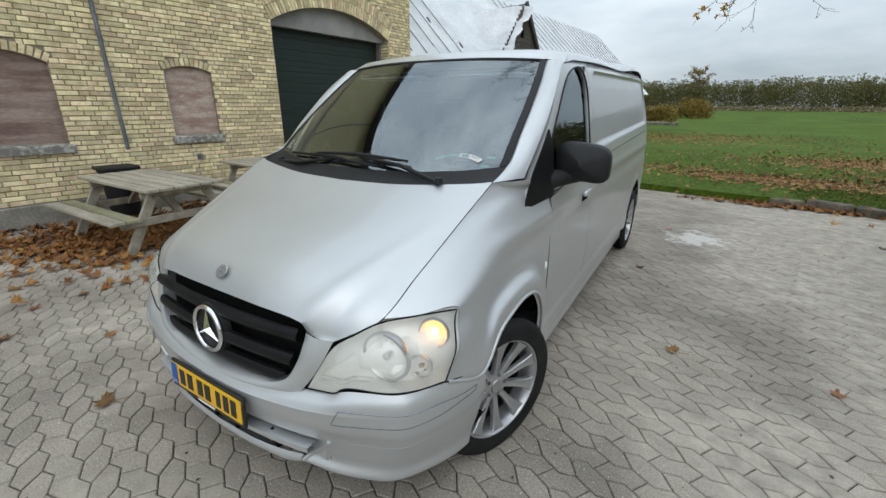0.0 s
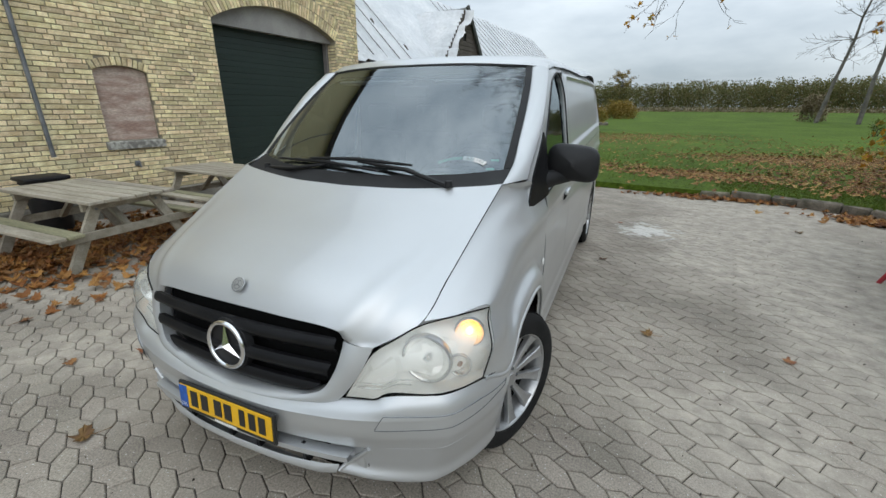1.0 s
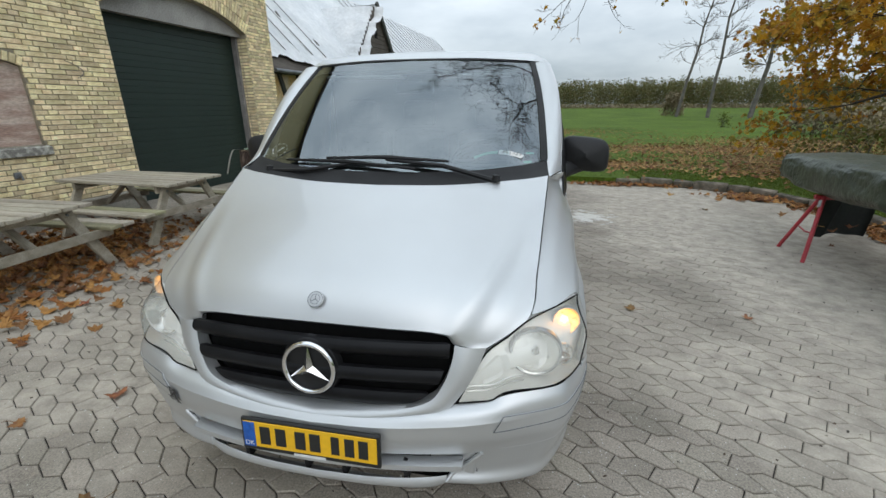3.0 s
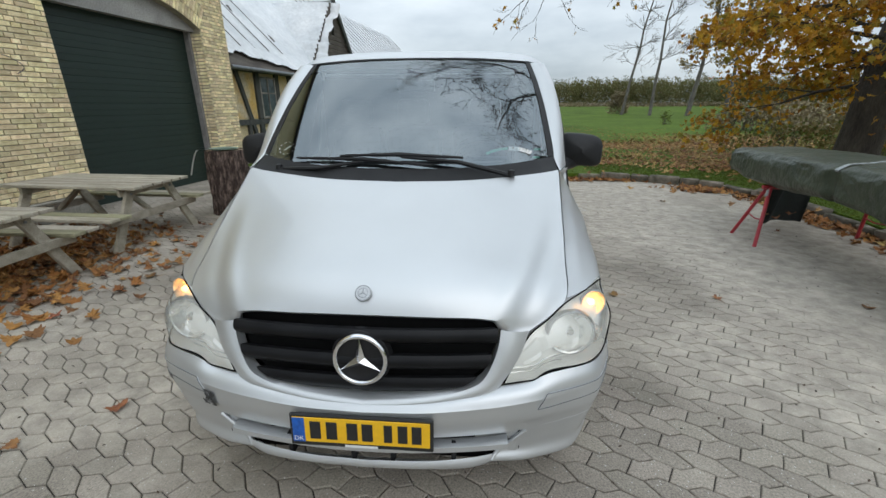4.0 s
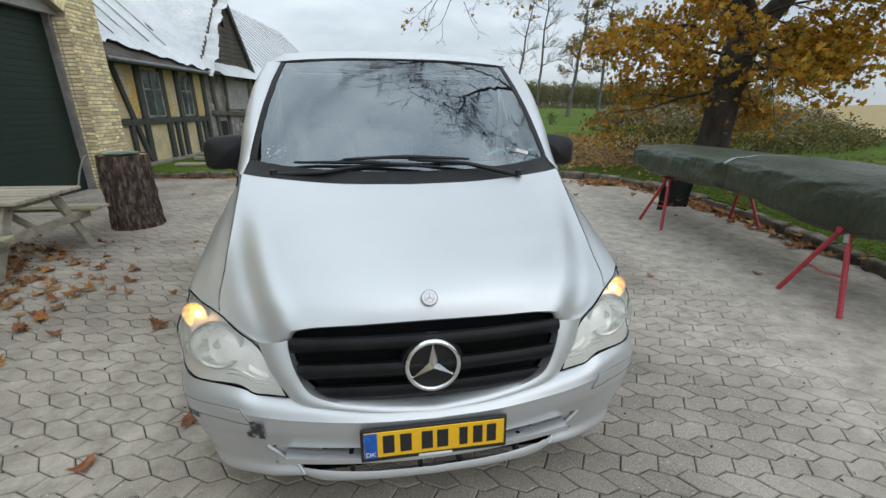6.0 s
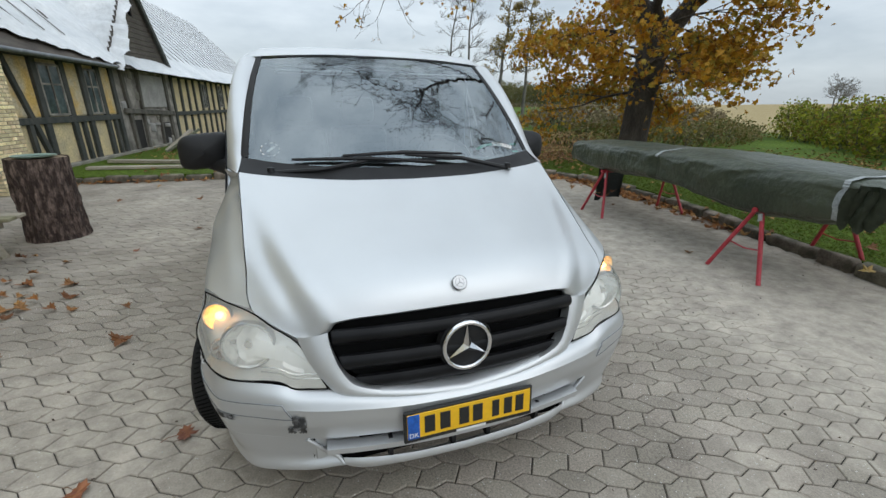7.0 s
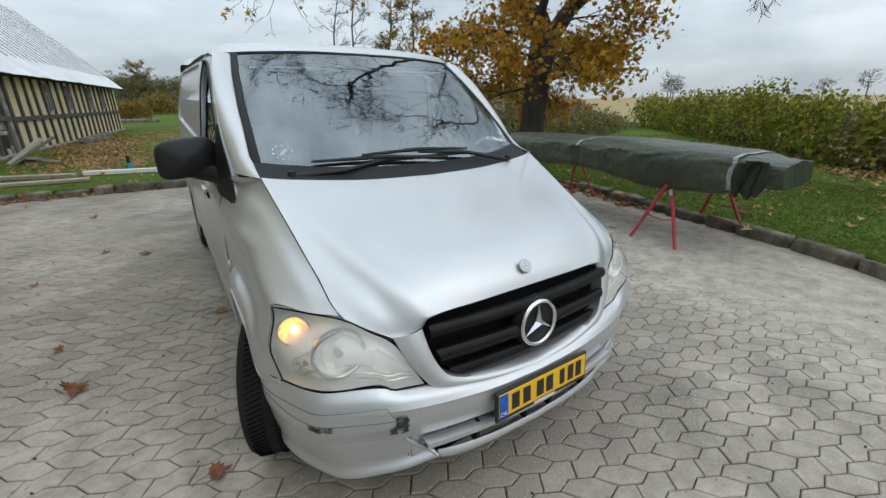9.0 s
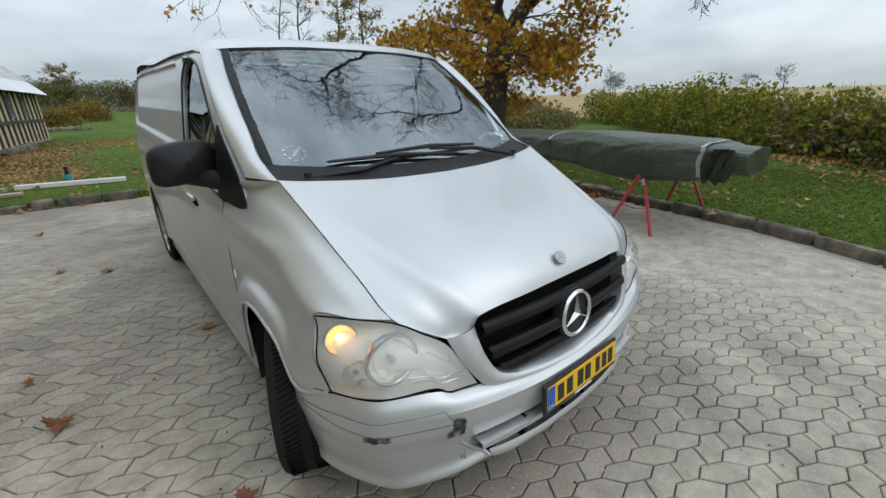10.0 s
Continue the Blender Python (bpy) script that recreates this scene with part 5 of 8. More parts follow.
def wheel(x, y, turn):
    w = part("wheel", lathe(rim_prof, 48), M_alloy, van, "silver ten-spoke alloy wheel", 40)
    w.matrix_local = pose(x, y, M_hub, 0, 0, turn) @ pose(0, 0, 0, 0, 90 if x > 0 else -90, 0)
    t = part("tyre", lathe(tyre_prof, 64), M_tyre, w, "black tyre with worn tread", 40)
    bm = bmesh.new()
    for k in range(100):
        for s in (-1, 1):
            box(-0.0022, 0.02 if s > 0 else -0.085, 0.322 * WS, 0.0022, 0.085 if s > 0 else -0.02, 0.3275 * WS, bm=bm, m=Matrix.Rotation(2 * math.pi * k / 100, 4, "Y") @ Matrix.Rotation(0.35 * s, 4, "Z"))
    bmesh.ops.rotate(bm, matrix=Matrix.Rotation(math.pi / 2, 3, "X"), verts=bm.verts)
    tagged(part("tread", bm, M_gap, t), kind="stuff")
    # disc coloured near-black for the shade behind the spokes
    part("brake_disc", lathe([(0.0, -0.02), (0.218, -0.02), (0.218, 0.02), (0.19, 0.034), (0, 0.03)], 32), M_gap, w, "brake disc coloured as dark as the shade behind the spokes")
    part("hub", lathe([(0, 0.078), (0.032, 0.078), (0.036, 0.07), (0.07, 0.064), (0.075, 0.04), (0.0, 0.03)], 32), M_alloy, w, "", 40)
    sp = None
    for k in range(10):
        a = 36 * k
        m = Matrix.Rotation(math.radians(a), 4, "Z")
        if sp is None:
            rows = []
            for r, hw, zt in ((0.045, 0.016, 0.066), (0.075, 0.0165, 0.07), (0.12, 0.0185, 0.078), (0.165, 0.024, 0.088), (0.19, 0.031, 0.095), (0.207, 0.042, 0.1)):
                r *= 1.13
                rows.append([(r, -hw, zt - 0.024), (r, -hw * 0.95, zt - 0.004), (r, -hw * 0.8, zt), (r, 0, zt - 0.004), (r, hw * 0.8, zt), (r, hw * 0.95, zt - 0.004), (r, hw, zt - 0.024)])
            sp = part("spoke", skin(rows), M_alloy, w, "", 35)
        else:
            shared("spoke", sp.data, w, m)
    bt = None
    for k in range(5):
        m = Matrix.Rotation(math.radians(72 * k + 18), 4, "Z") @ Matrix.Translation((0.055, 0, 0.06))
        if bt is None:
            bt = part("wheel_bolt", lathe([(0, 0.012), (0.009, 0.012), (0.01, 0), (0.013, 0)], 10), M_zinc, w)
            bt.matrix_local = m
        else:
            shared("wheel_bolt", bt.data, w, m)
    return w


STEER = -20
wheel(0.862, 0.835, STEER)
wheel(-0.862, 0.865, STEER)
wheel(0.84, REAR, 0)
wheel(-0.84, REAR, 0)

# door mirrors
for sg in (1, -1):
    rows = []
    for j in range(13):
        a = math.pi * j / 12
        r = []
        d = -math.cos(a)
        for i in range(25):
            b = 2 * math.pi * i / 24
            cx, cz = math.cos(b), math.sin(b)
            sx = abs(cx) ** 0.5 * (1 if cx > 0 else -1)
            sz = abs(cz) ** (0.6 if cz > 0 else 0.4) * (1 if cz > 0 else -1)
            k = max(0.0, 1 - max(0, -d) ** 3.2) if d < 0 else max(0.0, 1 - d ** 8)
            r.append((sg * (1.03 + 0.14 * sx * k), 1.545 + 0.085 * d, 1.316 + 0.098 * sz * k - 0.012 * sx))
        rows.append(r)
    mir = part("door_mirror", skin(rows, None, sg > 0), M_matt, van, "large black door mirror", 50)
    part("mirror_arm", rod([(sg * 0.87, 1.4, 1.225), (sg * 0.94, 1.5, 1.235), (sg * 1.02, 1.56, 1.25)], [0.055, 0.045, 0.04], 14), M_matt, mir, "", 50)
    part("mirror_glass", box(sg * 0.97, 1.632, 1.24, sg * 1.13, 1.638, 1.38, 0.002), M_chrome, mir, "mirror glass")

# cowl and wipers
low = [(0, 0.82, 1.215), (0.36, 0.845, 1.222), (0.65, 0.905, 1.244), (0.8, 0.945, 1.266)]
top = [tuple(np.array(screen[0][k]) - (0, 0.004, -0.001)) for k in (0, 10, 20, 30, 36, 40)]
cowl = loft([low, [tuple((a + b) / 2 + c for a, b, c in zip(p, q, (0, 0.004, -0.004))) for p, q in zip(spline(low, 12), spline(top, 12))], top], 30, 8)
part("cowl", skin(whole(cowl)), M_matt, van, "black plastic cowl below the windscreen", 50)


def on_screen(x, v, out=0.0):
    """A point on the windscreen at x across and v up it."""
    z = 1.275 + 0.03 * (abs(x) / 0.8) ** 2.2 + 0.56 * v
    return (x, screen_y(x, z) - out * 0.6, z + out * 0.8)


def wiper(base, elbow, a, b):
    w = part("wiper", rod([base, elbow, tuple((p + q) / 2 for p, q in zip(a, b))], [0.013, 0.011, 0.008], 8), M_black, van, "black wiper arm", 40)
    part("wiper_blade", rod([a, tuple((p + q) / 2 + d for p, q, d in zip(a, b, (0, -0.004, 0.012))), b], [0.006, 0.011, 0.006], 8), M_black, w, "", 40)
    part("wiper_pivot", lathe([(0, 0.03), (0.016, 0.026), (0.02, 0.0)], 14), M_black, w).matrix_local = pose(*base)


wiper((0.56, 0.875, 1.256), (0.3, 0.93, 1.312), on_screen(-0.32, 0.06, 0.03), on_screen(0.32, 0.06, 0.022))
wiper((-0.66, 0.97, 1.262), (-0.42, 0.915, 1.278), on_screen(-0.56, 0.03, 0.02), on_screen(0.16, 0.0, 0.026))

# stickers inside the screen
M_seal = mat("frit_black", (0.01, 0.01, 0.01), (0.012, 0.012, 0.012), 0.3, bump=0)
under = np.array((0, 0.005, -0.005))
over = np.array((0, -0.003, 0.004))
trim = [[tuple(np.array(r[40]) + over * 0.2), *(tuple(np.array(r[40]) + (np.array(r[38]) - np.array(r[40])) * w + over) for w in (0.15, 0.5, 0.85)), tuple(np.array(r[40]) + (np.array(r[38]) - np.array(r[40])) * 0.95)] for r in screen]
both("screen_trim", [[r[k] for r in trim] for k in range(5)], M_matt, False, "matt black trim along the windscreen")
part("screen_trim", skin(whole([[tuple(np.array(p) + over * w) for p in r] for r, w in ((screen[32], 0.3), ([tuple(np.array(a) * 0.6 + np.array(b) * 0.4) for a, b in zip(screen[32], screen[31])], 0.8))])), M_matt, van)
part("screen_border", skin(whole([[tuple(np.array(p) + under) for p in r[:39]] for r in screen[:2]])), M_seal, van)


def sticker(name, x, v, pts_in, m, label):
    """A flat sticker lying on the glass; pts_in in metres across and up."""
    bm = bmesh.new()
    b0 = Vector(on_screen(x, v, -0.004))
    up = (Vector(on_screen(x, v + 0.125, -0.004)) - Vector(on_screen(x, v, -0.004))).normalized()
    rt = Vector((1, 0.12 if x > 0 else -0.12, 0)).normalized()
    for poly in pts_in:
        bm.faces.new([bm.verts.new(b0 + rt * p[0] + up * p[1]) for p in poly])
    return part(name, bm, m, ws, label)


def arc_band(r0, r1, a0, a1, n=10):
    A = [math.radians(a0 + (a1 - a0) * k / n) for k in range(n + 1)]
    return [[(r0 * math.cos(a), r0 * math.sin(a)), (r0 * math.cos(b), r0 * math.sin(b)), (r1 * math.cos(b), r1 * math.sin(b)), (r1 * math.cos(a), r1 * math.sin(a))] for a, b in zip(A, A[1:])]


sticker("sticker", 0.56, 0.0, [[(p[0], p[1] - 0.11) for p in q] for q in arc_band(0.222, 0.24, 92, 122)], M_sticker_green, "green arc sticker")
arc_white = sticker("sticker", 0.56, 0.0, [[(p[0], p[1] - 0.11) for p in q] for q in arc_band(0.218, 0.244, 60, 91)], M_white, "white arc sticker with a printed number")


def letters(name, words, size, m, place, parent, label=""):
    """Built-in type as a flat mesh, laid at a place."""
    cu = bpy.data.curves.new(name, "FONT")
    cu.body, cu.size, cu.align_x, cu.align_y = words, size, "CENTER", "CENTER"
    tmp = bpy.data.objects.new(name, cu)
    me = bpy.data.meshes.new_from_object(tmp)
    bpy.data.objects.remove(tmp)
    me.transform(place)
    me.materials.clear()
    me.materials.append(m)
    ob = new(name, me)
    ob.parent = parent
    return tagged(ob, label)


letters("band_letters", "DK", 0.026, M_white, pose(-0.2265, -0.0092, -0.03, 90, 0, 0), plate, "white country letters")
sb = Vector(on_screen(0.56, 0.0, -0.002))
su = (Vector(on_screen(0.56, 0.125, -0.002)) - sb).normalized()
sr = Vector((1, 0.12, 0)).normalized()
sn = sr.cross(su).normalized()
for k, ch in enumerate("621303"):
    a = math.radians(85 - 4.2 * k)
    rt, up = sr * math.sin(a) - su * math.cos(a), sr * math.cos(a) + su * math.sin(a)
    c = sb + (sr * math.cos(a) + su * math.sin(a)) * 0.231 - su * 0.11 + sn * 0.0015
    letters("digit", ch, 0.022, M_ink, Matrix.Translation(c) @ Matrix((rt, up, sn)).transposed().to_4x4(), van, "printed digit")
sticker("sticker", -0.66, 0.125, [q for k in range(10) for q in arc_band(0.042, 0.047, 36 * k, 36 * k + 16, 2)] + [[(-0.02, -0.02), (0.0, -0.015), (0.028, 0.02), (0.01, 0.02)]], M_white, "round white sticker")
for sx, sv in ((0.7, 0.06), (0.71, 0.125)):
    sticker("sticker", sx, sv, [[(-0.02, -0.014), (0.02, -0.014), (0.02, 0.0), (-0.02, 0.0)]], M_sticker_green, "small green sticker")
    sticker("sticker", sx, sv, [[(0.02 * math.cos(a), 0.002 + 0.014 * math.sin(a)) for a in np.linspace(0, math.pi, 9)]], M_ink, "small half-round black mark")

# cabin
part("dashboard", box(-0.8, 1.0, 0.85, 0.8, 1.5, 1.17, 0.08, 3), M_dash, van, "dark grey dashboard", 40)
part("instrument_hood", box(0.22, 1.18, 1.12, 0.66, 1.45, 1.26, 0.05, 3), M_dash, van, "", 40)
sw = part("steering_wheel", rod([(0.19 * math.cos(a), 0.19 * math.sin(a), 0) for a in np.linspace(0, 2 * math.pi, 33)], 0.016, 8, cap=False), M_black, van, "black steering wheel", 50)
sw.matrix_local = pose(0.42, 1.56, 1.24, 42, 0, 0)
part("steering_hub", box(-0.18, -0.03, -0.02, 0.18, 0.04, 0.01, 0.015, 2), M_black, sw)
for x0, x1 in ((0.2, 0.68), (-0.3, 0.12), (-0.72, -0.32)):
    seat = part("seat", box(x0, 1.75, 0.72, x1, 2.02, 0.92, 0.06, 2), M_cloth, van, "dark cloth seat", 40)
    part("seat_back", box(x0, 1.98, 0.85, x1, 2.12, 1.42, 0.06, 2), M_cloth, seat, "", 40)
    part("headrest", box((x0 + x1) / 2 - 0.12, 2.0, 1.44, (x0 + x1) / 2 + 0.12, 2.1, 1.62, 0.04, 2), M_cloth, seat, "", 40)
part("bulkhead", box(-0.82, 2.18, 0.5, 0.82, 2.21, 1.82), M_dash, van, "dark grey bulkhead behind the seats")
# floor coloured as dark as a shaded footwell
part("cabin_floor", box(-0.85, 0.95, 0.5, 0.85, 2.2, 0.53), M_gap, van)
part("roof_lining", box(-0.7, 1.8, 1.8, 0.7, 2.2, 1.81), M_panel, van, "grey roof lining")
part("interior_mirror", box(-0.12, 1.56, 1.66, 0.12, 1.59, 1.73, 0.012, 2), M_black, van, "interior mirror")
two("sun_visor", box(0.12, 1.66, 1.755, 0.62, 1.86, 1.775, 0.01), M_panel)

# small trim
for sg in (1, -1):
    o = part("side_repeater", lathe([(0, 0.008), (0.012, 0.007), (0.017, 0.0)], 20), M_white, van, "small pale side repeater", 40)
    o.matrix_local = pose(sg * 0.946, 1.34, 0.785, 0, 90 * sg, 0) @ Matrix.Diagonal((1.5, 1, 1, 1))
    hd = part("door_handle", box(sg * 0.94, 2.02, 1.03, sg * 0.966, 2.18, 1.06, 0.01, 2), M_silver, van, "silver door handle", 40)
    # shade of the recess under the handle, as a near-black block
    part("handle_cup", box(sg * 0.93, 2.04, 0.99, sg * 0.943, 2.16, 1.05, 0.006), M_gap, hd)
for x0, x1, z0, z1 in ((-0.632, -0.612, 0.49, 0.556), (-0.612, -0.59, 0.475, 0.55), (-0.65, -0.625, 0.476, 0.505), (-0.845, -0.8, 0.523, 0.545)):
    rows = [[bumper_at(x0 + (x1 - x0) * i / 8 + 0.004 * math.sin(29 * j + 300 * x0), z0 + (z1 - z0) * j / 8 + 0.003 * math.sin(17 * i + 90 * x0), 0.0055) for i in range(9)] for j in range(9)]
    part("scrape", skin(rows, None, False), M_scuff, van, "dark scraped paint on the bumper")

for o in list(van.children_recursive):
    if o.type == "MESH" and o.name.split(".")[0] in ("front_bumper", "bumper_corner", "bumper_strip", "strip_joint", "front_wing", "bumper_seam", "scrape", "headlamp", "lamp_cover", "lamp_wall", "lamp_seal", "lamp_rib"):
        for v in o.data.vertices:
            v.co.x += squarer(*v.co)
    elif o.name.split(".")[0] in ("reflector", "indicator", "side_light"):
        m = o.matrix_basis.copy()
        c = m.translation
        m.translation = (c.x + 0.6 * squarer(c.x, c.y - 0.06, c.z), c.y, c.z)
        o.matrix_basis = m

# the loaded front sits lower: the body rises slightly towards the tail
for o in van.children:
    if not o.name.startswith(("wheel.", "headlamp")) and o.name != "wheel" and o.type == "MESH":
        kids = [o] + list(o.children)
        for q in kids:
            for v in q.data.vertices:
                if q.matrix_basis.is_identity and o.matrix_basis.is_identity and v.co.y > 1.2:
                    v.co.z += 0.022 * (v.co.y - 1.2) * ease((v.co.y - 1.2) / 1.5)


# ---- things in the yard ----
M_wood = mat("silvered_planks", (0.4, 0.36, 0.29), (0.28, 0.25, 0.19), 0.9, scale=5, fine=70, bump=0.4, stretch=(0.25, 2, 2), vary=0.12)
M_wood_green = mat("algae_planks", (0.32, 0.3, 0.19), (0.21, 0.2, 0.12), 0.9, scale=5, fine=70, bump=0.4, stretch=(0.25, 2, 2), vary=0.12)
M_bark = mat("rough_bark", (0.04, 0.025, 0.02), (0.2, 0.145, 0.12), 0.95, scale=26, fine=110, bump=0.9, depth=0.02, stretch=(1, 1, 0.3), grain=0.5, contrast=(0.44, 0.68))
M_endgrain = mat("sawn_end", (0.3, 0.22, 0.14), (0.2, 0.15, 0.1), 0.9, scale=12)
M_tarp = mat("green_tarpaulin", (0.026, 0.036, 0.02), (0.048, 0.058, 0.034), 0.42, scale=3, fine=16, bump=0.6, depth=0.03, grain=0.15)
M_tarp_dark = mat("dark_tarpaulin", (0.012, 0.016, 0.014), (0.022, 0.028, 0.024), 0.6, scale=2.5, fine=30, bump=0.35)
M_tape = mat("grey_strap", (0.34, 0.36, 0.36), (0.24, 0.26, 0.26), 0.5, scale=8)
M_red = mat("red_steel", (0.42, 0.035, 0.05), (0.33, 0.03, 0.04), 0.45, scale=12, fine=80, bump=0.1)
M_moss = mat("mossy_boards", (0.2, 0.2, 0.15), (0.12, 0.13, 0.08), 0.95, scale=6)
M_aqua = mat("blue_plastic", (0.02, 0.28, 0.42), (0.02, 0.22, 0.34), 0.4, bump=0.02)


def picnic_table(m, label):
    t = thing("picnic_table", m, label, "picnic table", "picnic tables")
    for k in range(6):
        y = -0.37 + 0.148 * k
        part("top_plank", box(-0.88, y - 0.067, 0.69, 0.88, y + 0.067, 0.725, 0.005), M_wood, t)
    for sg in (1, -1):
        for k in range(2):
            y = sg * (0.6 + 0.15 * k)
            part("bench_plank", box(-0.88, y - 0.068, 0.405, 0.88, y + 0.068, 0.44, 0.005), M_wood if k else M_wood_green, t)
    for sx in (1, -1):
        for sg in (1, -1):
            leg = part("leg", box(-0.022, -0.05, -0.42, 0.022, 0.05, 0.4, 0.004), M_wood, t)
            leg.matrix_local = pose(sx * 0.68, sg * 0.45, 0.345, sg * 28)
            for zz, yy in ((0.62, 0.3), (0.385, 0.42)):
                part("bolt", rod([(sx * 0.7, sg * yy, zz), (sx * 0.715, sg * yy, zz)], 0.012, 8), M_zinc, t)
        part("cross_bar", box(sx * 0.72 - 0.02, -0.68, 0.32, sx * 0.72 + 0.02, 0.68, 0.405, 0.004), M_wood, t)
        part("top_bar", box(sx * 0.64 - 0.02, -0.4, 0.6, sx * 0.64 + 0.02, 0.4, 0.69, 0.004), M_wood, t)
        br = part("brace", box(-0.3, -0.035, -0.02, 0.3, 0.035, 0.02, 0.004), M_wood, t)
        br.matrix_local = pose(sx * 0.42, 0, 0.52, 0, sx * 38, 0)
    return t


picnic_table(pose(-4.29, 1.69, 0, 0, 0, 1), "weathered grey wooden picnic table standing in fallen leaves")
picnic_table(pose(-4.33, 3.55, 0, 0, 0, -2), "weathered grey wooden picnic table beside the roller door")


def make_stump():
    s = thing("tree_stump", pose(-3.47, 4.93, 0), "upright section of tree trunk with dark flaking bark", "stump")
    bm = bmesh.new()
    rings = []
    for j in range(31):
        z = 0.96 * j / 30
        rings.append([])
        for k in range(110):
            a = 2 * math.pi * k / 110
            r = 0.3 - 0.012 * z + 0.02 * math.exp(-z * 8) - 0.045 * abs(noise.noise((8 * math.cos(a), 8 * math.sin(a), z * 2.2))) + 0.01 * noise.noise((30 * math.cos(a), 30 * math.sin(a), z * 14)) + 0.018 * noise.noise((3 * math.cos(a), 3 * math.sin(a), z * 2.5)) + 0.012 * noise.noise((9 * math.cos(a), 9 * math.sin(a), z * 4))
            rings[-1].append(bm.verts.new((r * math.cos(a), r * math.sin(a), z)))
    for a, b in zip(rings, rings[1:]):
        for k in range(110):
            bm.faces.new((a[k], a[(k + 1) % 110], b[(k + 1) % 110], b[k]))
    part("bark", bm, M_bark, s, "dark flaking bark", 35)
    part("cut_face", lathe([(0, 0.952), (0.1, 0.954), (0.275, 0.95)], 40), M_endgrain, s, "sawn top")
    tray = thing("lid", pose(-3.47, 4.9, 0.956), "flat green plastic lid lying on the stump", "lid")
    part("rim", lathe([(0, 0.008), (0.16, 0.008), (0.2, 0.02), (0.205, 0.03), (0.195, 0.03), (0.15, 0.016)], 32), mat("dull_green_plastic", (0.16, 0.25, 0.2), (0.2, 0.3, 0.25), 0.35, bump=0.02), tray, "", 40)
    rib = thing("strap", pose(-3.49, 4.93, 0.96), "pale strap hanging over the edge of the stump", "strap")
    rows = [[(-0.08 - 0.4 * t, -0.1 - 0.08 * t + s0, 0.012 - (0 if t < 0.6 else 1.5 * (t - 0.6) ** 1.5)) for t in np.linspace(0, 1, 15)] for s0 in (-0.02, 0.02)]
    bm = skin(rows)
    bmesh.ops.solidify(bm, geom=bm.faces[:], thickness=0.003)
    part("band", bm, M_white, rib)


make_stump()


def trestle(m):
    t = thing("trestle", m, "red steel trestle carrying the covered stack", "trestle", "trestles under the stack")
    top = part("top_rail", rod([(-0.62, 0, 0.66), (0.62, 0, 0.66)], 0.025, 10), M_red, t, "", 40)
    for sx in (1, -1):
        for sy in (1, -1):
            part("leg", rod([(sx * 0.55, sy * 0.03, 0.66), (sx * 0.7, sy * 0.29, 0.0)], 0.02, 10), M_red, t, "", 40)
        part("spreader", rod([(sx * 0.62, -0.17, 0.3), (sx * 0.62, 0.0, 0.275), (sx * 0.62, 0.17, 0.3)], 0.008, 6), M_red, t, "", 40)
        part("collar", rod([(sx * 0.565, 0.035 - 0.07, 0.625), (sx * 0.58, -0.06, 0.56)], 0.024, 10), M_tape, t, "pale worn collar")
    return t


trestle(pose(4.36, 3.93, 0, 0, 0, -6))
trestle(pose(4.16, 1.48, 0, 0, 0, -4))


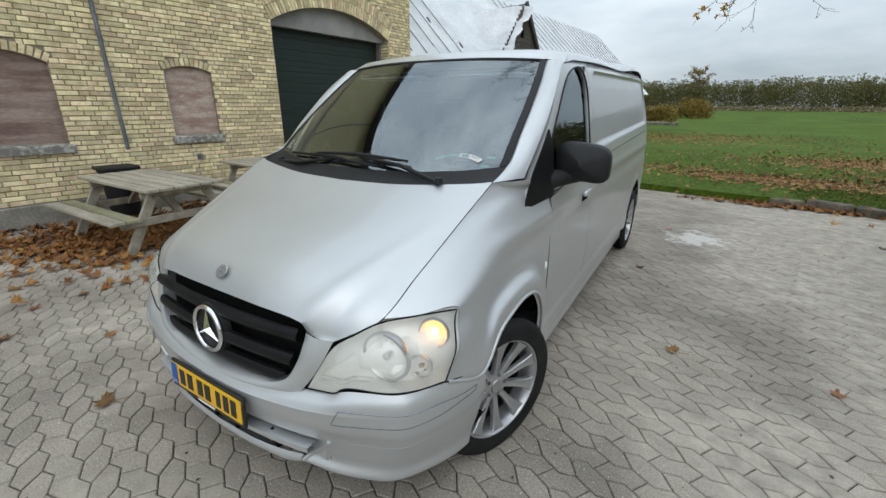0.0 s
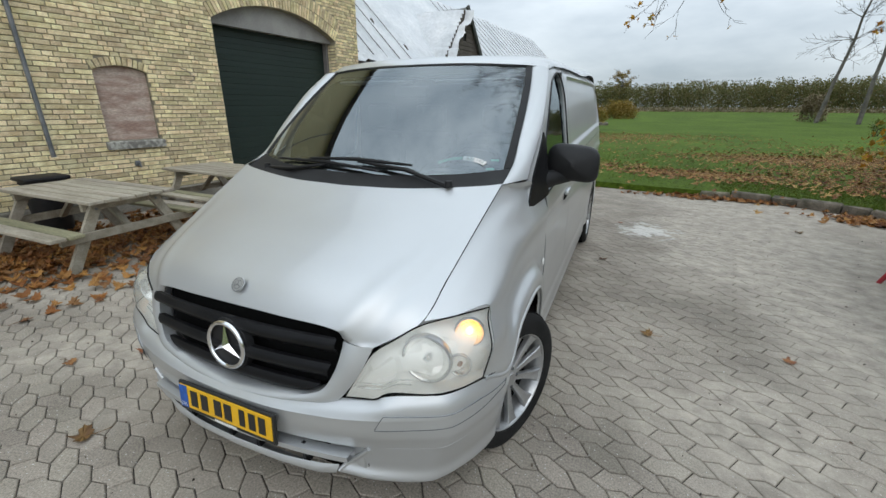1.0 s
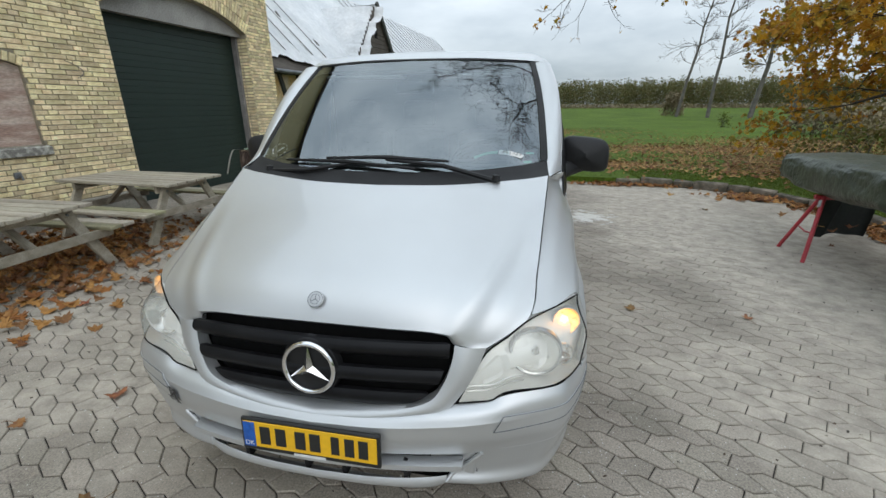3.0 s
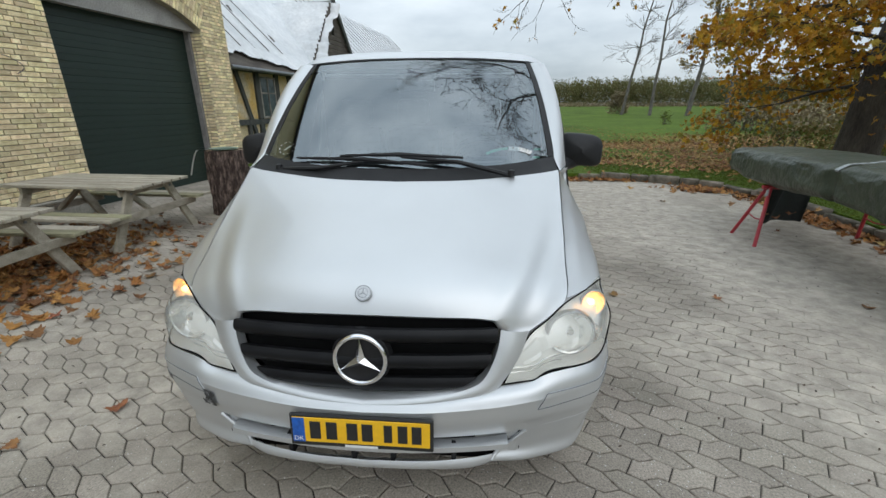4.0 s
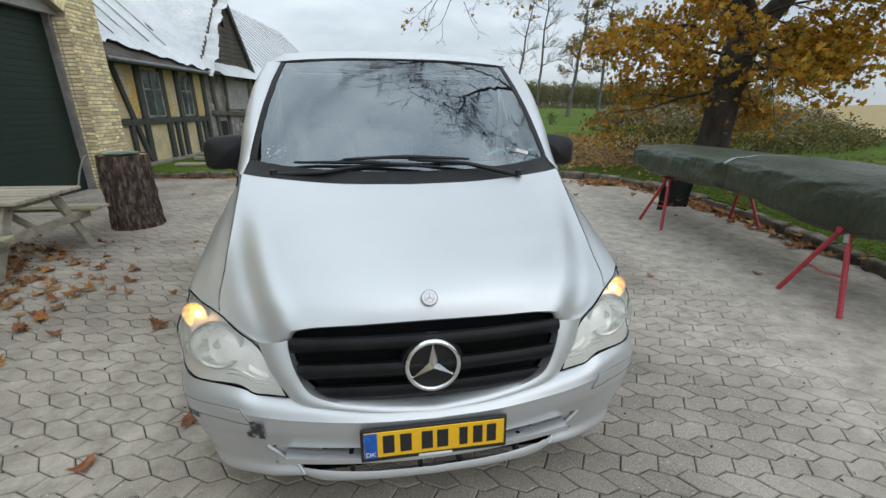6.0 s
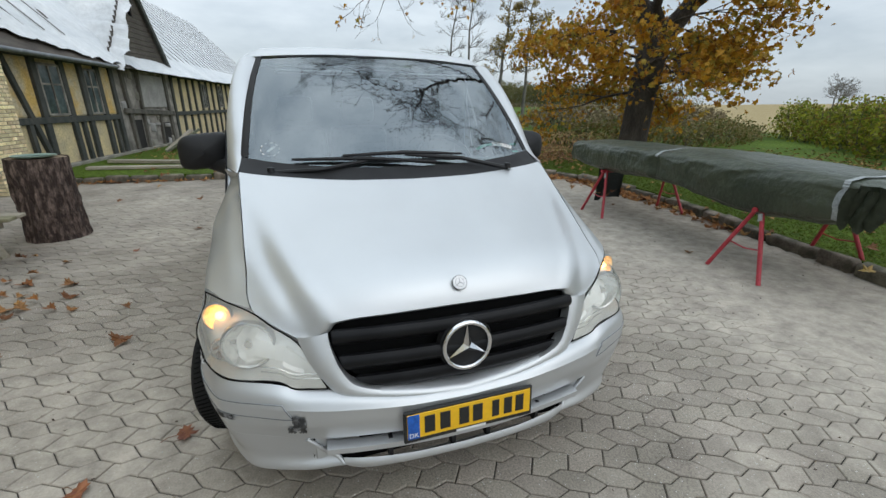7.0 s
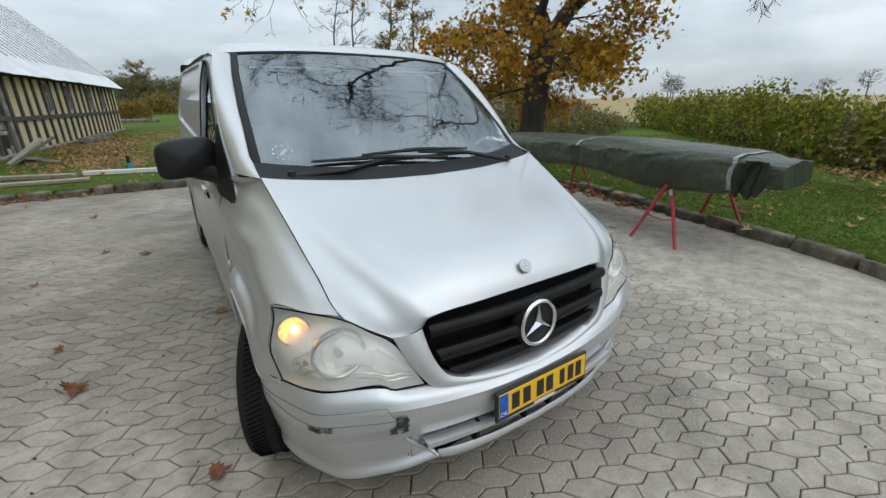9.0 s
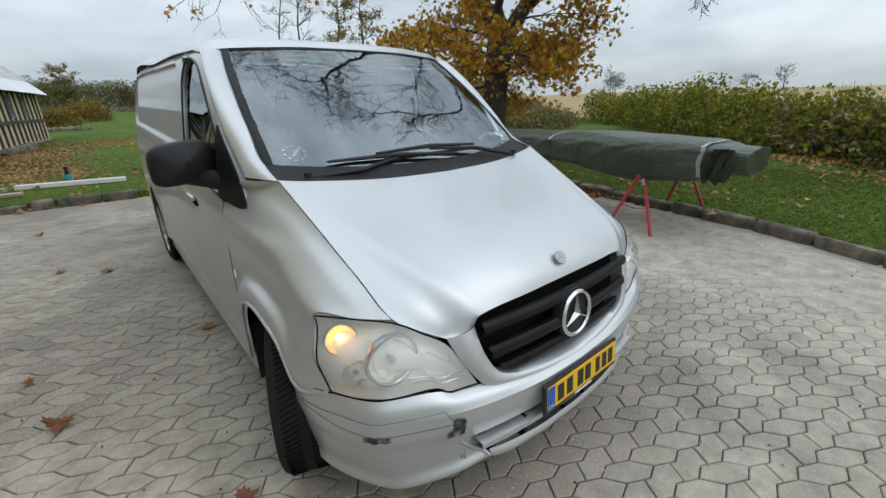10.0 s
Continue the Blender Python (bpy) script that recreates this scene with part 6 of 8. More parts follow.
def make_stack():
    s = thing("covered_stack", pose(0, 0, 0), "long stack wrapped in a green tarpaulin tied with grey straps", "tarpaulin")
    n, k = 200, 72

    def centre(v):
        y = 0.5 + 4.4 * v
        x = 4.02 + 0.065 * y
        return x, y

    rows = []
    for i in range(n + 1):
        v = i / n
        x, y = centre(v)
        w = 0.52 + 0.1 * math.sin(3.1 * v) + 0.03 * noise.noise((v * 6, 0, 0))
        h = 0.17 + 0.03 * math.sin(math.pi * v) + 0.012 * noise.noise((v * 9, 3, 0))
        if v < 0.1:
            w -= 0.16 * ease((0.1 - v) / 0.06)
            h -= 0.05 * ease((0.1 - v) / 0.06)
        sag = 0.13 * math.exp(-((v - 0.25) / 0.16) ** 2) + 0.05 * math.exp(-((v - 0.78) / 0.14) ** 2) + 0.015 * noise.noise((v * 12, 1, 1))
        row = []
        for j in range(k):
            a = 2 * math.pi * j / k
            ca, sa = math.cos(a), math.sin(a)
            ex = abs(ca) ** 0.45 * (1 if ca > 0 else -1)
            ez = abs(sa) ** 0.5 * (1 if sa > 0 else -1)
            crease = 0.022 * noise.noise((v * 6 + a * 1.2, a * 1.4, 0)) - 0.022 * abs(noise.noise((v * 11 - a * 1.6, a * 1.2, 2))) + 0.01 * abs(noise.noise((v * 5, a * 6 + v * 9, 8))) + 0.004 * noise.noise((v * 34, a * 6, 4))
            pinch = 1 - 0.06 * sum(math.exp(-((v - c) / 0.012) ** 2) for c in (0.09, 0.54))
            zc = 0.885 + 0.012 * math.sin(4 * v)
            row.append((x + (w * ex * pinch + crease * ca * 1.6), y + 0.02 * noise.noise((a * 3, v * 20, 5)), zc + (h * ez * pinch + crease * sa) - (sag if sa < -0.2 else 0)))
        row.append(row[0])
        rows.append(row)
    bm = skin(rows, None, True)
    bmesh.ops.remove_doubles(bm, verts=bm.verts[:], dist=0.0005)
    for r in (rows[0], rows[-1]):
        vs = [bm.verts.new(p) for p in r[:-1]]
        bm.faces.new(vs)
    bmesh.ops.remove_doubles(bm, verts=bm.verts[:], dist=0.0005)
    bmesh.ops.recalc_face_normals(bm, faces=bm.faces[:])
    cov = part("tarpaulin", bm, M_tarp, s, "creased dark green tarpaulin", 70)
    for c in (0.09, 0.54):
        i = int(c * n)
        bm = bmesh.new()
        rr = [[(q[0] + 0.012 * (1 if q[0] > centre(c)[0] else -1), q[1] + dy, q[2] + (0.012 if q[2] > 0.88 else -0.008)) for q in rows[i][(10 if c < 0.3 else 14):(44 if c < 0.3 else 34)]] for dy in (-0.02, 0.025)]
        part("strap", skin(rr), M_tape, s, "grey strap tied round the tarpaulin", 50)
    # gathered end with its knot of cloth
    x, y = centre(0.075)
    for k2, (dx, dz) in enumerate(((-0.52, 0.0), (-0.5, 0.03))):
        rr = []
        for j in range(9):
            v = j / 8
            rr.append([(x + dx - 0.03 - 0.03 * math.sin(3 * v + u * 9), y + 0.02 - 0.2 * u - 0.06 * k2, 1.0 + dz - (0.3 + 0.05 * math.sin(u * 11)) * v) for u in np.linspace(0, 1, 9)])
        bm = skin(rr)
        bmesh.ops.solidify(bm, geom=bm.faces[:], thickness=0.01)
        part("loose_flap", bm, M_tarp, s, "loose flap of the tarpaulin", 60)
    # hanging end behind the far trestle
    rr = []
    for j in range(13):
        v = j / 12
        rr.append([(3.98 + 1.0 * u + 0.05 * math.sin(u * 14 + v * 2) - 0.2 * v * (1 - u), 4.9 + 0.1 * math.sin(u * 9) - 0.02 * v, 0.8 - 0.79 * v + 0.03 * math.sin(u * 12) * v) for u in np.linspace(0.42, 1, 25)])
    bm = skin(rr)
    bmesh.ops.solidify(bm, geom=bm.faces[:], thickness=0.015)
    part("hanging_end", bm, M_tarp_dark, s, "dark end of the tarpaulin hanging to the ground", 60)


make_stack()

# bin by the barn wall
bn = thing("bin", BW @ pose(0.28, -0.92, 0), "black plastic bin standing against the brick wall", "bin")
bm = lathe([(0.0, 0.0), (0.17, 0.0), (0.19, 0.05), (0.215, 0.66), (0.235, 0.67), (0.235, 0.7)], 28)
part("body", bm, M_matt, bn, "", 40)
part("lid", box(-0.22, -0.24, 0.7, 0.22, 0.24, 0.75, 0.02, 2), M_matt, bn, "flat black lid", 40)


def plank(name, m, ln, w, th, material, label):
    p = thing(name, m, label, "plank", "planks by the house")
    part("board", box(-ln / 2, -w / 2, 0, ln / 2, w / 2, th, 0.006), material, p)
    return p


# boards and rubble on the verge in front of the house
plank("plank", pose(-3.85, 10.05, LAWN + 0.01, 0, 0, -6), 2.6, 0.2, 0.06, M_wood, "grey plank lying on the grass verge")
plank("plank", pose(-4.0, 11.0, LAWN + 0.01, 0, 0, -18), 2.4, 0.16, 0.08, M_wood, "grey plank lying on the grass verge")
plank("plank", pose(-1.86, 10.62, LAWN + 0.01, 0, 0, -14), 1.8, 0.12, 0.09, M_white, "pale board lying at the edge of the lawn")
plank("plank", HW @ pose(0.95, 5.0, 0.12, 0, -34, 20), 1.9, 0.35, 0.06, M_moss, "mossy board leaning by the old gate")
plank("plank", HW @ pose(0.8, 5.6, 0.2, 0, -30, 60), 1.5, 0.2, 0.05, M_wood, "pale board leaning by the old gate")
plank("plank", HW @ pose(1.1, 5.4, 0.06, 0, 4, -40), 1.4, 0.3, 0.06, M_moss, "mossy board lying by the old gate")
bt = thing("bottle", pose(-1.93, 11.3, LAWN, 0, 0, 0), "blue and black plastic bottle standing on the lawn", "bottle")
part("body", lathe([(0, 0), (0.055, 0), (0.06, 0.02), (0.06, 0.14), (0.05, 0.17)], 20), M_aqua, bt, "", 40)
part("neck", lathe([(0.05, 0.17), (0.03, 0.25), (0.032, 0.33), (0, 0.34)], 16), M_black, bt, "black cap", 40)


def boulder(m, size, seed, label):
    b = thing("rubble_stone", m, label, "stone", "stones by the house")
    bm = bmesh.new()
    bmesh.ops.create_icosphere(bm, subdivisions=2, radius=1)
    for v in bm.verts:
        v.co *= 1 + 0.35 * noise.noise(v.co * 1.3 + Vector((seed, 0, 0)))
        v.co = Vector((v.co.x * size[0], v.co.y * size[1], v.co.z * size[2]))
    part("stone", bm, M_kerb, b, "", 40)


for k in range(9):
    boulder(HW @ pose(0.75 + 0.1 * math.sin(k * 3), 11.6 + 0.42 * k, 0.12), (0.2 + 0.05 * math.sin(k * 5), 0.26, 0.17), k, "grey field stone in a low heap")
for k in range(10):
    boulder(pose(-5.5 + 0.45 * k, 42.2 + 0.3 * math.sin(k * 2), 0.25), (0.32, 0.3, 0.26), 20 + k, "grey stone of a low edging by the hedge")


# ---- plants ----
def leaf_material(name, cols, rough=0.6, through=0.35):
    """Leaves that differ one from another, a little see-through."""
    m = bpy.data.materials.new(name)
    m.use_nodes = True
    n, l = m.node_tree.nodes, m.node_tree.links
    bs = n["Principled BSDF"]
    g = n.new("ShaderNodeNewGeometry")
    r = n.new("ShaderNodeValToRGB")
    els = r.color_ramp.elements
    els[0].color, els[1].color = (*cols[0], 1), (*cols[-1], 1)
    for k, c in enumerate(cols[1:-1]):
        els.new((k + 1) / (len(cols) - 1)).color = (*c, 1)
    l.new(g.outputs["Random Per Island"], r.inputs["Fac"])
    nz = n.new("ShaderNodeTexNoise")
    nz.inputs["Scale"].default_value = 40
    l.new(g.outputs["Position"], nz.inputs["Vector"])
    hs = n.new("ShaderNodeHueSaturation")
    mr = n.new("ShaderNodeMapRange")
    mr.inputs["To Min"].default_value, mr.inputs["To Max"].default_value = 0.6, 1.4
    l.new(nz.outputs["Fac"], mr.inputs["Value"])
    l.new(mr.outputs["Result"], hs.inputs["Value"])
    l.new(r.outputs["Color"], hs.inputs["Color"])
    l.new(hs.outputs["Color"], bs.inputs["Base Color"])
    bs.inputs["Roughness"].default_value = rough
    bs.inputs["Specular IOR Level"].default_value = 0.3
    if through:
        tr = n.new("ShaderNodeBsdfTranslucent")
        l.new(hs.outputs["Color"], tr.inputs["Color"])
        mx = n.new("ShaderNodeMixShader")
        mx.inputs["Fac"].default_value = through
        out = n["Material Output"]
        l.new(bs.outputs["BSDF"], mx.inputs[1])
        l.new(tr.outputs["BSDF"], mx.inputs[2])
        l.new(mx.outputs["Shader"], out.inputs["Surface"])
    return m


L_maple = leaf_material("maple_leaves", [(0.44, 0.2, 0.012), (0.55, 0.29, 0.025), (0.3, 0.11, 0.012), (0.6, 0.37, 0.045), (0.22, 0.085, 0.015), (0.42, 0.3, 0.045), (0.2, 0.17, 0.03)], through=0.45)
L_fallen = leaf_material("fallen_leaves", [(0.19, 0.07, 0.02), (0.28, 0.115, 0.028), (0.11, 0.04, 0.015), (0.22, 0.11, 0.042), (0.38, 0.19, 0.05), (0.15, 0.06, 0.022)], through=0)
L_pale = leaf_material("pale_fallen_leaves", [(0.28, 0.14, 0.045), (0.4, 0.24, 0.08), (0.2, 0.08, 0.028), (0.14, 0.055, 0.022), (0.46, 0.32, 0.11)], through=0)
L_hedge = leaf_material("hedge_leaves", [(0.05, 0.09, 0.012), (0.1, 0.14, 0.02), (0.14, 0.15, 0.025), (0.07, 0.075, 0.02)])
L_bush = leaf_material("bush_leaves", [(0.07, 0.1, 0.012), (0.2, 0.25, 0.022), (0.34, 0.34, 0.035), (0.1, 0.12, 0.02), (0.24, 0.15, 0.035), (0.16, 0.22, 0.02)], through=0.5)
L_yellow = leaf_material("yellow_hedge_leaves", [(0.28, 0.19, 0.035), (0.19, 0.13, 0.026), (0.34, 0.24, 0.055), (0.12, 0.095, 0.022)])
L_far = leaf_material("far_tree_leaves", [(0.08, 0.094, 0.03), (0.115, 0.125, 0.04), (0.16, 0.145, 0.052), (0.165, 0.12, 0.052)])
L_under = leaf_material("undergrowth_leaves", [(0.1, 0.12, 0.02), (0.19, 0.155, 0.05), (0.06, 0.085, 0.018), (0.25, 0.19, 0.075), (0.14, 0.095, 0.035)])
L_dry = leaf_material("dry_stems", [(0.24, 0.19, 0.1), (0.17, 0.13, 0.07), (0.3, 0.25, 0.15), (0.12, 0.09, 0.05)], through=0.1)
L_grass = leaf_material("grass_blades", [(0.05, 0.085, 0.009), (0.072, 0.118, 0.012), (0.098, 0.132, 0.018), (0.135, 0.135, 0.03)], through=0.4)
M_trunk = mat("maple_bark", (0.03, 0.024, 0.019), (0.065, 0.053, 0.042), 0.95, scale=5, fine=40, bump=0.9, depth=0.03, stretch=(1, 1, 0.25))
M_twig = mat("twig_bark", (0.05, 0.042, 0.036), (0.075, 0.065, 0.055), 0.9, scale=9, bump=0)
M_grey_bark = mat("grey_bark", (0.14, 0.13, 0.11), (0.08, 0.075, 0.065), 0.95, scale=3, fine=30, bump=0.5)

STAR = [(0, -0.5), (0.2, -0.28), (0.5, -0.3), (0.32, -0.02), (0.48, 0.22), (0.2, 0.2), (0, 0.55), (-0.2, 0.2), (-0.48, 0.22), (-0.32, -0.02), (-0.5, -0.3), (-0.2, -0.28)]
LOBED = [(0, -0.42), (0.1, -0.3), (0.26, -0.36), (0.3, -0.24), (0.52, -0.2), (0.42, -0.06), (0.54, 0.1), (0.34, 0.08), (0.3, 0.24), (0.16, 0.2), (0.12, 0.4), (0, 0.58), (-0.1, 0.38), (-0.17, 0.18), (-0.34, 0.26), (-0.32, 0.08), (-0.52, 0.12), (-0.42, -0.06), (-0.5, -0.22), (-0.28, -0.24), (-0.24, -0.38), (-0.1, -0.3)]
OVAL = [(0, -0.5), (0.28, -0.1), (0.2, 0.25), (0, 0.5), (-0.2, 0.25), (-0.28, -0.1)]
DIAMOND = [(0, -0.5), (0.35, 0), (0, 0.5), (-0.35, 0)]


def leaves(name, places, sizes, shape, material, parent=None, flat=0.0, seed=1, curl=0.25, kind="", label=""):
    """Many small leaves at the given places; flat: how far they lie level."""
    rng = np.random.default_rng(seed)
    places = np.asarray(places, float)
    sizes = np.asarray(sizes, float)
    n, k = len(places), len(shape)
    sh = np.array([(x, y, curl * (x * x * 2 - 0.1)) for x, y in shape])
    nrm = rng.normal(size=(n, 3)) * (1 - flat) + np.array((0, 0, 1)) * flat
    nrm /= np.linalg.norm(nrm, axis=1, keepdims=True)
    ref = rng.normal(size=(n, 3))
    u = np.cross(nrm, ref)
    u /= np.linalg.norm(u, axis=1, keepdims=True)
    w = np.cross(nrm, u)
    s = sizes[:, None, None]
    co = places[:, None, :] + s * (sh[None, :, 0:1] * u[:, None, :] + sh[None, :, 1:2] * w[:, None, :] + sh[None, :, 2:3] * nrm[:, None, :])
    if k > 6:
        mid = places[:, None, :]
        co = np.concatenate([co, mid], axis=1)
        base = np.arange(n) * (k + 1)
        tri = np.array([(i, (i + 1) % k, k) for i in range(k)])
        faces = (base[:, None, None] + tri[None]).reshape(-1, 3)
    else:
        base = np.arange(n) * k
        faces = base[:, None] + np.arange(k)[None]
    me = bpy.data.meshes.new(name)
    me.from_pydata(co.reshape(-1, 3).tolist(), [], faces.tolist())
    me.materials.append(material)
    ob = new(name, me)
    if parent:
        ob.parent = parent
    return tagged(ob, label, "", "", kind)


def grow(bm, p, d, length, radius, depth, rng, tips, wander=0.25, droop=0.0, fork=(2, 3), shrink=0.68, spread=0.7, sides=7, minr=0.004):
    """A limb with smaller ones off it; collects the ends of the thin ones."""
    pts, rad = [Vector(p)], [radius]
    steps = 5
    d = Vector(d).normalized()
    for i in range(steps):
        d = (d + Vector((rng.uniform(-1, 1), rng.uniform(-1, 1), rng.uniform(-1, 1) - droop)) * wander).normalized()
        pts.append(pts[-1] + d * (length / steps))
        rad.append(max(minr, radius * (1 - 0.5 * (i + 1) / steps)))
    rod(pts, rad, max(3, sides), bm, cap=False)
    if depth <= 1:
        tips += [(q, length) for q in pts[2:]]
    if depth <= 0:
        return
    for i in range(2, steps + 1):
        for _ in range(rng.randint(*fork) if i == steps else rng.randint(0, fork[1] - 1)):
            o = Vector((rng.uniform(-1, 1), rng.uniform(-1, 1), rng.uniform(-0.7, 1)))
            nd = (d + o * spread).normalized()
            grow(bm, pts[i], nd, length * shrink * rng.uniform(0.7, 1.1), max(minr, rad[i] * 0.62), depth - 1, rng, tips, wander, droop, fork, shrink, spread, max(3, sides - 1), minr)


def make_maple():
    t = thing("maple_tree", pose(8.25, 8.43, LAWN - 0.02), "large maple with orange-brown autumn leaves and bare limbs over the yard", "tree")
    rng = random.Random(11)
    bm = bmesh.new()
    rod([(0, 0, -0.1), (0.0, 0, 0.15), (0.02, 0, 0.6), (0.1, 0.02, 1.5), (0.25, 0.04, 2.6), (0.4, 0.05, 3.4)], [0.58, 0.45, 0.37, 0.345, 0.37, 0.4], 20, bm)
    for v in bm.verts:
        v.co += Vector(noise.noise_vector(v.co * 2.2)) * 0.04
    part("trunk", bm, M_trunk, t, "dark furrowed trunk", 50)
    tips = []
    bm = bmesh.new()
    for d, ln, r, p in (((-0.5, 0.2, 1.0), 2.4, 0.24, (0.3, 0.04, 3.0)), ((0.65, -0.3, 1.0), 2.4, 0.27, (0.4, 0.03, 3.1)), ((0.1, 0.7, 1.0), 2.2, 0.2, (0.35, 0.1, 3.0))):
        grow(bm, p, d, ln, r, 3, rng, tips, 0.16, 0.0, (2, 3), 0.72, 0.75, 8)
    for k in range(18):
        a = k * 2.4 + 0.3
        z = 1.75 + 0.1 * k
        grow(bm, (0.1, 0.03, z), (math.cos(a), math.sin(a), 0.1 + 0.02 * k), rng.uniform(1.3, 2.0), 0.045, 2, rng, tips, 0.16, 0.35, (2, 3), 0.68, 0.55, 6)
    # a long limb reaching over the lawn
    reach_tips = []
    reach = [(0.2, 0.1, 3.9), (-2.4, 1.0, 4.7), (-4.2, 2.0, 5.0), (-5.4, 2.8, 4.8), (-6.2, 3.2, 4.3)]
    rod(reach, [0.1, 0.08, 0.06, 0.04, 0.02], 6, bm, cap=False)
    for k in range(14):
        a = reach[2 + k % 3]
        grow(bm, (a[0] + rng.uniform(-0.6, 0.6), a[1] + rng.uniform(-0.4, 0.4), a[2]), (rng.uniform(-1, 0.7), rng.uniform(-0.6, 0.8), -0.75), rng.uniform(0.6, 0.9), 0.012, 2, rng, reach_tips, 0.25, 0.05, (1, 2), 0.66, 0.75, 4, 0.004)
    # long bare limbs that reach over the yard and the van
    bare_tips = []
    foot = Vector((8.25, 8.43, LAWN - 0.02))
    for line, r0, r1, twigs, size in (
            ([(8.5, 8.4, 3.4), (7.2, 7.4, 5.6), (5.4, 6.0, 7.2), (3.8, 4.9, 7.9), (2.7, 4.1, 7.9), (2.15, 3.6, 7.5)], 0.13, 0.034, 18, 0.7),
            ([(2.15, 3.6, 7.5), (2.0, 3.2, 7.15), (1.84, 2.86, 6.96), (1.62, 2.5, 6.7), (1.5, 2.15, 6.5)], 0.034, 0.012, 34, 0.55),
            ([(2.1, 3.5, 7.4), (1.5, 3.42, 7.35), (1.0, 3.56, 7.2), (0.45, 3.5, 7.1)], 0.024, 0.01, 20, 0.5),
            ([(3.8, 4.9, 7.9), (2.9, 4.25, 7.6), (2.62, 3.75, 7.2), (2.3, 3.5, 7.0)], 0.028, 0.014, 9, 0.4),
            ([(4.9, 5.7, 7.4), (3.0, 5.3, 7.8), (1.2, 4.9, 7.6), (0.2, 4.4, 7.2), (-0.5, 4.0, 7.0)], 0.045, 0.012, 50, 0.6),
            ([(6.7, 7.0, 6.0), (6.0, 5.2, 7.0), (5.2, 4.0, 7.3), (4.6, 3.2, 7.0)], 0.055, 0.014, 52, 0.7),
            ([(7.5, 7.6, 5.4), (7.6, 5.0, 6.4), (6.6, 3.2, 6.6), (5.0, 2.3, 6.4), (4.0, 2.0, 6.25), (3.4, 1.8, 6.0)], 0.06, 0.026, 34, 0.6),
            ([(3.9, 1.98, 6.22), (3.2, 2.1, 6.3), (2.6, 2.05, 6.35), (2.1, 2.15, 6.5)], 0.028, 0.008, 12, 0.4),
            ([(3.4, 1.8, 6.0), (3.1, 1.6, 5.8), (2.9, 1.65, 5.6)], 0.028, 0.01, 8, 0.35),
            ([(7.6, 5.0, 6.4), (8.4, 3.6, 6.4), (8.0, 2.2, 6.0)], 0.05, 0.012, 20, 0.7)):
        pts = [Vector(p) - foot + Vector((0.05 * math.sin(k * 2.3 + r0 * 90), 0.05 * math.cos(k * 3.1 + r0 * 50), 0)) for k, p in enumerate(spline(line, 6 * (len(line) - 1)))]
        rod(pts, [r0 + (r1 - r0) * k / (len(pts) - 1) for k in range(len(pts))], 7, bm, cap=False)
        for k in range(twigs):
            p = pts[rng.randint(len(pts) // 3, len(pts) - 1)]
            d = (pts[-1] - pts[0]).normalized() * 0.5 + Vector((rng.uniform(-1, 1), rng.uniform(-1, 1), rng.uniform(-1.0, 0.3)))
            grow(bm, p, d, size * rng.uniform(0.7, 1.4), max(0.008, r1 * 0.5), 2, rng, bare_tips, 0.34, 0.08, (1, 2), 0.7, 0.9, 4, 0.0045)
    tagged(part("branch_work", bm, M_trunk, t, "dark spreading branches", 50), kind="stuff")
    R = np.random.default_rng(4)
    pl, sz = [], []
    for q, ln in tips:
        if q.z > 7.5:
            continue
        near = math.hypot(q.x - 0.2, q.y)
        toward = -q.x * 0.65 - q.y * 0.76
        side = abs(q.x * 0.76 - q.y * 0.65 - 0.2)
        if near > (4.3 if q.x * 0.76 - q.y * 0.65 < 0 else 3.5) or (toward > -0.2 and side < 0.6 and R.uniform() < 0.8) or R.uniform() < 0.15:
            continue
        for _ in range(9):
            o = R.normal(size=3) * (0.2, 0.2, 0.14)
            pl.append((q.x + o[0], q.y + o[1], q.z + o[2]))
            sz.append(R.uniform(0.12, 0.22))
    R.shuffle(pl)
    for q, ln in reach_tips:
        if R.uniform() < 0.08:
            pl.insert(0, tuple(Vector(q) + Vector(R.normal(size=3) * 0.06)))
    pl = pl[:14500]
    leaves("crown", pl, R.uniform(0.08, 0.17, len(pl)), STAR, L_maple, t, 0.25, 6, 0.5, label="thinning orange and brown leaves")
    return t


make_maple()


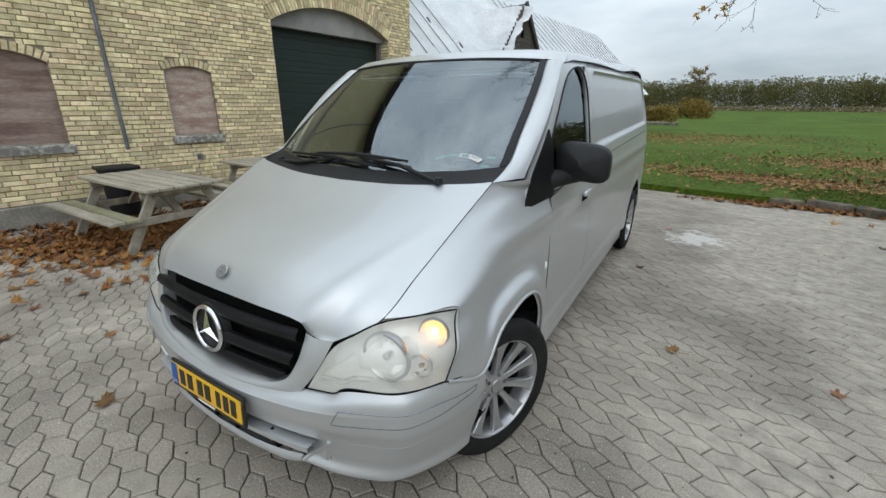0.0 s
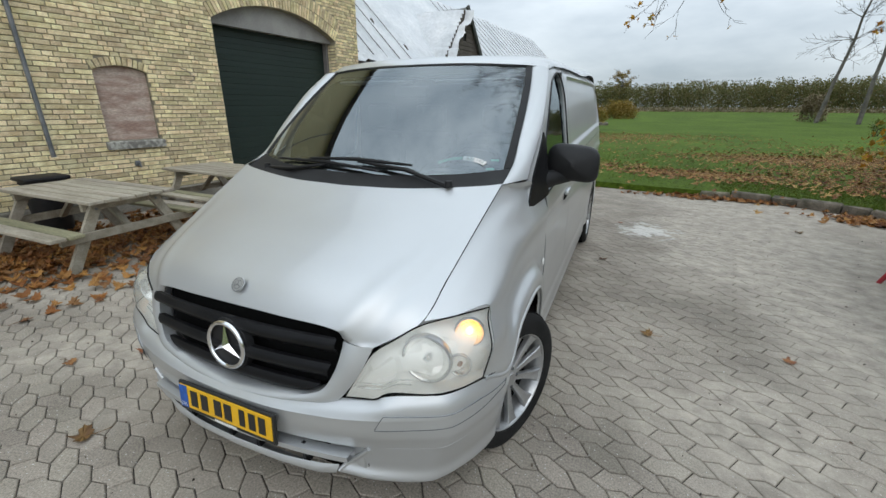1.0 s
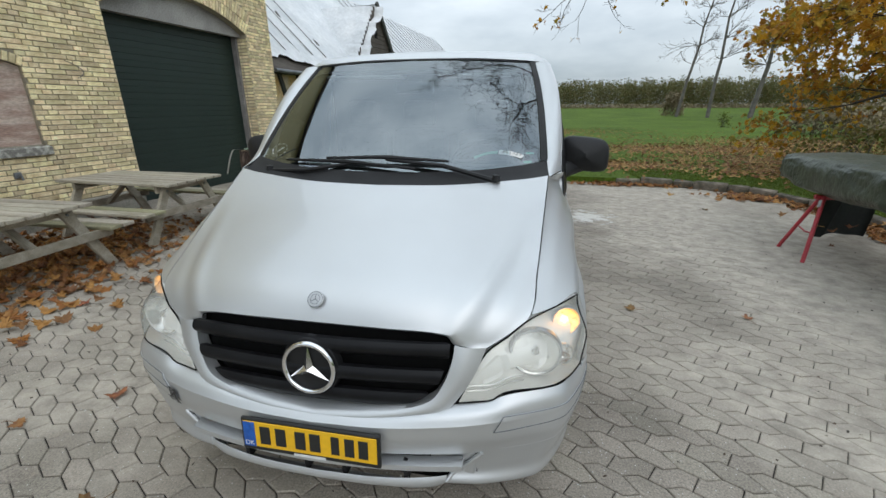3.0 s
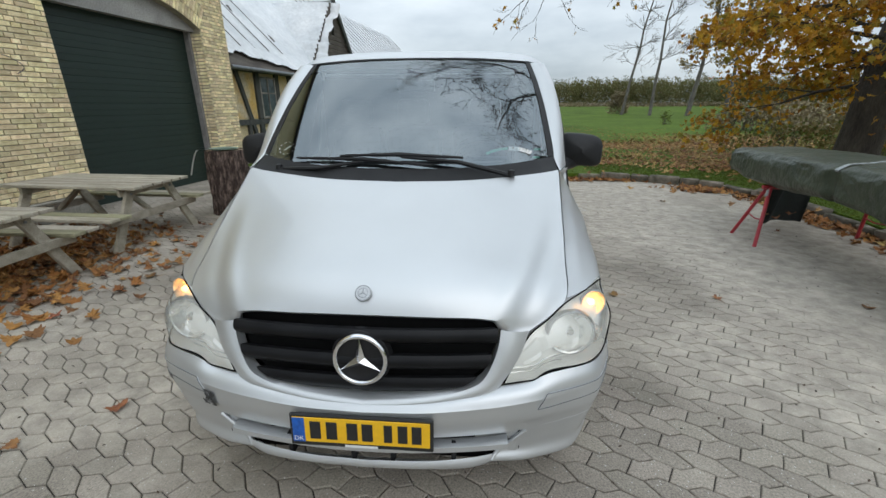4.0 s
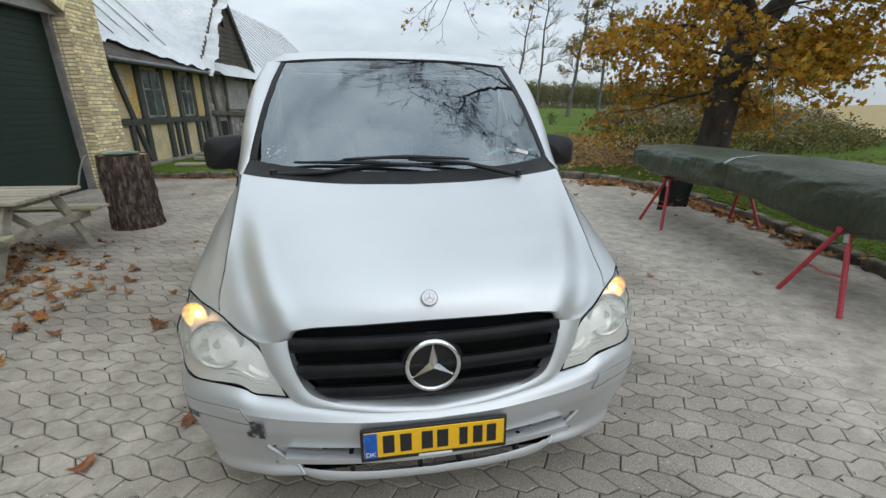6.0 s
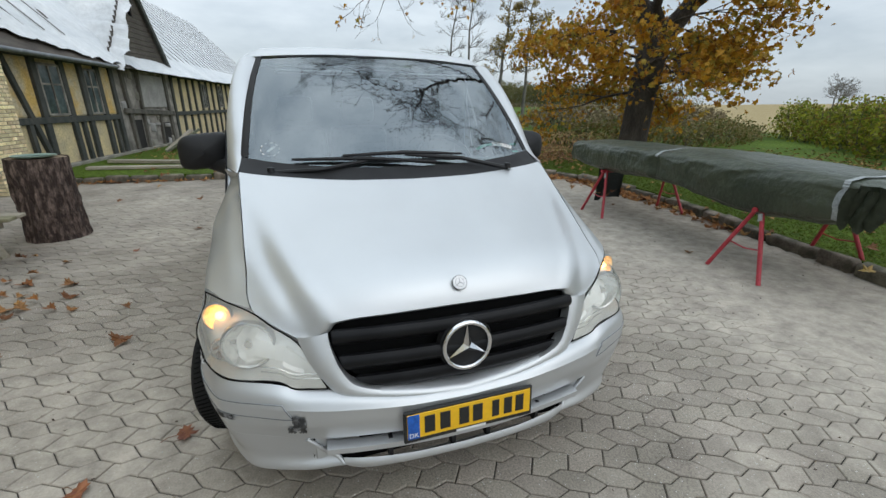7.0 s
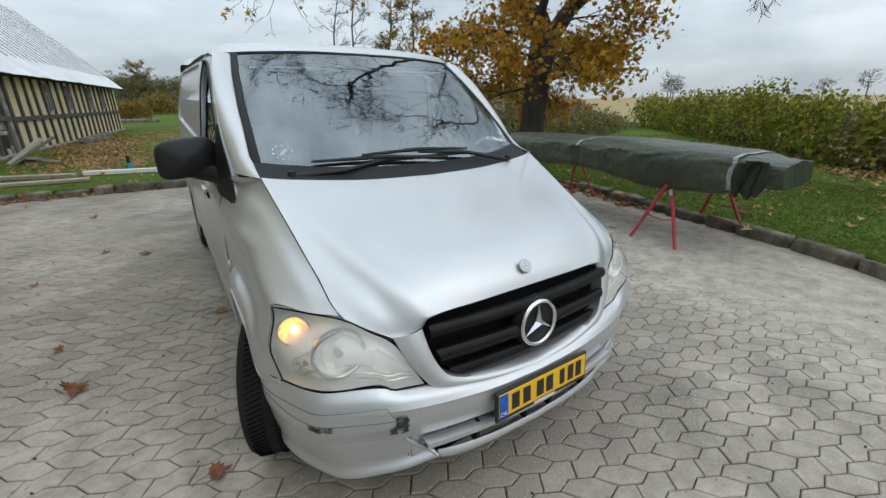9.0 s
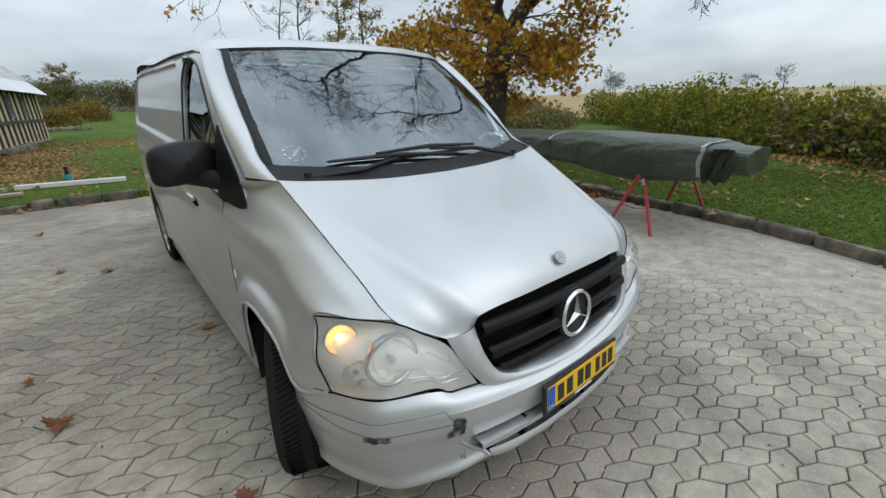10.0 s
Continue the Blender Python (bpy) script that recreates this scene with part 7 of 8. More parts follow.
def make_overhang():
    """A bare tree beside the yard."""
    t = thing("bare_tree", pose(10.5, -3.0, LAWN - 0.02), "tall leafless tree beside the paved yard", "tree")
    rng = random.Random(21)
    bm = bmesh.new()
    rod([(0, 0, -0.1), (0, 0, 0.4), (-0.1, 0.1, 2), (-0.3, 0.3, 4.2)], [0.5, 0.36, 0.3, 0.26], 16, bm)
    part("trunk", bm, M_trunk, t, "", 50)
    bm = bmesh.new()
    tips = []
    for tgt, r in (((1.5, 3.0, 8.0), 0.1), ((3.0, -2.0, 8.4), 0.1), ((-1.0, -3.5, 8.6), 0.1), ((0.5, 1.0, 9.4), 0.1)):
        a, b = Vector((-0.3, 0.3, 4.0)), Vector(tgt)
        pts = [a + (b - a) * k / 8 + Vector((0.25 * math.sin(k * 1.7 + r * 40), 0.25 * math.cos(k * 1.3 + r * 70), 0.9 * math.sin(math.pi * k / 8) + 0.15 * math.sin(k * 2.1))) for k in range(9)]
        rod(pts, [r * (1 - 0.085 * k) for k in range(9)], 8, bm, cap=False)
        for k in range(3, 9):
            for _ in range(3):
                d = (b - a).normalized() + Vector((rng.uniform(-1, 1), rng.uniform(-1, 1), rng.uniform(-0.9, 0.4))) * 1.1
                grow(bm, pts[k], d, rng.uniform(0.9, 1.5), r * 0.3, 3, rng, tips, 0.3, 0.12, (1, 2), 0.64, 0.85, 5, 0.0035)
    # a hanging twig seen against the field
    grow(bm, (0.6, 6.5, 5.6), (0.1, 0.3, -1), 1.3, 0.03, 3, rng, tips, 0.25, 0.1, (2, 3), 0.62, 0.7, 4, 0.006)
    rod([(-0.3, 0.3, 4.0), (-0.2, 3.0, 5.6), (0.6, 6.5, 5.6)], [0.12, 0.07, 0.03], 7, bm, cap=False)
    tagged(part("branch_work", bm, M_twig, t, "bare dark branches", 50), kind="stuff")


make_overhang()


def bare_tree(x, y, height, lean, seed, radius, label, few=None):
    t = thing("bare_tree", pose(x, y, hills(x, y) - 0.02), label, "tree", "bare trees across the lawn")
    rng = random.Random(seed)
    bm, tips = bmesh.new(), []
    top = Vector((lean[0], lean[1], height))
    pts = [top * (k / 8) + Vector((0.15 * math.sin(k * 1.9 + seed), 0.15 * math.cos(k * 2.3 + seed), 0)) * (k / 8) for k in range(9)]
    rod(pts, [radius * (1 - 0.1 * k) for k in range(9)], 9, bm)
    part("trunk", bm, M_grey_bark, t, "", 50)
    bm = bmesh.new()
    for k in range(3, 9):
        for _ in range(4):
            a = rng.uniform(0, 6.28)
            grow(bm, pts[k], (math.cos(a), math.sin(a), 0.45), rng.uniform(1.2, 2.4) * (1.15 - 0.06 * k), radius * 0.22, 2, rng, tips, 0.22, 0.0, (1, 3), 0.65, 0.6, 4, 0.012)
    tagged(part("branch_work", bm, M_grey_bark, t, "thin leafless branches"), kind="stuff")
    if few:
        R = np.random.default_rng(seed)
        pl = [tuple(Vector(q) + Vector(R.normal(size=3) * 0.2)) for q, _ in tips for _ in range(few)]
        leaves("crown", pl, R.uniform(0.15, 0.28, len(pl)), OVAL, L_yellow, t, 0.1, seed, label="a few last yellow leaves")


bare_tree(17.6, 54, 15, (2.2, 0), 1, 0.19, "slender leafless tree leaning over the lawn")
bare_tree(20.2, 52, 16, (0.6, 0), 2, 0.2, "slender leafless tree across the lawn")
bare_tree(24.0, 51, 14, (1.6, 0), 3, 0.27, "leafless tree across the lawn with a few leaves", 1)
bare_tree(27.5, 50, 14, (0.5, 0), 4, 0.24, "leafless tree across the lawn with a few leaves", 1)


def volume_leaves(name, centre_line, half, height, n, size, shape, material, seed, label, category, base=0.0, rough=0.35, kind="", stems=None):
    """A bush or hedge as leaves in a ragged long body along a line, with stems inside."""
    R = np.random.default_rng(seed)
    line = spline(centre_line, 200)
    t = thing(name, pose(line[0][0], line[0][1], 0), label, category)
    if kind:
        tagged(t, kind=kind)
    pl, sz = [], []
    while len(pl) < n:
        i = int(R.integers(0, 201))
        p = line[i]
        f = 0.72 + 0.5 * noise.noise((i * 0.11, seed * 1.7, 0)) + 0.25 * noise.noise((i * 0.4, seed, 5))
        a, rr = R.uniform(0, math.pi), math.sqrt(R.uniform(0.35, 1.0)) * (1 + 0.16 * noise.noise((i * 0.7, seed * 3.1, 2.0)))
        ox = math.cos(a) * rr * half * (0.9 + rough * noise.noise((i * 0.3, a * 2, seed)))
        oz = math.sin(a) ** 0.7 * rr * height * max(0.45, f)
        oy = R.normal() * 0.15
        x, y = p[0] + ox * 0.75 + oy, p[1] - ox * 0.65 + R.normal() * 0.1
        pl.append((x - line[0][0], y - line[0][1], hills(x, y) + base + oz))
        sz.append(R.uniform(*size))
    leaves("foliage", pl, sz, shape, material, t, 0.1, seed)
    if stems:
        bm = bmesh.new()
        rng = random.Random(seed)
        for k in range(stems):
            p = line[rng.randint(0, 200)]
            x, y = p[0] + rng.uniform(-1, 1) * half * 0.7, p[1] + rng.uniform(-1, 1) * half * 0.5
            z = hills(x, y) - 0.02
            h = height * rng.uniform(0.45, 0.78)
            rod([(x - line[0][0], y - line[0][1], z), (x - line[0][0] + rng.uniform(-0.15, 0.15), y - line[0][1] + rng.uniform(-0.15, 0.15), z + h * 0.5), (x - line[0][0] + rng.uniform(-0.4, 0.4), y - line[0][1] + rng.uniform(-0.4, 0.4), z + h)], [0.014, 0.009, 0.004], 4, bm, cap=False)
        tagged(part("stem_tangle", bm, M_twig, t), kind="stuff")
    return t


volume_leaves("hedge", [(9.6, -3.5), (11.2, -0.2), (13.2, 2.2), (17.0, 6.4), (21.5, 11.0), (24, 14.5)], 1.2, 2.15, 26000, (0.07, 0.19), OVAL, L_bush, 31, "ragged green and yellow hedge of mixed shrubs along the lawn", "hedge", stems=500)
volume_leaves("shrubs", [(10.0, -2.4), (11.3, 0.3), (12.6, 1.9)], 0.9, 1.3, 5000, (0.05, 0.13), DIAMOND, L_dry, 38, "dry pale stems and grass along the foot of the hedge", "shrub", stems=260)
volume_leaves("shrubs", [(9.0, 12.5), (12.0, 11.8), (16, 12.5), (22, 16)], 1.5, 1.15, 8000, (0.07, 0.15), OVAL, L_under, 32, "low green and dry brown undergrowth beneath the maple", "shrub", stems=160)
volume_leaves("shrubs", [(15.0, 24.0), (19.0, 26), (26, 26), (34, 28)], 2.4, 1.9, 9000, (0.12, 0.3), OVAL, L_dry, 33, "dry tangled scrub at the edge of the lawn", "shrub", stems=250)
volume_leaves("hedge", [(-7.0, 47.5), (-4.5, 47), (-2.4, 46.6)], 1.4, 2.0, 6000, (0.12, 0.24), OVAL, L_yellow, 34, "clipped hedge turning yellow by the lawn", "hedge", rough=0.1)
volume_leaves("hedge", [(-2.0, 58), (-0.8, 59), (0.2, 60)], 1.4, 2.5, 4000, (0.12, 0.26), OVAL, L_yellow, 35, "clipped hedge turning yellow by the lawn", "hedge", rough=0.1)
volume_leaves("sapling", [(14.5, 33.5), (14.7, 33.6)], 0.3, 1.3, 260, (0.06, 0.14), OVAL, L_hedge, 36, "small dark sapling on the lawn", "shrub", stems=12)
volume_leaves("conifer", [(17.2, 56), (18.2, 56)], 1.0, 3.4, 1500, (0.15, 0.3), DIAMOND, L_dry, 37, "small rust-brown conifer on the lawn", "shrub", stems=20)


def make_treeline(name, a, b, count, height, seed, label):
    """Young trees in a belt, too far and many to count."""
    R = np.random.default_rng(seed)
    pl, sz = [], []
    for k in range(count):
        u = R.uniform()
        x = a[0] + (b[0] - a[0]) * u + R.normal() * 2.5
        y = a[1] + (b[1] - a[1]) * u + R.normal() * 4
        h = height * (0.72 + 0.3 * R.uniform() ** 2 + 0.18 * noise.noise((u * 25, seed, 0)))
        w = R.uniform(1.2, 2.6)
        z0 = hills(x, y)
        for _ in range(150):
            v = R.uniform(0.0, 1) ** 0.75
            r = w * (1.1 - 0.75 * v) * math.sqrt(R.uniform())
            t = R.uniform(0, 6.28)
            pl.append((x + r * math.cos(t), y + r * math.sin(t), z0 + h * v))
            sz.append(R.uniform(0.16, 0.36))
    ob = leaves(name, pl, sz, DIAMOND, L_far, None, 0.0, seed, kind="stuff", label=label)
    return tagged(ob, category="woodland")


make_treeline("far_woodland", (-45, 112), (75, 100), 1300, 6.2, 41, "belt of dull green young trees beyond the lawn")
make_treeline("far_woodland", (75, 100), (96, 93), 170, 6.0, 42, "belt of dull green young trees beyond the lawn")
R5 = np.random.default_rng(55)
strip = [(R5.uniform(-20, 80), 96 + R5.normal() * 2.5, 1.15 + LAWN + R5.uniform(0, 0.8)) for _ in range(6000)]
tagged(leaves("dry_grass_strip", strip, R5.uniform(0.2, 0.5, 6000), DIAMOND, L_dry, None, 0, 9, kind="stuff", label="strip of tall pale dry grass before the trees"), category="grass")
for k, (x, y) in enumerate(((112, 62), (118, 66), (106, 60), (160, 45), (135, 30))):
    bare_tree(x, y, 4.2 + 0.6 * (k % 3), (0.3, 0.2), 60 + k, 0.16, "distant leafless tree on the field's edge")
bare_tree(-3.5, 106, 7.0, (0.5, 0), 71, 0.3, "bushy half-bare tree above the woodland", 1)


# ---- leaves on the ground and grass ----
def scatter(name, spots, seed, material, label, size=(0.07, 0.14), lift=0.012, flat=0.88, dense_by=1.3):
    R = np.random.default_rng(seed)
    pl = []
    for cx, cy, rx, ry, n, z in spots:
        for _ in range(int(n * dense_by)):
            x, y = cx + R.normal() * rx * 0.5, cy + R.normal() * ry * 0.5
            pl.append((x, y, z + lift + abs(R.normal()) * 0.018))
    ob = leaves(name, pl, R.uniform(*size, len(pl)), LOBED if size[1] > 0.135 else STAR, material, None, flat, seed, 0.6, kind="stuff", label=label)
    return tagged(ob, category="leaves")


scatter("fallen_leaves", [(-4.6, 1.3, 1.6, 0.9, 420, 0), (-3.9, 0.9, 1.0, 0.8, 36, 0), (-4.5, 2.6, 1.5, 1.1, 420, 0), (-3.7, 2.3, 0.6, 0.9, 24, 0), (-4.9, 3.4, 1.0, 0.8, 150, 0), (-5.4, 0.2, 1.0, 1.5, 150, 0), (-3.4, 1.1, 0.8, 1.6, 10, 0), (-4.7, 1.9, 0.9, 1.8, 420, 0), (-4.7, -0.5, 1.6, 1.5, 40, 0)], 81, L_fallen, "drift of brown maple leaves under the picnic tables")
scatter("fallen_leaves", [(-3.4, 9.0, 2.6, 0.3, 170, 0), (3.2, 8.25, 1.6, 0.2, 260, 0), (4.9, 7.3, 0.6, 0.5, 260, 0), (5.3, 6.0, 0.3, 1.2, 200, 0), (5.25, 4.4, 0.25, 1.6, 160, 0), (4.95, 2.6, 0.2, 1.2, 40, 0)], 82, L_fallen, "brown leaves gathered along the kerb")
scatter("fallen_leaves", [(2.8, 10.7, 2.0, 0.9, 420, LAWN), (0.5, 11.6, 1.6, 1.0, 130, LAWN), (5.6, 15.5, 3.4, 1.8, 650, LAWN), (9.5, 15.5, 4.5, 3.0, 1500, LAWN), (7.5, 12.0, 4.0, 2.0, 800, LAWN), (12.5, 19.5, 5.0, 3.0, 1200, LAWN), (6.4, 9.9, 2.4, 1.2, 420, LAWN), (-2.8, 14.5, 1.6, 4.0, 650, LAWN), (-3.2, 20.0, 1.6, 5.0, 800, LAWN), (-1.0, 24.0, 4.0, 3.0, 420, LAWN), (1.5, 27.0, 5.0, 3.0, 380, LAWN), (12.0, 7.0, 5.0, 3.5, 700, LAWN), (4.0, 22.0, 9.0, 9.0, 300, LAWN), (5.0, 14.0, 9.0, 8.0, 160, LAWN), (6.8, 3.0, 2.4, 6.0, 60, LAWN)], 83, L_pale, "brown leaves strewn over the lawn", (0.06, 0.13), dense_by=1.9)
scatter("fallen_leaves", [(9.2, -1.0, 1.2, 1.6, 260, LAWN), (11.0, 1.2, 1.2, 1.2, 260, LAWN), (14.0, 4.0, 2.0, 2.0, 260, LAWN), (6.8, 1.0, 2.0, 3.0, 25, LAWN)], 84, L_pale, "brown leaves lying under the hedge")

L_one = mat("single_leaf", (0.26, 0.12, 0.04), (0.13, 0.05, 0.022), 0.7, scale=30, vary=0.45)


def one_leaf(x, y, turn, size, z=0.006):
    t = thing("maple_leaf", pose(x, y, z, random.uniform(-8, 8), random.uniform(-8, 8), turn), "dry brown maple leaf lying on the paving", "leaf", "single leaves on the paving")
    bm = bmesh.new()
    c = bm.verts.new((0, 0, 0.004))
    vs = [bm.verts.new((size * px, size * py, size * (0.5 * px * px + 0.2 * py * py + 0.3 * max(0, noise.noise((px * 3 + x * 9, py * 3, y * 7)))) + 0.002)) for px, py in LOBED]
    for i in range(len(vs)):
        bm.faces.new((c, vs[i], vs[(i + 1) % len(vs)]))
    part("blade", bm, L_one, t)
    part("stalk", rod([(0, -size * 0.4, 0.004), (0.01, -size * 0.75, 0.008), (0.03, -size * 1.0, 0.004)], 0.0016, 4), L_one, t)


SPOTS = ((2.46, 2.24), (1.6, 2.24), (-1.04, -0.1), (1.17, 3.83), (-1.2, 0.77), (-2.38, 4.0), (-1.92, 4.78), (-1.54, 4.45), (-2.93, 3.8), (-1.0, 2.48), (-3.0, 2.2), (-2.85, 2.0), (-2.8, 2.3), (-3.28, 1.7),
         (-1.56, 0.53), (-3.4, 3.5), (-3.39, 2.98), (-2.94, 1.46), (3.59, 2.15), (3.55, 6.1), (-1.86, 0.23), (-2.85, 0.4), (-3.5, 0.11), (-2.86, 0.07), (-2.42, -0.2), (1.29, 5.6))
for k, (x, y) in enumerate(SPOTS):
    a, s = (k * 67) % 360, 0.08 + 0.045 * ((k * 7) % 5) / 5
    one_leaf(x, y, a, s)

# grass blades near the kerb
R6 = np.random.default_rng(66)
gl = []
gx = np.concatenate([R6.uniform(-6, 13, 60000), R6.uniform(3, 9, 110000)])
gy = np.concatenate([R6.uniform(-4, 16, 60000), R6.uniform(-3, 10, 110000)])
keep = ~in_yard(gx, gy)
for x, y in zip(gx[keep], gy[keep]):
    gl.append((x, y, hills(x, y) + 0.012))
ob = leaves("grass", gl, R6.uniform(0.025, 0.055, len(gl)), [(-0.12, -0.5), (0.12, -0.5), (0.0, 0.6)], L_grass, None, 0.0, 12, 0.0, kind="stuff", label="short green grass blades on the lawn")
tagged(ob, category="grass")


# ---- grit on the paving ----
M_bits = leaf_material("dark_litter", [(0.05, 0.035, 0.025), (0.09, 0.06, 0.04), (0.03, 0.025, 0.02)], through=0)
M_chips = leaf_material("pale_chips", [(0.5, 0.48, 0.44), (0.38, 0.36, 0.33), (0.6, 0.58, 0.54)], through=0)
R7 = np.random.default_rng(77)
for nm, cnt, m7, lab, lo, hi in (("leaf_litter", 1500, M_bits, "dark crumbs of leaf litter on the paving", 0.007, 0.024), ("stone_chips", 4200, M_chips, "pale stone chips strewn over the paving", 0.004, 0.013)):
    bx, by = R7.uniform(-5.2, 5.0, cnt), R7.uniform(-1.6, 8.6, cnt)
    ok = in_yard(bx, by)
    ok &= ~((np.abs(bx) < 0.8) & (by > 0.3) & (by < 5.2))
    tagged(leaves(nm, [(x, y, 0.006) for x, y in zip(bx[ok], by[ok])], R7.uniform(lo, hi, int(ok.sum())), OVAL, m7, None, 0.75, 78, 0.6, kind="stuff", label=lab), category="litter")


# ---- paving stones ----
def paver_material(name, isle):
    m = mat(name, (0.33, 0.29, 0.24), (0.225, 0.197, 0.161), 0.9, scale=1.6, fine=120, bump=0.4, depth=0.003, vary=0.13, isle=isle, grain=0.34)
    n, l = m.node_tree.nodes, m.node_tree.links
    g = n.new("ShaderNodeNewGeometry")
    for node in list(n):
        if node.type == "MAPPING":
            l.new(g.outputs["Position"], node.inputs["Vector"])
    # bright and dark specks of the aggregate, pale dust in broad patches
    vo = n.new("ShaderNodeTexVoronoi")
    vo.inputs["Scale"].default_value = 55
    l.new(g.outputs["Position"], vo.inputs["Vector"])
    lt = n.new("ShaderNodeMath")
    lt.operation = "LESS_THAN"
    lt.inputs[1].default_value = 0.16
    l.new(vo.outputs["Distance"], lt.inputs[0])
    pick = n.new("ShaderNodeSeparateColor")
    l.new(vo.outputs["Color"], pick.inputs["Color"])
    gt = n.new("ShaderNodeMath")
    gt.operation = "GREATER_THAN"
    gt.inputs[1].default_value = 0.72
    l.new(pick.outputs["Red"], gt.inputs[0])
    both_f = n.new("ShaderNodeMath")
    both_f.operation = "MULTIPLY"
    l.new(lt.outputs["Value"], both_f.inputs[0])
    l.new(gt.outputs["Value"], both_f.inputs[1])
    mx = n.new("ShaderNodeMix")
    mx.data_type = "RGBA"
    mx.inputs["B"].default_value = (0.55, 0.54, 0.51, 1)
    bs = n["Principled BSDF"]
    old = bs.inputs["Base Color"].links[0].from_socket
    l.new(both_f.outputs["Value"], mx.inputs["Factor"])
    l.new(old, mx.inputs["A"])
    l.new(mx.outputs["Result"], bs.inputs["Base Color"])
    pit = n.new("ShaderNodeTexVoronoi")
    pit.inputs["Scale"].default_value = 85
    l.new(g.outputs["Position"], pit.inputs["Vector"])
    pl = n.new("ShaderNodeMath")
    pl.operation = "LESS_THAN"
    pl.inputs[1].default_value = 0.13
    l.new(pit.outputs["Distance"], pl.inputs[0])
    pk = n.new("ShaderNodeSeparateColor")
    l.new(pit.outputs["Color"], pk.inputs["Color"])
    pg = n.new("ShaderNodeMath")
    pg.operation = "GREATER_THAN"
    pg.inputs[1].default_value = 0.55
    l.new(pk.outputs["Green"], pg.inputs[0])
    pm = n.new("ShaderNodeMath")
    pm.operation = "MULTIPLY"
    l.new(pl.outputs["Value"], pm.inputs[0])
    l.new(pg.outputs["Value"], pm.inputs[1])
    mp2 = n.new("ShaderNodeMix")
    mp2.data_type = "RGBA"
    mp2.inputs["B"].default_value = (0.06, 0.058, 0.052, 1)
    l.new(pm.outputs["Value"], mp2.inputs["Factor"])
    l.new(mx.outputs["Result"], mp2.inputs["A"])
    l.new(mp2.outputs["Result"], bs.inputs["Base Color"])
    dust_over(m)
    return m


M_paver = paver_material("concrete_paver", False)
M_pavers = paver_material("concrete_pavers", True)
PA, PB, PC = np.array((0.075, 0.02)), np.array((0.098, -0.052)), np.array((0.056, -0.088))
PJ = np.array((-0.054, -0.085))
V1, V2 = PA + PB, -PA + PC + 0.38 * PB + PJ
hexa = [0 * PA, PA, PA + PB, PA + PB + PC, PB + PC, PC]
g0 = PC + 0.73 * PB
h0 = g0 + PJ
low_b = h0 - 0.35 * PB
zed = [g0, PC, PC - PA, g0 - V1, h0 - V1, low_b - PA, low_b, h0]


def shrink(poly, d):
    """The outline drawn in by d, for the joint."""
    c = sum(poly) / len(poly)
    out = []
    n = len(poly)
    area = sum(poly[i][0] * poly[(i + 1) % n][1] - poly[(i + 1) % n][0] * poly[i][1] for i in range(n))
    sg = 1 if area > 0 else -1
    for i in range(n):
        a, b, c2 = poly[i - 1], poly[i], poly[(i + 1) % n]
        e1, e2 = (b - a) / (np.linalg.norm(b - a) + 1e-9), (c2 - b) / (np.linalg.norm(c2 - b) + 1e-9)
        n1, n2 = sg * np.array((-e1[1], e1[0])), sg * np.array((-e2[1], e2[0]))
        k = max(0.35, 1 + n1 @ n2)
        out.append(b + d * (n1 + n2) / k)
    return out if sg > 0 else out[::-1]


def paver_mesh(name, poly):
    bm = bmesh.new()
    a = [bm.verts.new((*p, -0.03)) for p in shrink(poly, 0.0026)]
    b = [bm.verts.new((*p, -0.004)) for p in shrink(poly, 0.0026)]
    c = [bm.verts.new((*p, 0.0)) for p in shrink(poly, 0.007)]
    for u, v in ((a, b), (b, c)):
        for i in range(len(u)):
            j = (i + 1) % len(u)
            bm.faces.new((u[i], u[j], v[j], v[i]))
    bm.faces.new(c)
    me = bpy.data.meshes.new(name)
    bm.to_mesh(me)
    bm.free()
    me.materials.append(M_paver)
    return me


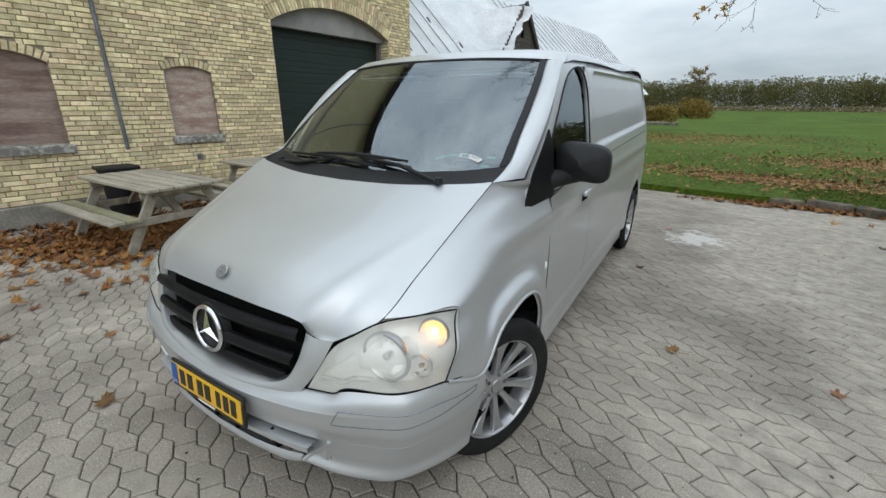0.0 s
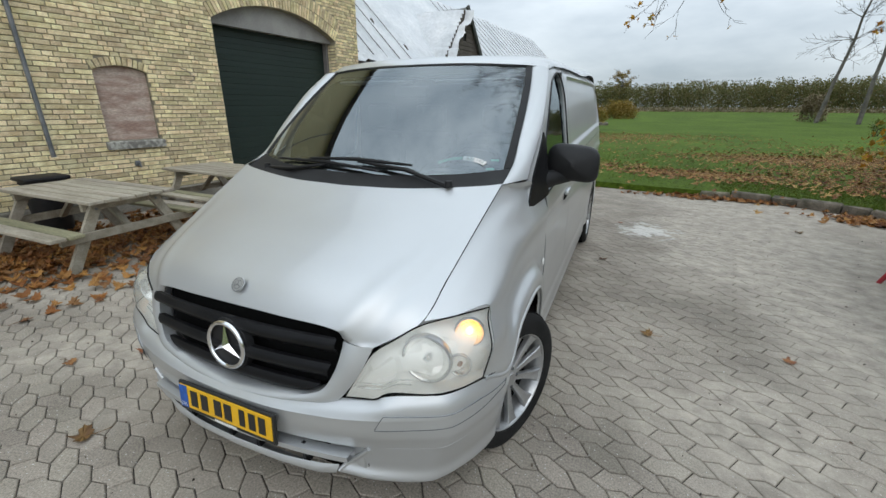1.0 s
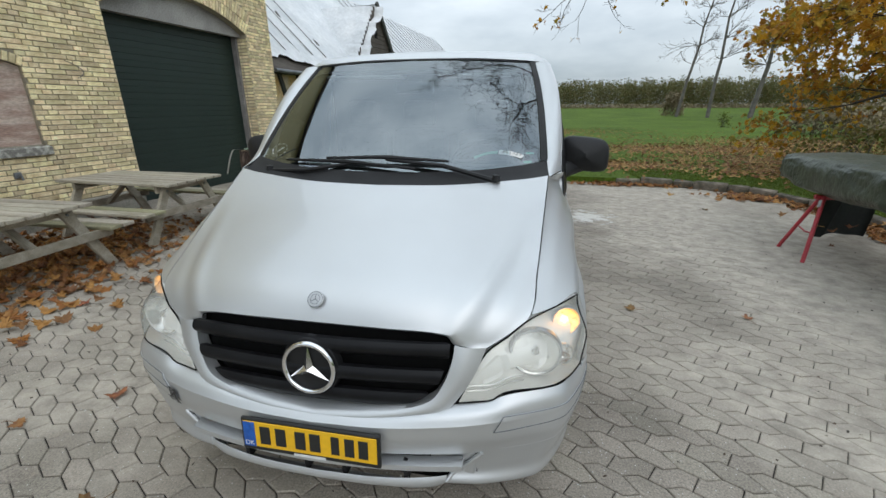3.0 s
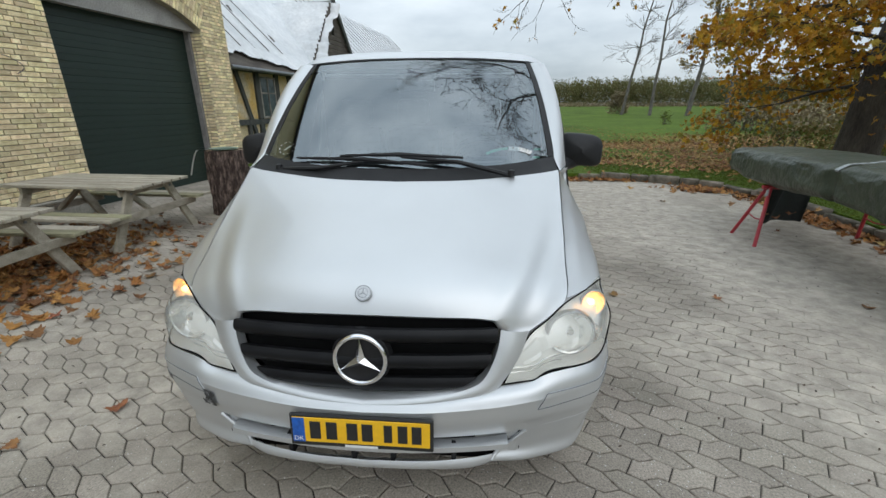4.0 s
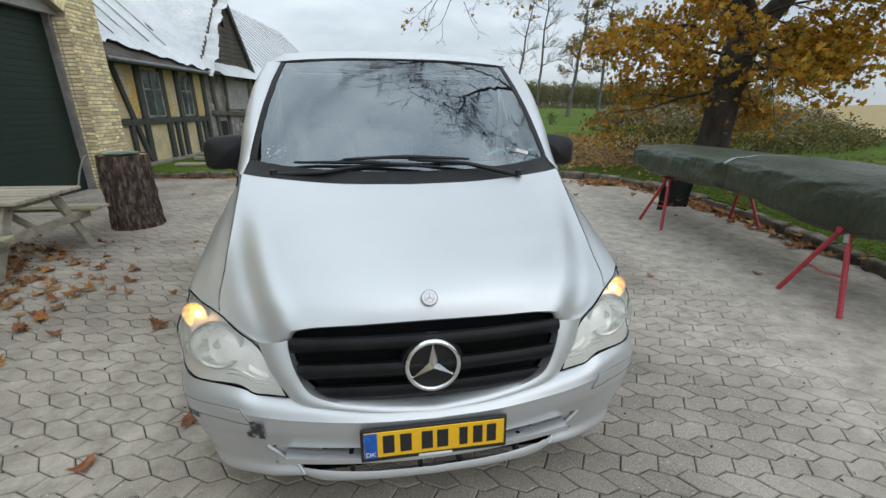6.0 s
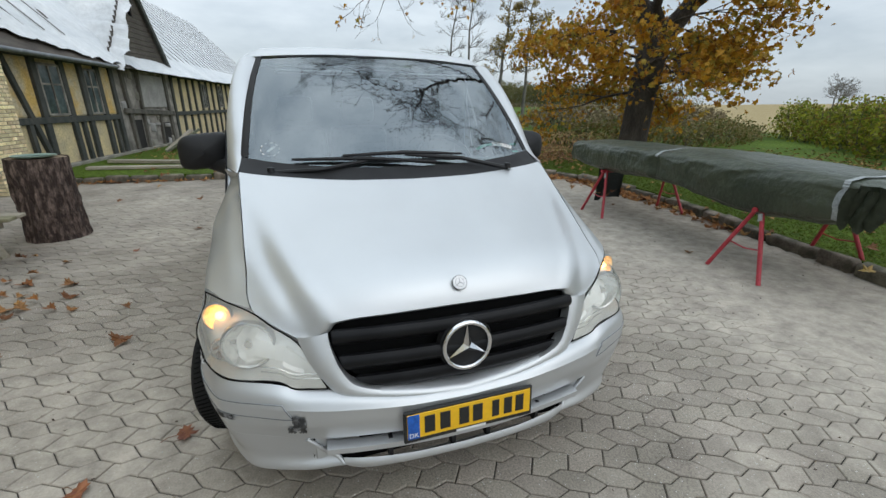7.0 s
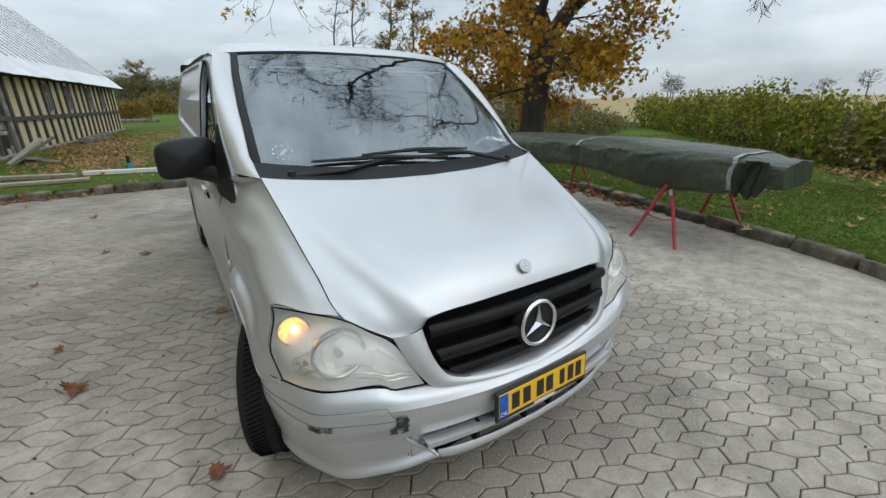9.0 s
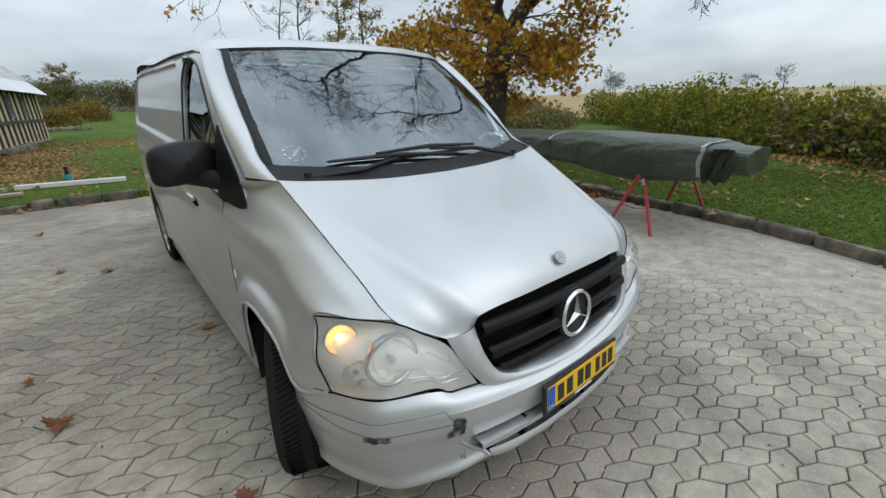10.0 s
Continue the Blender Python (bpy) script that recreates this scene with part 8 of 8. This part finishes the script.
def make_paving():
    pav = thing("pavement", Matrix.Identity(4), "worn grey interlocking concrete paving stones with dust and stains", "paving")
    tagged(pav, kind="structure")
    ma, mb = paver_mesh("paver", hexa), paver_mesh("paver", zed)
    rng = random.Random(14)
    verts, faces = [], []
    single = 0
    sa = [[(*p, -0.03) for p in shrink(q, 0.0026)] + [(*p, -0.004) for p in shrink(q, 0.0026)] + [(*p, 0.0) for p in shrink(q, 0.007)] for q in (hexa, zed)]
    # the same stones with their joints filled by dust
    sd = [[(*p, -0.03) for p in shrink(q, 0.0)] + [(*p, -0.0008) for p in shrink(q, 0.0)] + [(*p, 0.0) for p in shrink(q, 0.004)] for q in (hexa, zed)]
    cells = [(i, j) for i in range(-110, 110) for j in range(-80, 60)]
    mids = np.array([np.array((0.71, -0.275)) + i * V1 + j * V2 + 0.5 * (V1 + PC) for i, j in cells])
    ok = in_yard(mids[:, 0], mids[:, 1]) & (mids[:, 0] > -6.2) & (mids[:, 0] < 6) & (mids[:, 1] > -7.0) & (mids[:, 1] < 9.5)
    inside = {c for c, k in zip(cells, ok) if k}
    for i in range(-110, 110):
        for j in range(-80, 60):
            o = np.array((0.71, -0.275)) + i * V1 + j * V2
            x, y = o + 0.5 * (V1 + PC)
            if (i, j) not in inside:
                continue
            near = (abs(x) < 2.6 and -0.75 < y < 1.0 and (abs(x) > 0.95 or y < 0.05)) and single < 300
            wob = 0.8 * noise.noise((x * 0.7, y * 0.7, 3))
            fill = max(0.95 * ease((x - 2.05 - 0.2 * min(max(y, -1), 1.5) + wob) / 1.2), 0.5 * ease((y - 5.5) / 3.0))
            for k, me in enumerate((ma, mb)):
                dz, tx, ty = rng.uniform(-0.0025, 0.0015), rng.uniform(-0.6, 0.6), rng.uniform(-0.6, 0.6)
                if near and single < 300:
                    shared("paver", me, pav, pose(o[0], o[1], dz, tx * 0.6, ty * 0.6))
                    single += 1
                    continue
                n = len(sa[k]) // 3
                b = len(verts)
                for p, d in zip(sa[k], sd[k]):
                    px, py, pz = (p[c] + (d[c] - p[c]) * fill for c in range(3))
                    verts.append((o[0] + px, o[1] + py, pz + (dz + 0.006 * (tx * p[1] - ty * p[0])) * (1 - 0.85 * fill)))
                for r in range(2):
                    for q in range(n):
                        q2 = (q + 1) % n
                        faces.append((b + r * n + q, b + r * n + q2, b + (r + 1) * n + q2, b + (r + 1) * n + q))
                faces.append(tuple(b + 2 * n + q for q in range(n)))
    me = bpy.data.meshes.new("pavers")
    me.from_pydata(verts, [], faces)
    me.materials.append(M_pavers)
    ob = new("pavers", me)
    ob.parent = pav
    tagged(ob, kind="stuff")


make_paving()


# ---- bricks of the barn ----
def make_bricks():
    rng = random.Random(17)
    pitch, bl, bh = 0.0665, 0.2405, 0.0545
    verts, faces = [], []
    single = 0
    one = {}

    def lay(s0, s1, z0, z1, x1, skew=0.0, m=None):
        b = len(verts)
        d = rng.uniform(-0.003, 0.004)
        for x, g in ((-0.03, 0.0), (x1 + d - 0.003, 0.0), (x1 + d, 0.004)):
            for s, z in ((s0 + g, z0 + g), (s1 - g, z0 + g), (s1 - g, z1 - g), (s0 + g, z1 - g)):
                p = Vector((x, s, z + skew * (s - s0)))
                if m is not None:
                    p = m @ p
                verts.append(tuple(p))
        for r in range(2):
            for q in range(4):
                q2 = (q + 1) % 4
                faces.append((b + 4 * r + q, b + 4 * r + q2, b + 4 * r + 4 + q2, b + 4 * r + 4 + q))
        faces.append((b + 8, b + 9, b + 10, b + 11))

    END = ARCH_E + 0.8
    for row in range(62):
        z0 = 0.31 + pitch * row
        z = z0 + bh / 2
        if z0 > 4.3:
            break
        s = -3.4 + (0.06 if row % 2 else 0.0) + (0.12 if row % 4 > 1 else 0)
        k = row % 2
        while s < END - 0.01:
            ln = (0.228 if (k % 3) else 0.108)
            k += 1
            s1 = min(s + ln, END - 0.002)
            cuts = [(s, s1)]
            for o in OPENINGS:
                ring = 0.135 if o[0] < 1.5 else 0.46
                lo, hi = o[0], o[1]
                if o[2] - 0.09 < z < o[3] + 0.02:
                    cuts = [c for a, b in cuts for c in (((a, min(b, lo)), (max(a, hi), b)) if a < hi and b > lo else ((a, b),)) if c[1] - c[0] > 0.02]
                elif z >= o[3] + 0.02:
                    h = (hi - lo) / 2
                    r = (h * h + o[4] * o[4]) / (2 * o[4])
                    zc = o[3] + o[4] - r
                    R = r + ring
                    if z < zc + R:
                        w = math.sqrt(max(0, R * R - (z - zc) ** 2))
                        w = min(w, max(h, (z - zc) * math.tan(math.asin(h / r))))
                        a0, b0 = (lo + hi) / 2 - w, (lo + hi) / 2 + w
                        cuts = [c for a, b in cuts for c in (((a, min(b, a0)), (max(a, b0), b)) if a < b0 and b > a0 else ((a, b),)) if c[1] - c[0] > 0.03]
            for a, b in cuts:
                full = abs(b - a - 0.228) < 1e-6
                if full and 0.9 < s < 1.95 and z < 2.7 and single < 300 or (full and -0.55 < s < 0.0 and z < 2.4 and single < 300):
                    if not one:
                        bm = bmesh.new()
                        v = [[bm.verts.new((x, y, zz)) for y, zz in ((g, g), (0.228 - g, g), (0.228 - g, bh - g), (g, bh - g))] for x, g in ((-0.03, 0), (-0.003, 0), (0, 0.004))]
                        for r in range(2):
                            for q in range(4):
                                bm.faces.new((v[r][q], v[r][(q + 1) % 4], v[r + 1][(q + 1) % 4], v[r + 1][q]))
                        bm.faces.new(v[2])
                        me = bpy.data.meshes.new("brick")
                        bm.to_mesh(me)
                        bm.free()
                        me.materials.append(M_brick1)
                        one["me"] = me
                    shared("brick", one["me"], barn, pose(rng.uniform(-0.003, 0.004), a, z0 + rng.uniform(-0.002, 0.002), rng.uniform(-0.5, 0.5)))
                    single += 1
                else:
                    lay(a, b, z0 + rng.uniform(-0.002, 0.002), z0 + bh, 0.0, rng.uniform(-0.01, 0.01))
            s += ln + 0.0125
    # bricks on end over the openings
    for (s0, s1, z0, z1, rise), rings in zip(OPENINGS, (1, 1, 2)):
        h = (s1 - s0) / 2
        r = (h * h + rise * rise) / (2 * rise)
        a = math.asin(h / r)
        for q in range(rings):
            rr = r + 0.005 + 0.228 * q
            n = int(2 * a * rr / 0.0685)
            for k in range(n):
                t = -a + 2 * a * (k + 0.5) / n
                m = Matrix.Translation((0.004, (s0 + s1) / 2, z1 + rise - r)) @ Matrix.Rotation(-t, 4, "X")
                lay(-0.028, 0.028, rr, rr + (0.215 if rings > 1 else 0.115), 0.0, 0, m)
    # the jambs of the doorway and the end of the wall
    for row in range(45):
        z0 = 0.02 + pitch * row
        for face in (ARCH_E, ):
            for k in range(2):
                x0 = -0.36 + 0.18 * k
                b = len(verts)
                for y, g in ((face + 0.02, 0), (face - 0.004 + rng.uniform(-0.002, 0.002), 0.003)):
                    for x, z in ((x0 + g, z0 + g), (x0 + 0.168 - g, z0 + g), (x0 + 0.168 - g, z0 + bh - g), (x0 + g, z0 + bh - g)):
                        verts.append((x, y, z))
                for q in range(4):
                    q2 = (q + 1) % 4
                    faces.append((b + q, b + q2, b + 4 + q2, b + 4 + q))
                faces.append((b + 4, b + 5, b + 6, b + 7))
    for row in range(4):
        z0 = 0.02 + pitch * row
        s = ARCH_E + 0.005
        while s < END - 0.05:
            lay(s, min(s + 0.228, END - 0.002), z0, z0 + bh, 0.0)
            s += 0.2405
    me = bpy.data.meshes.new("bricks")
    me.from_pydata(verts, [], faces)
    me.materials.append(M_brick)
    ob = new("bricks", me)
    ob.parent = barn
    tagged(ob, kind="stuff")


make_bricks()
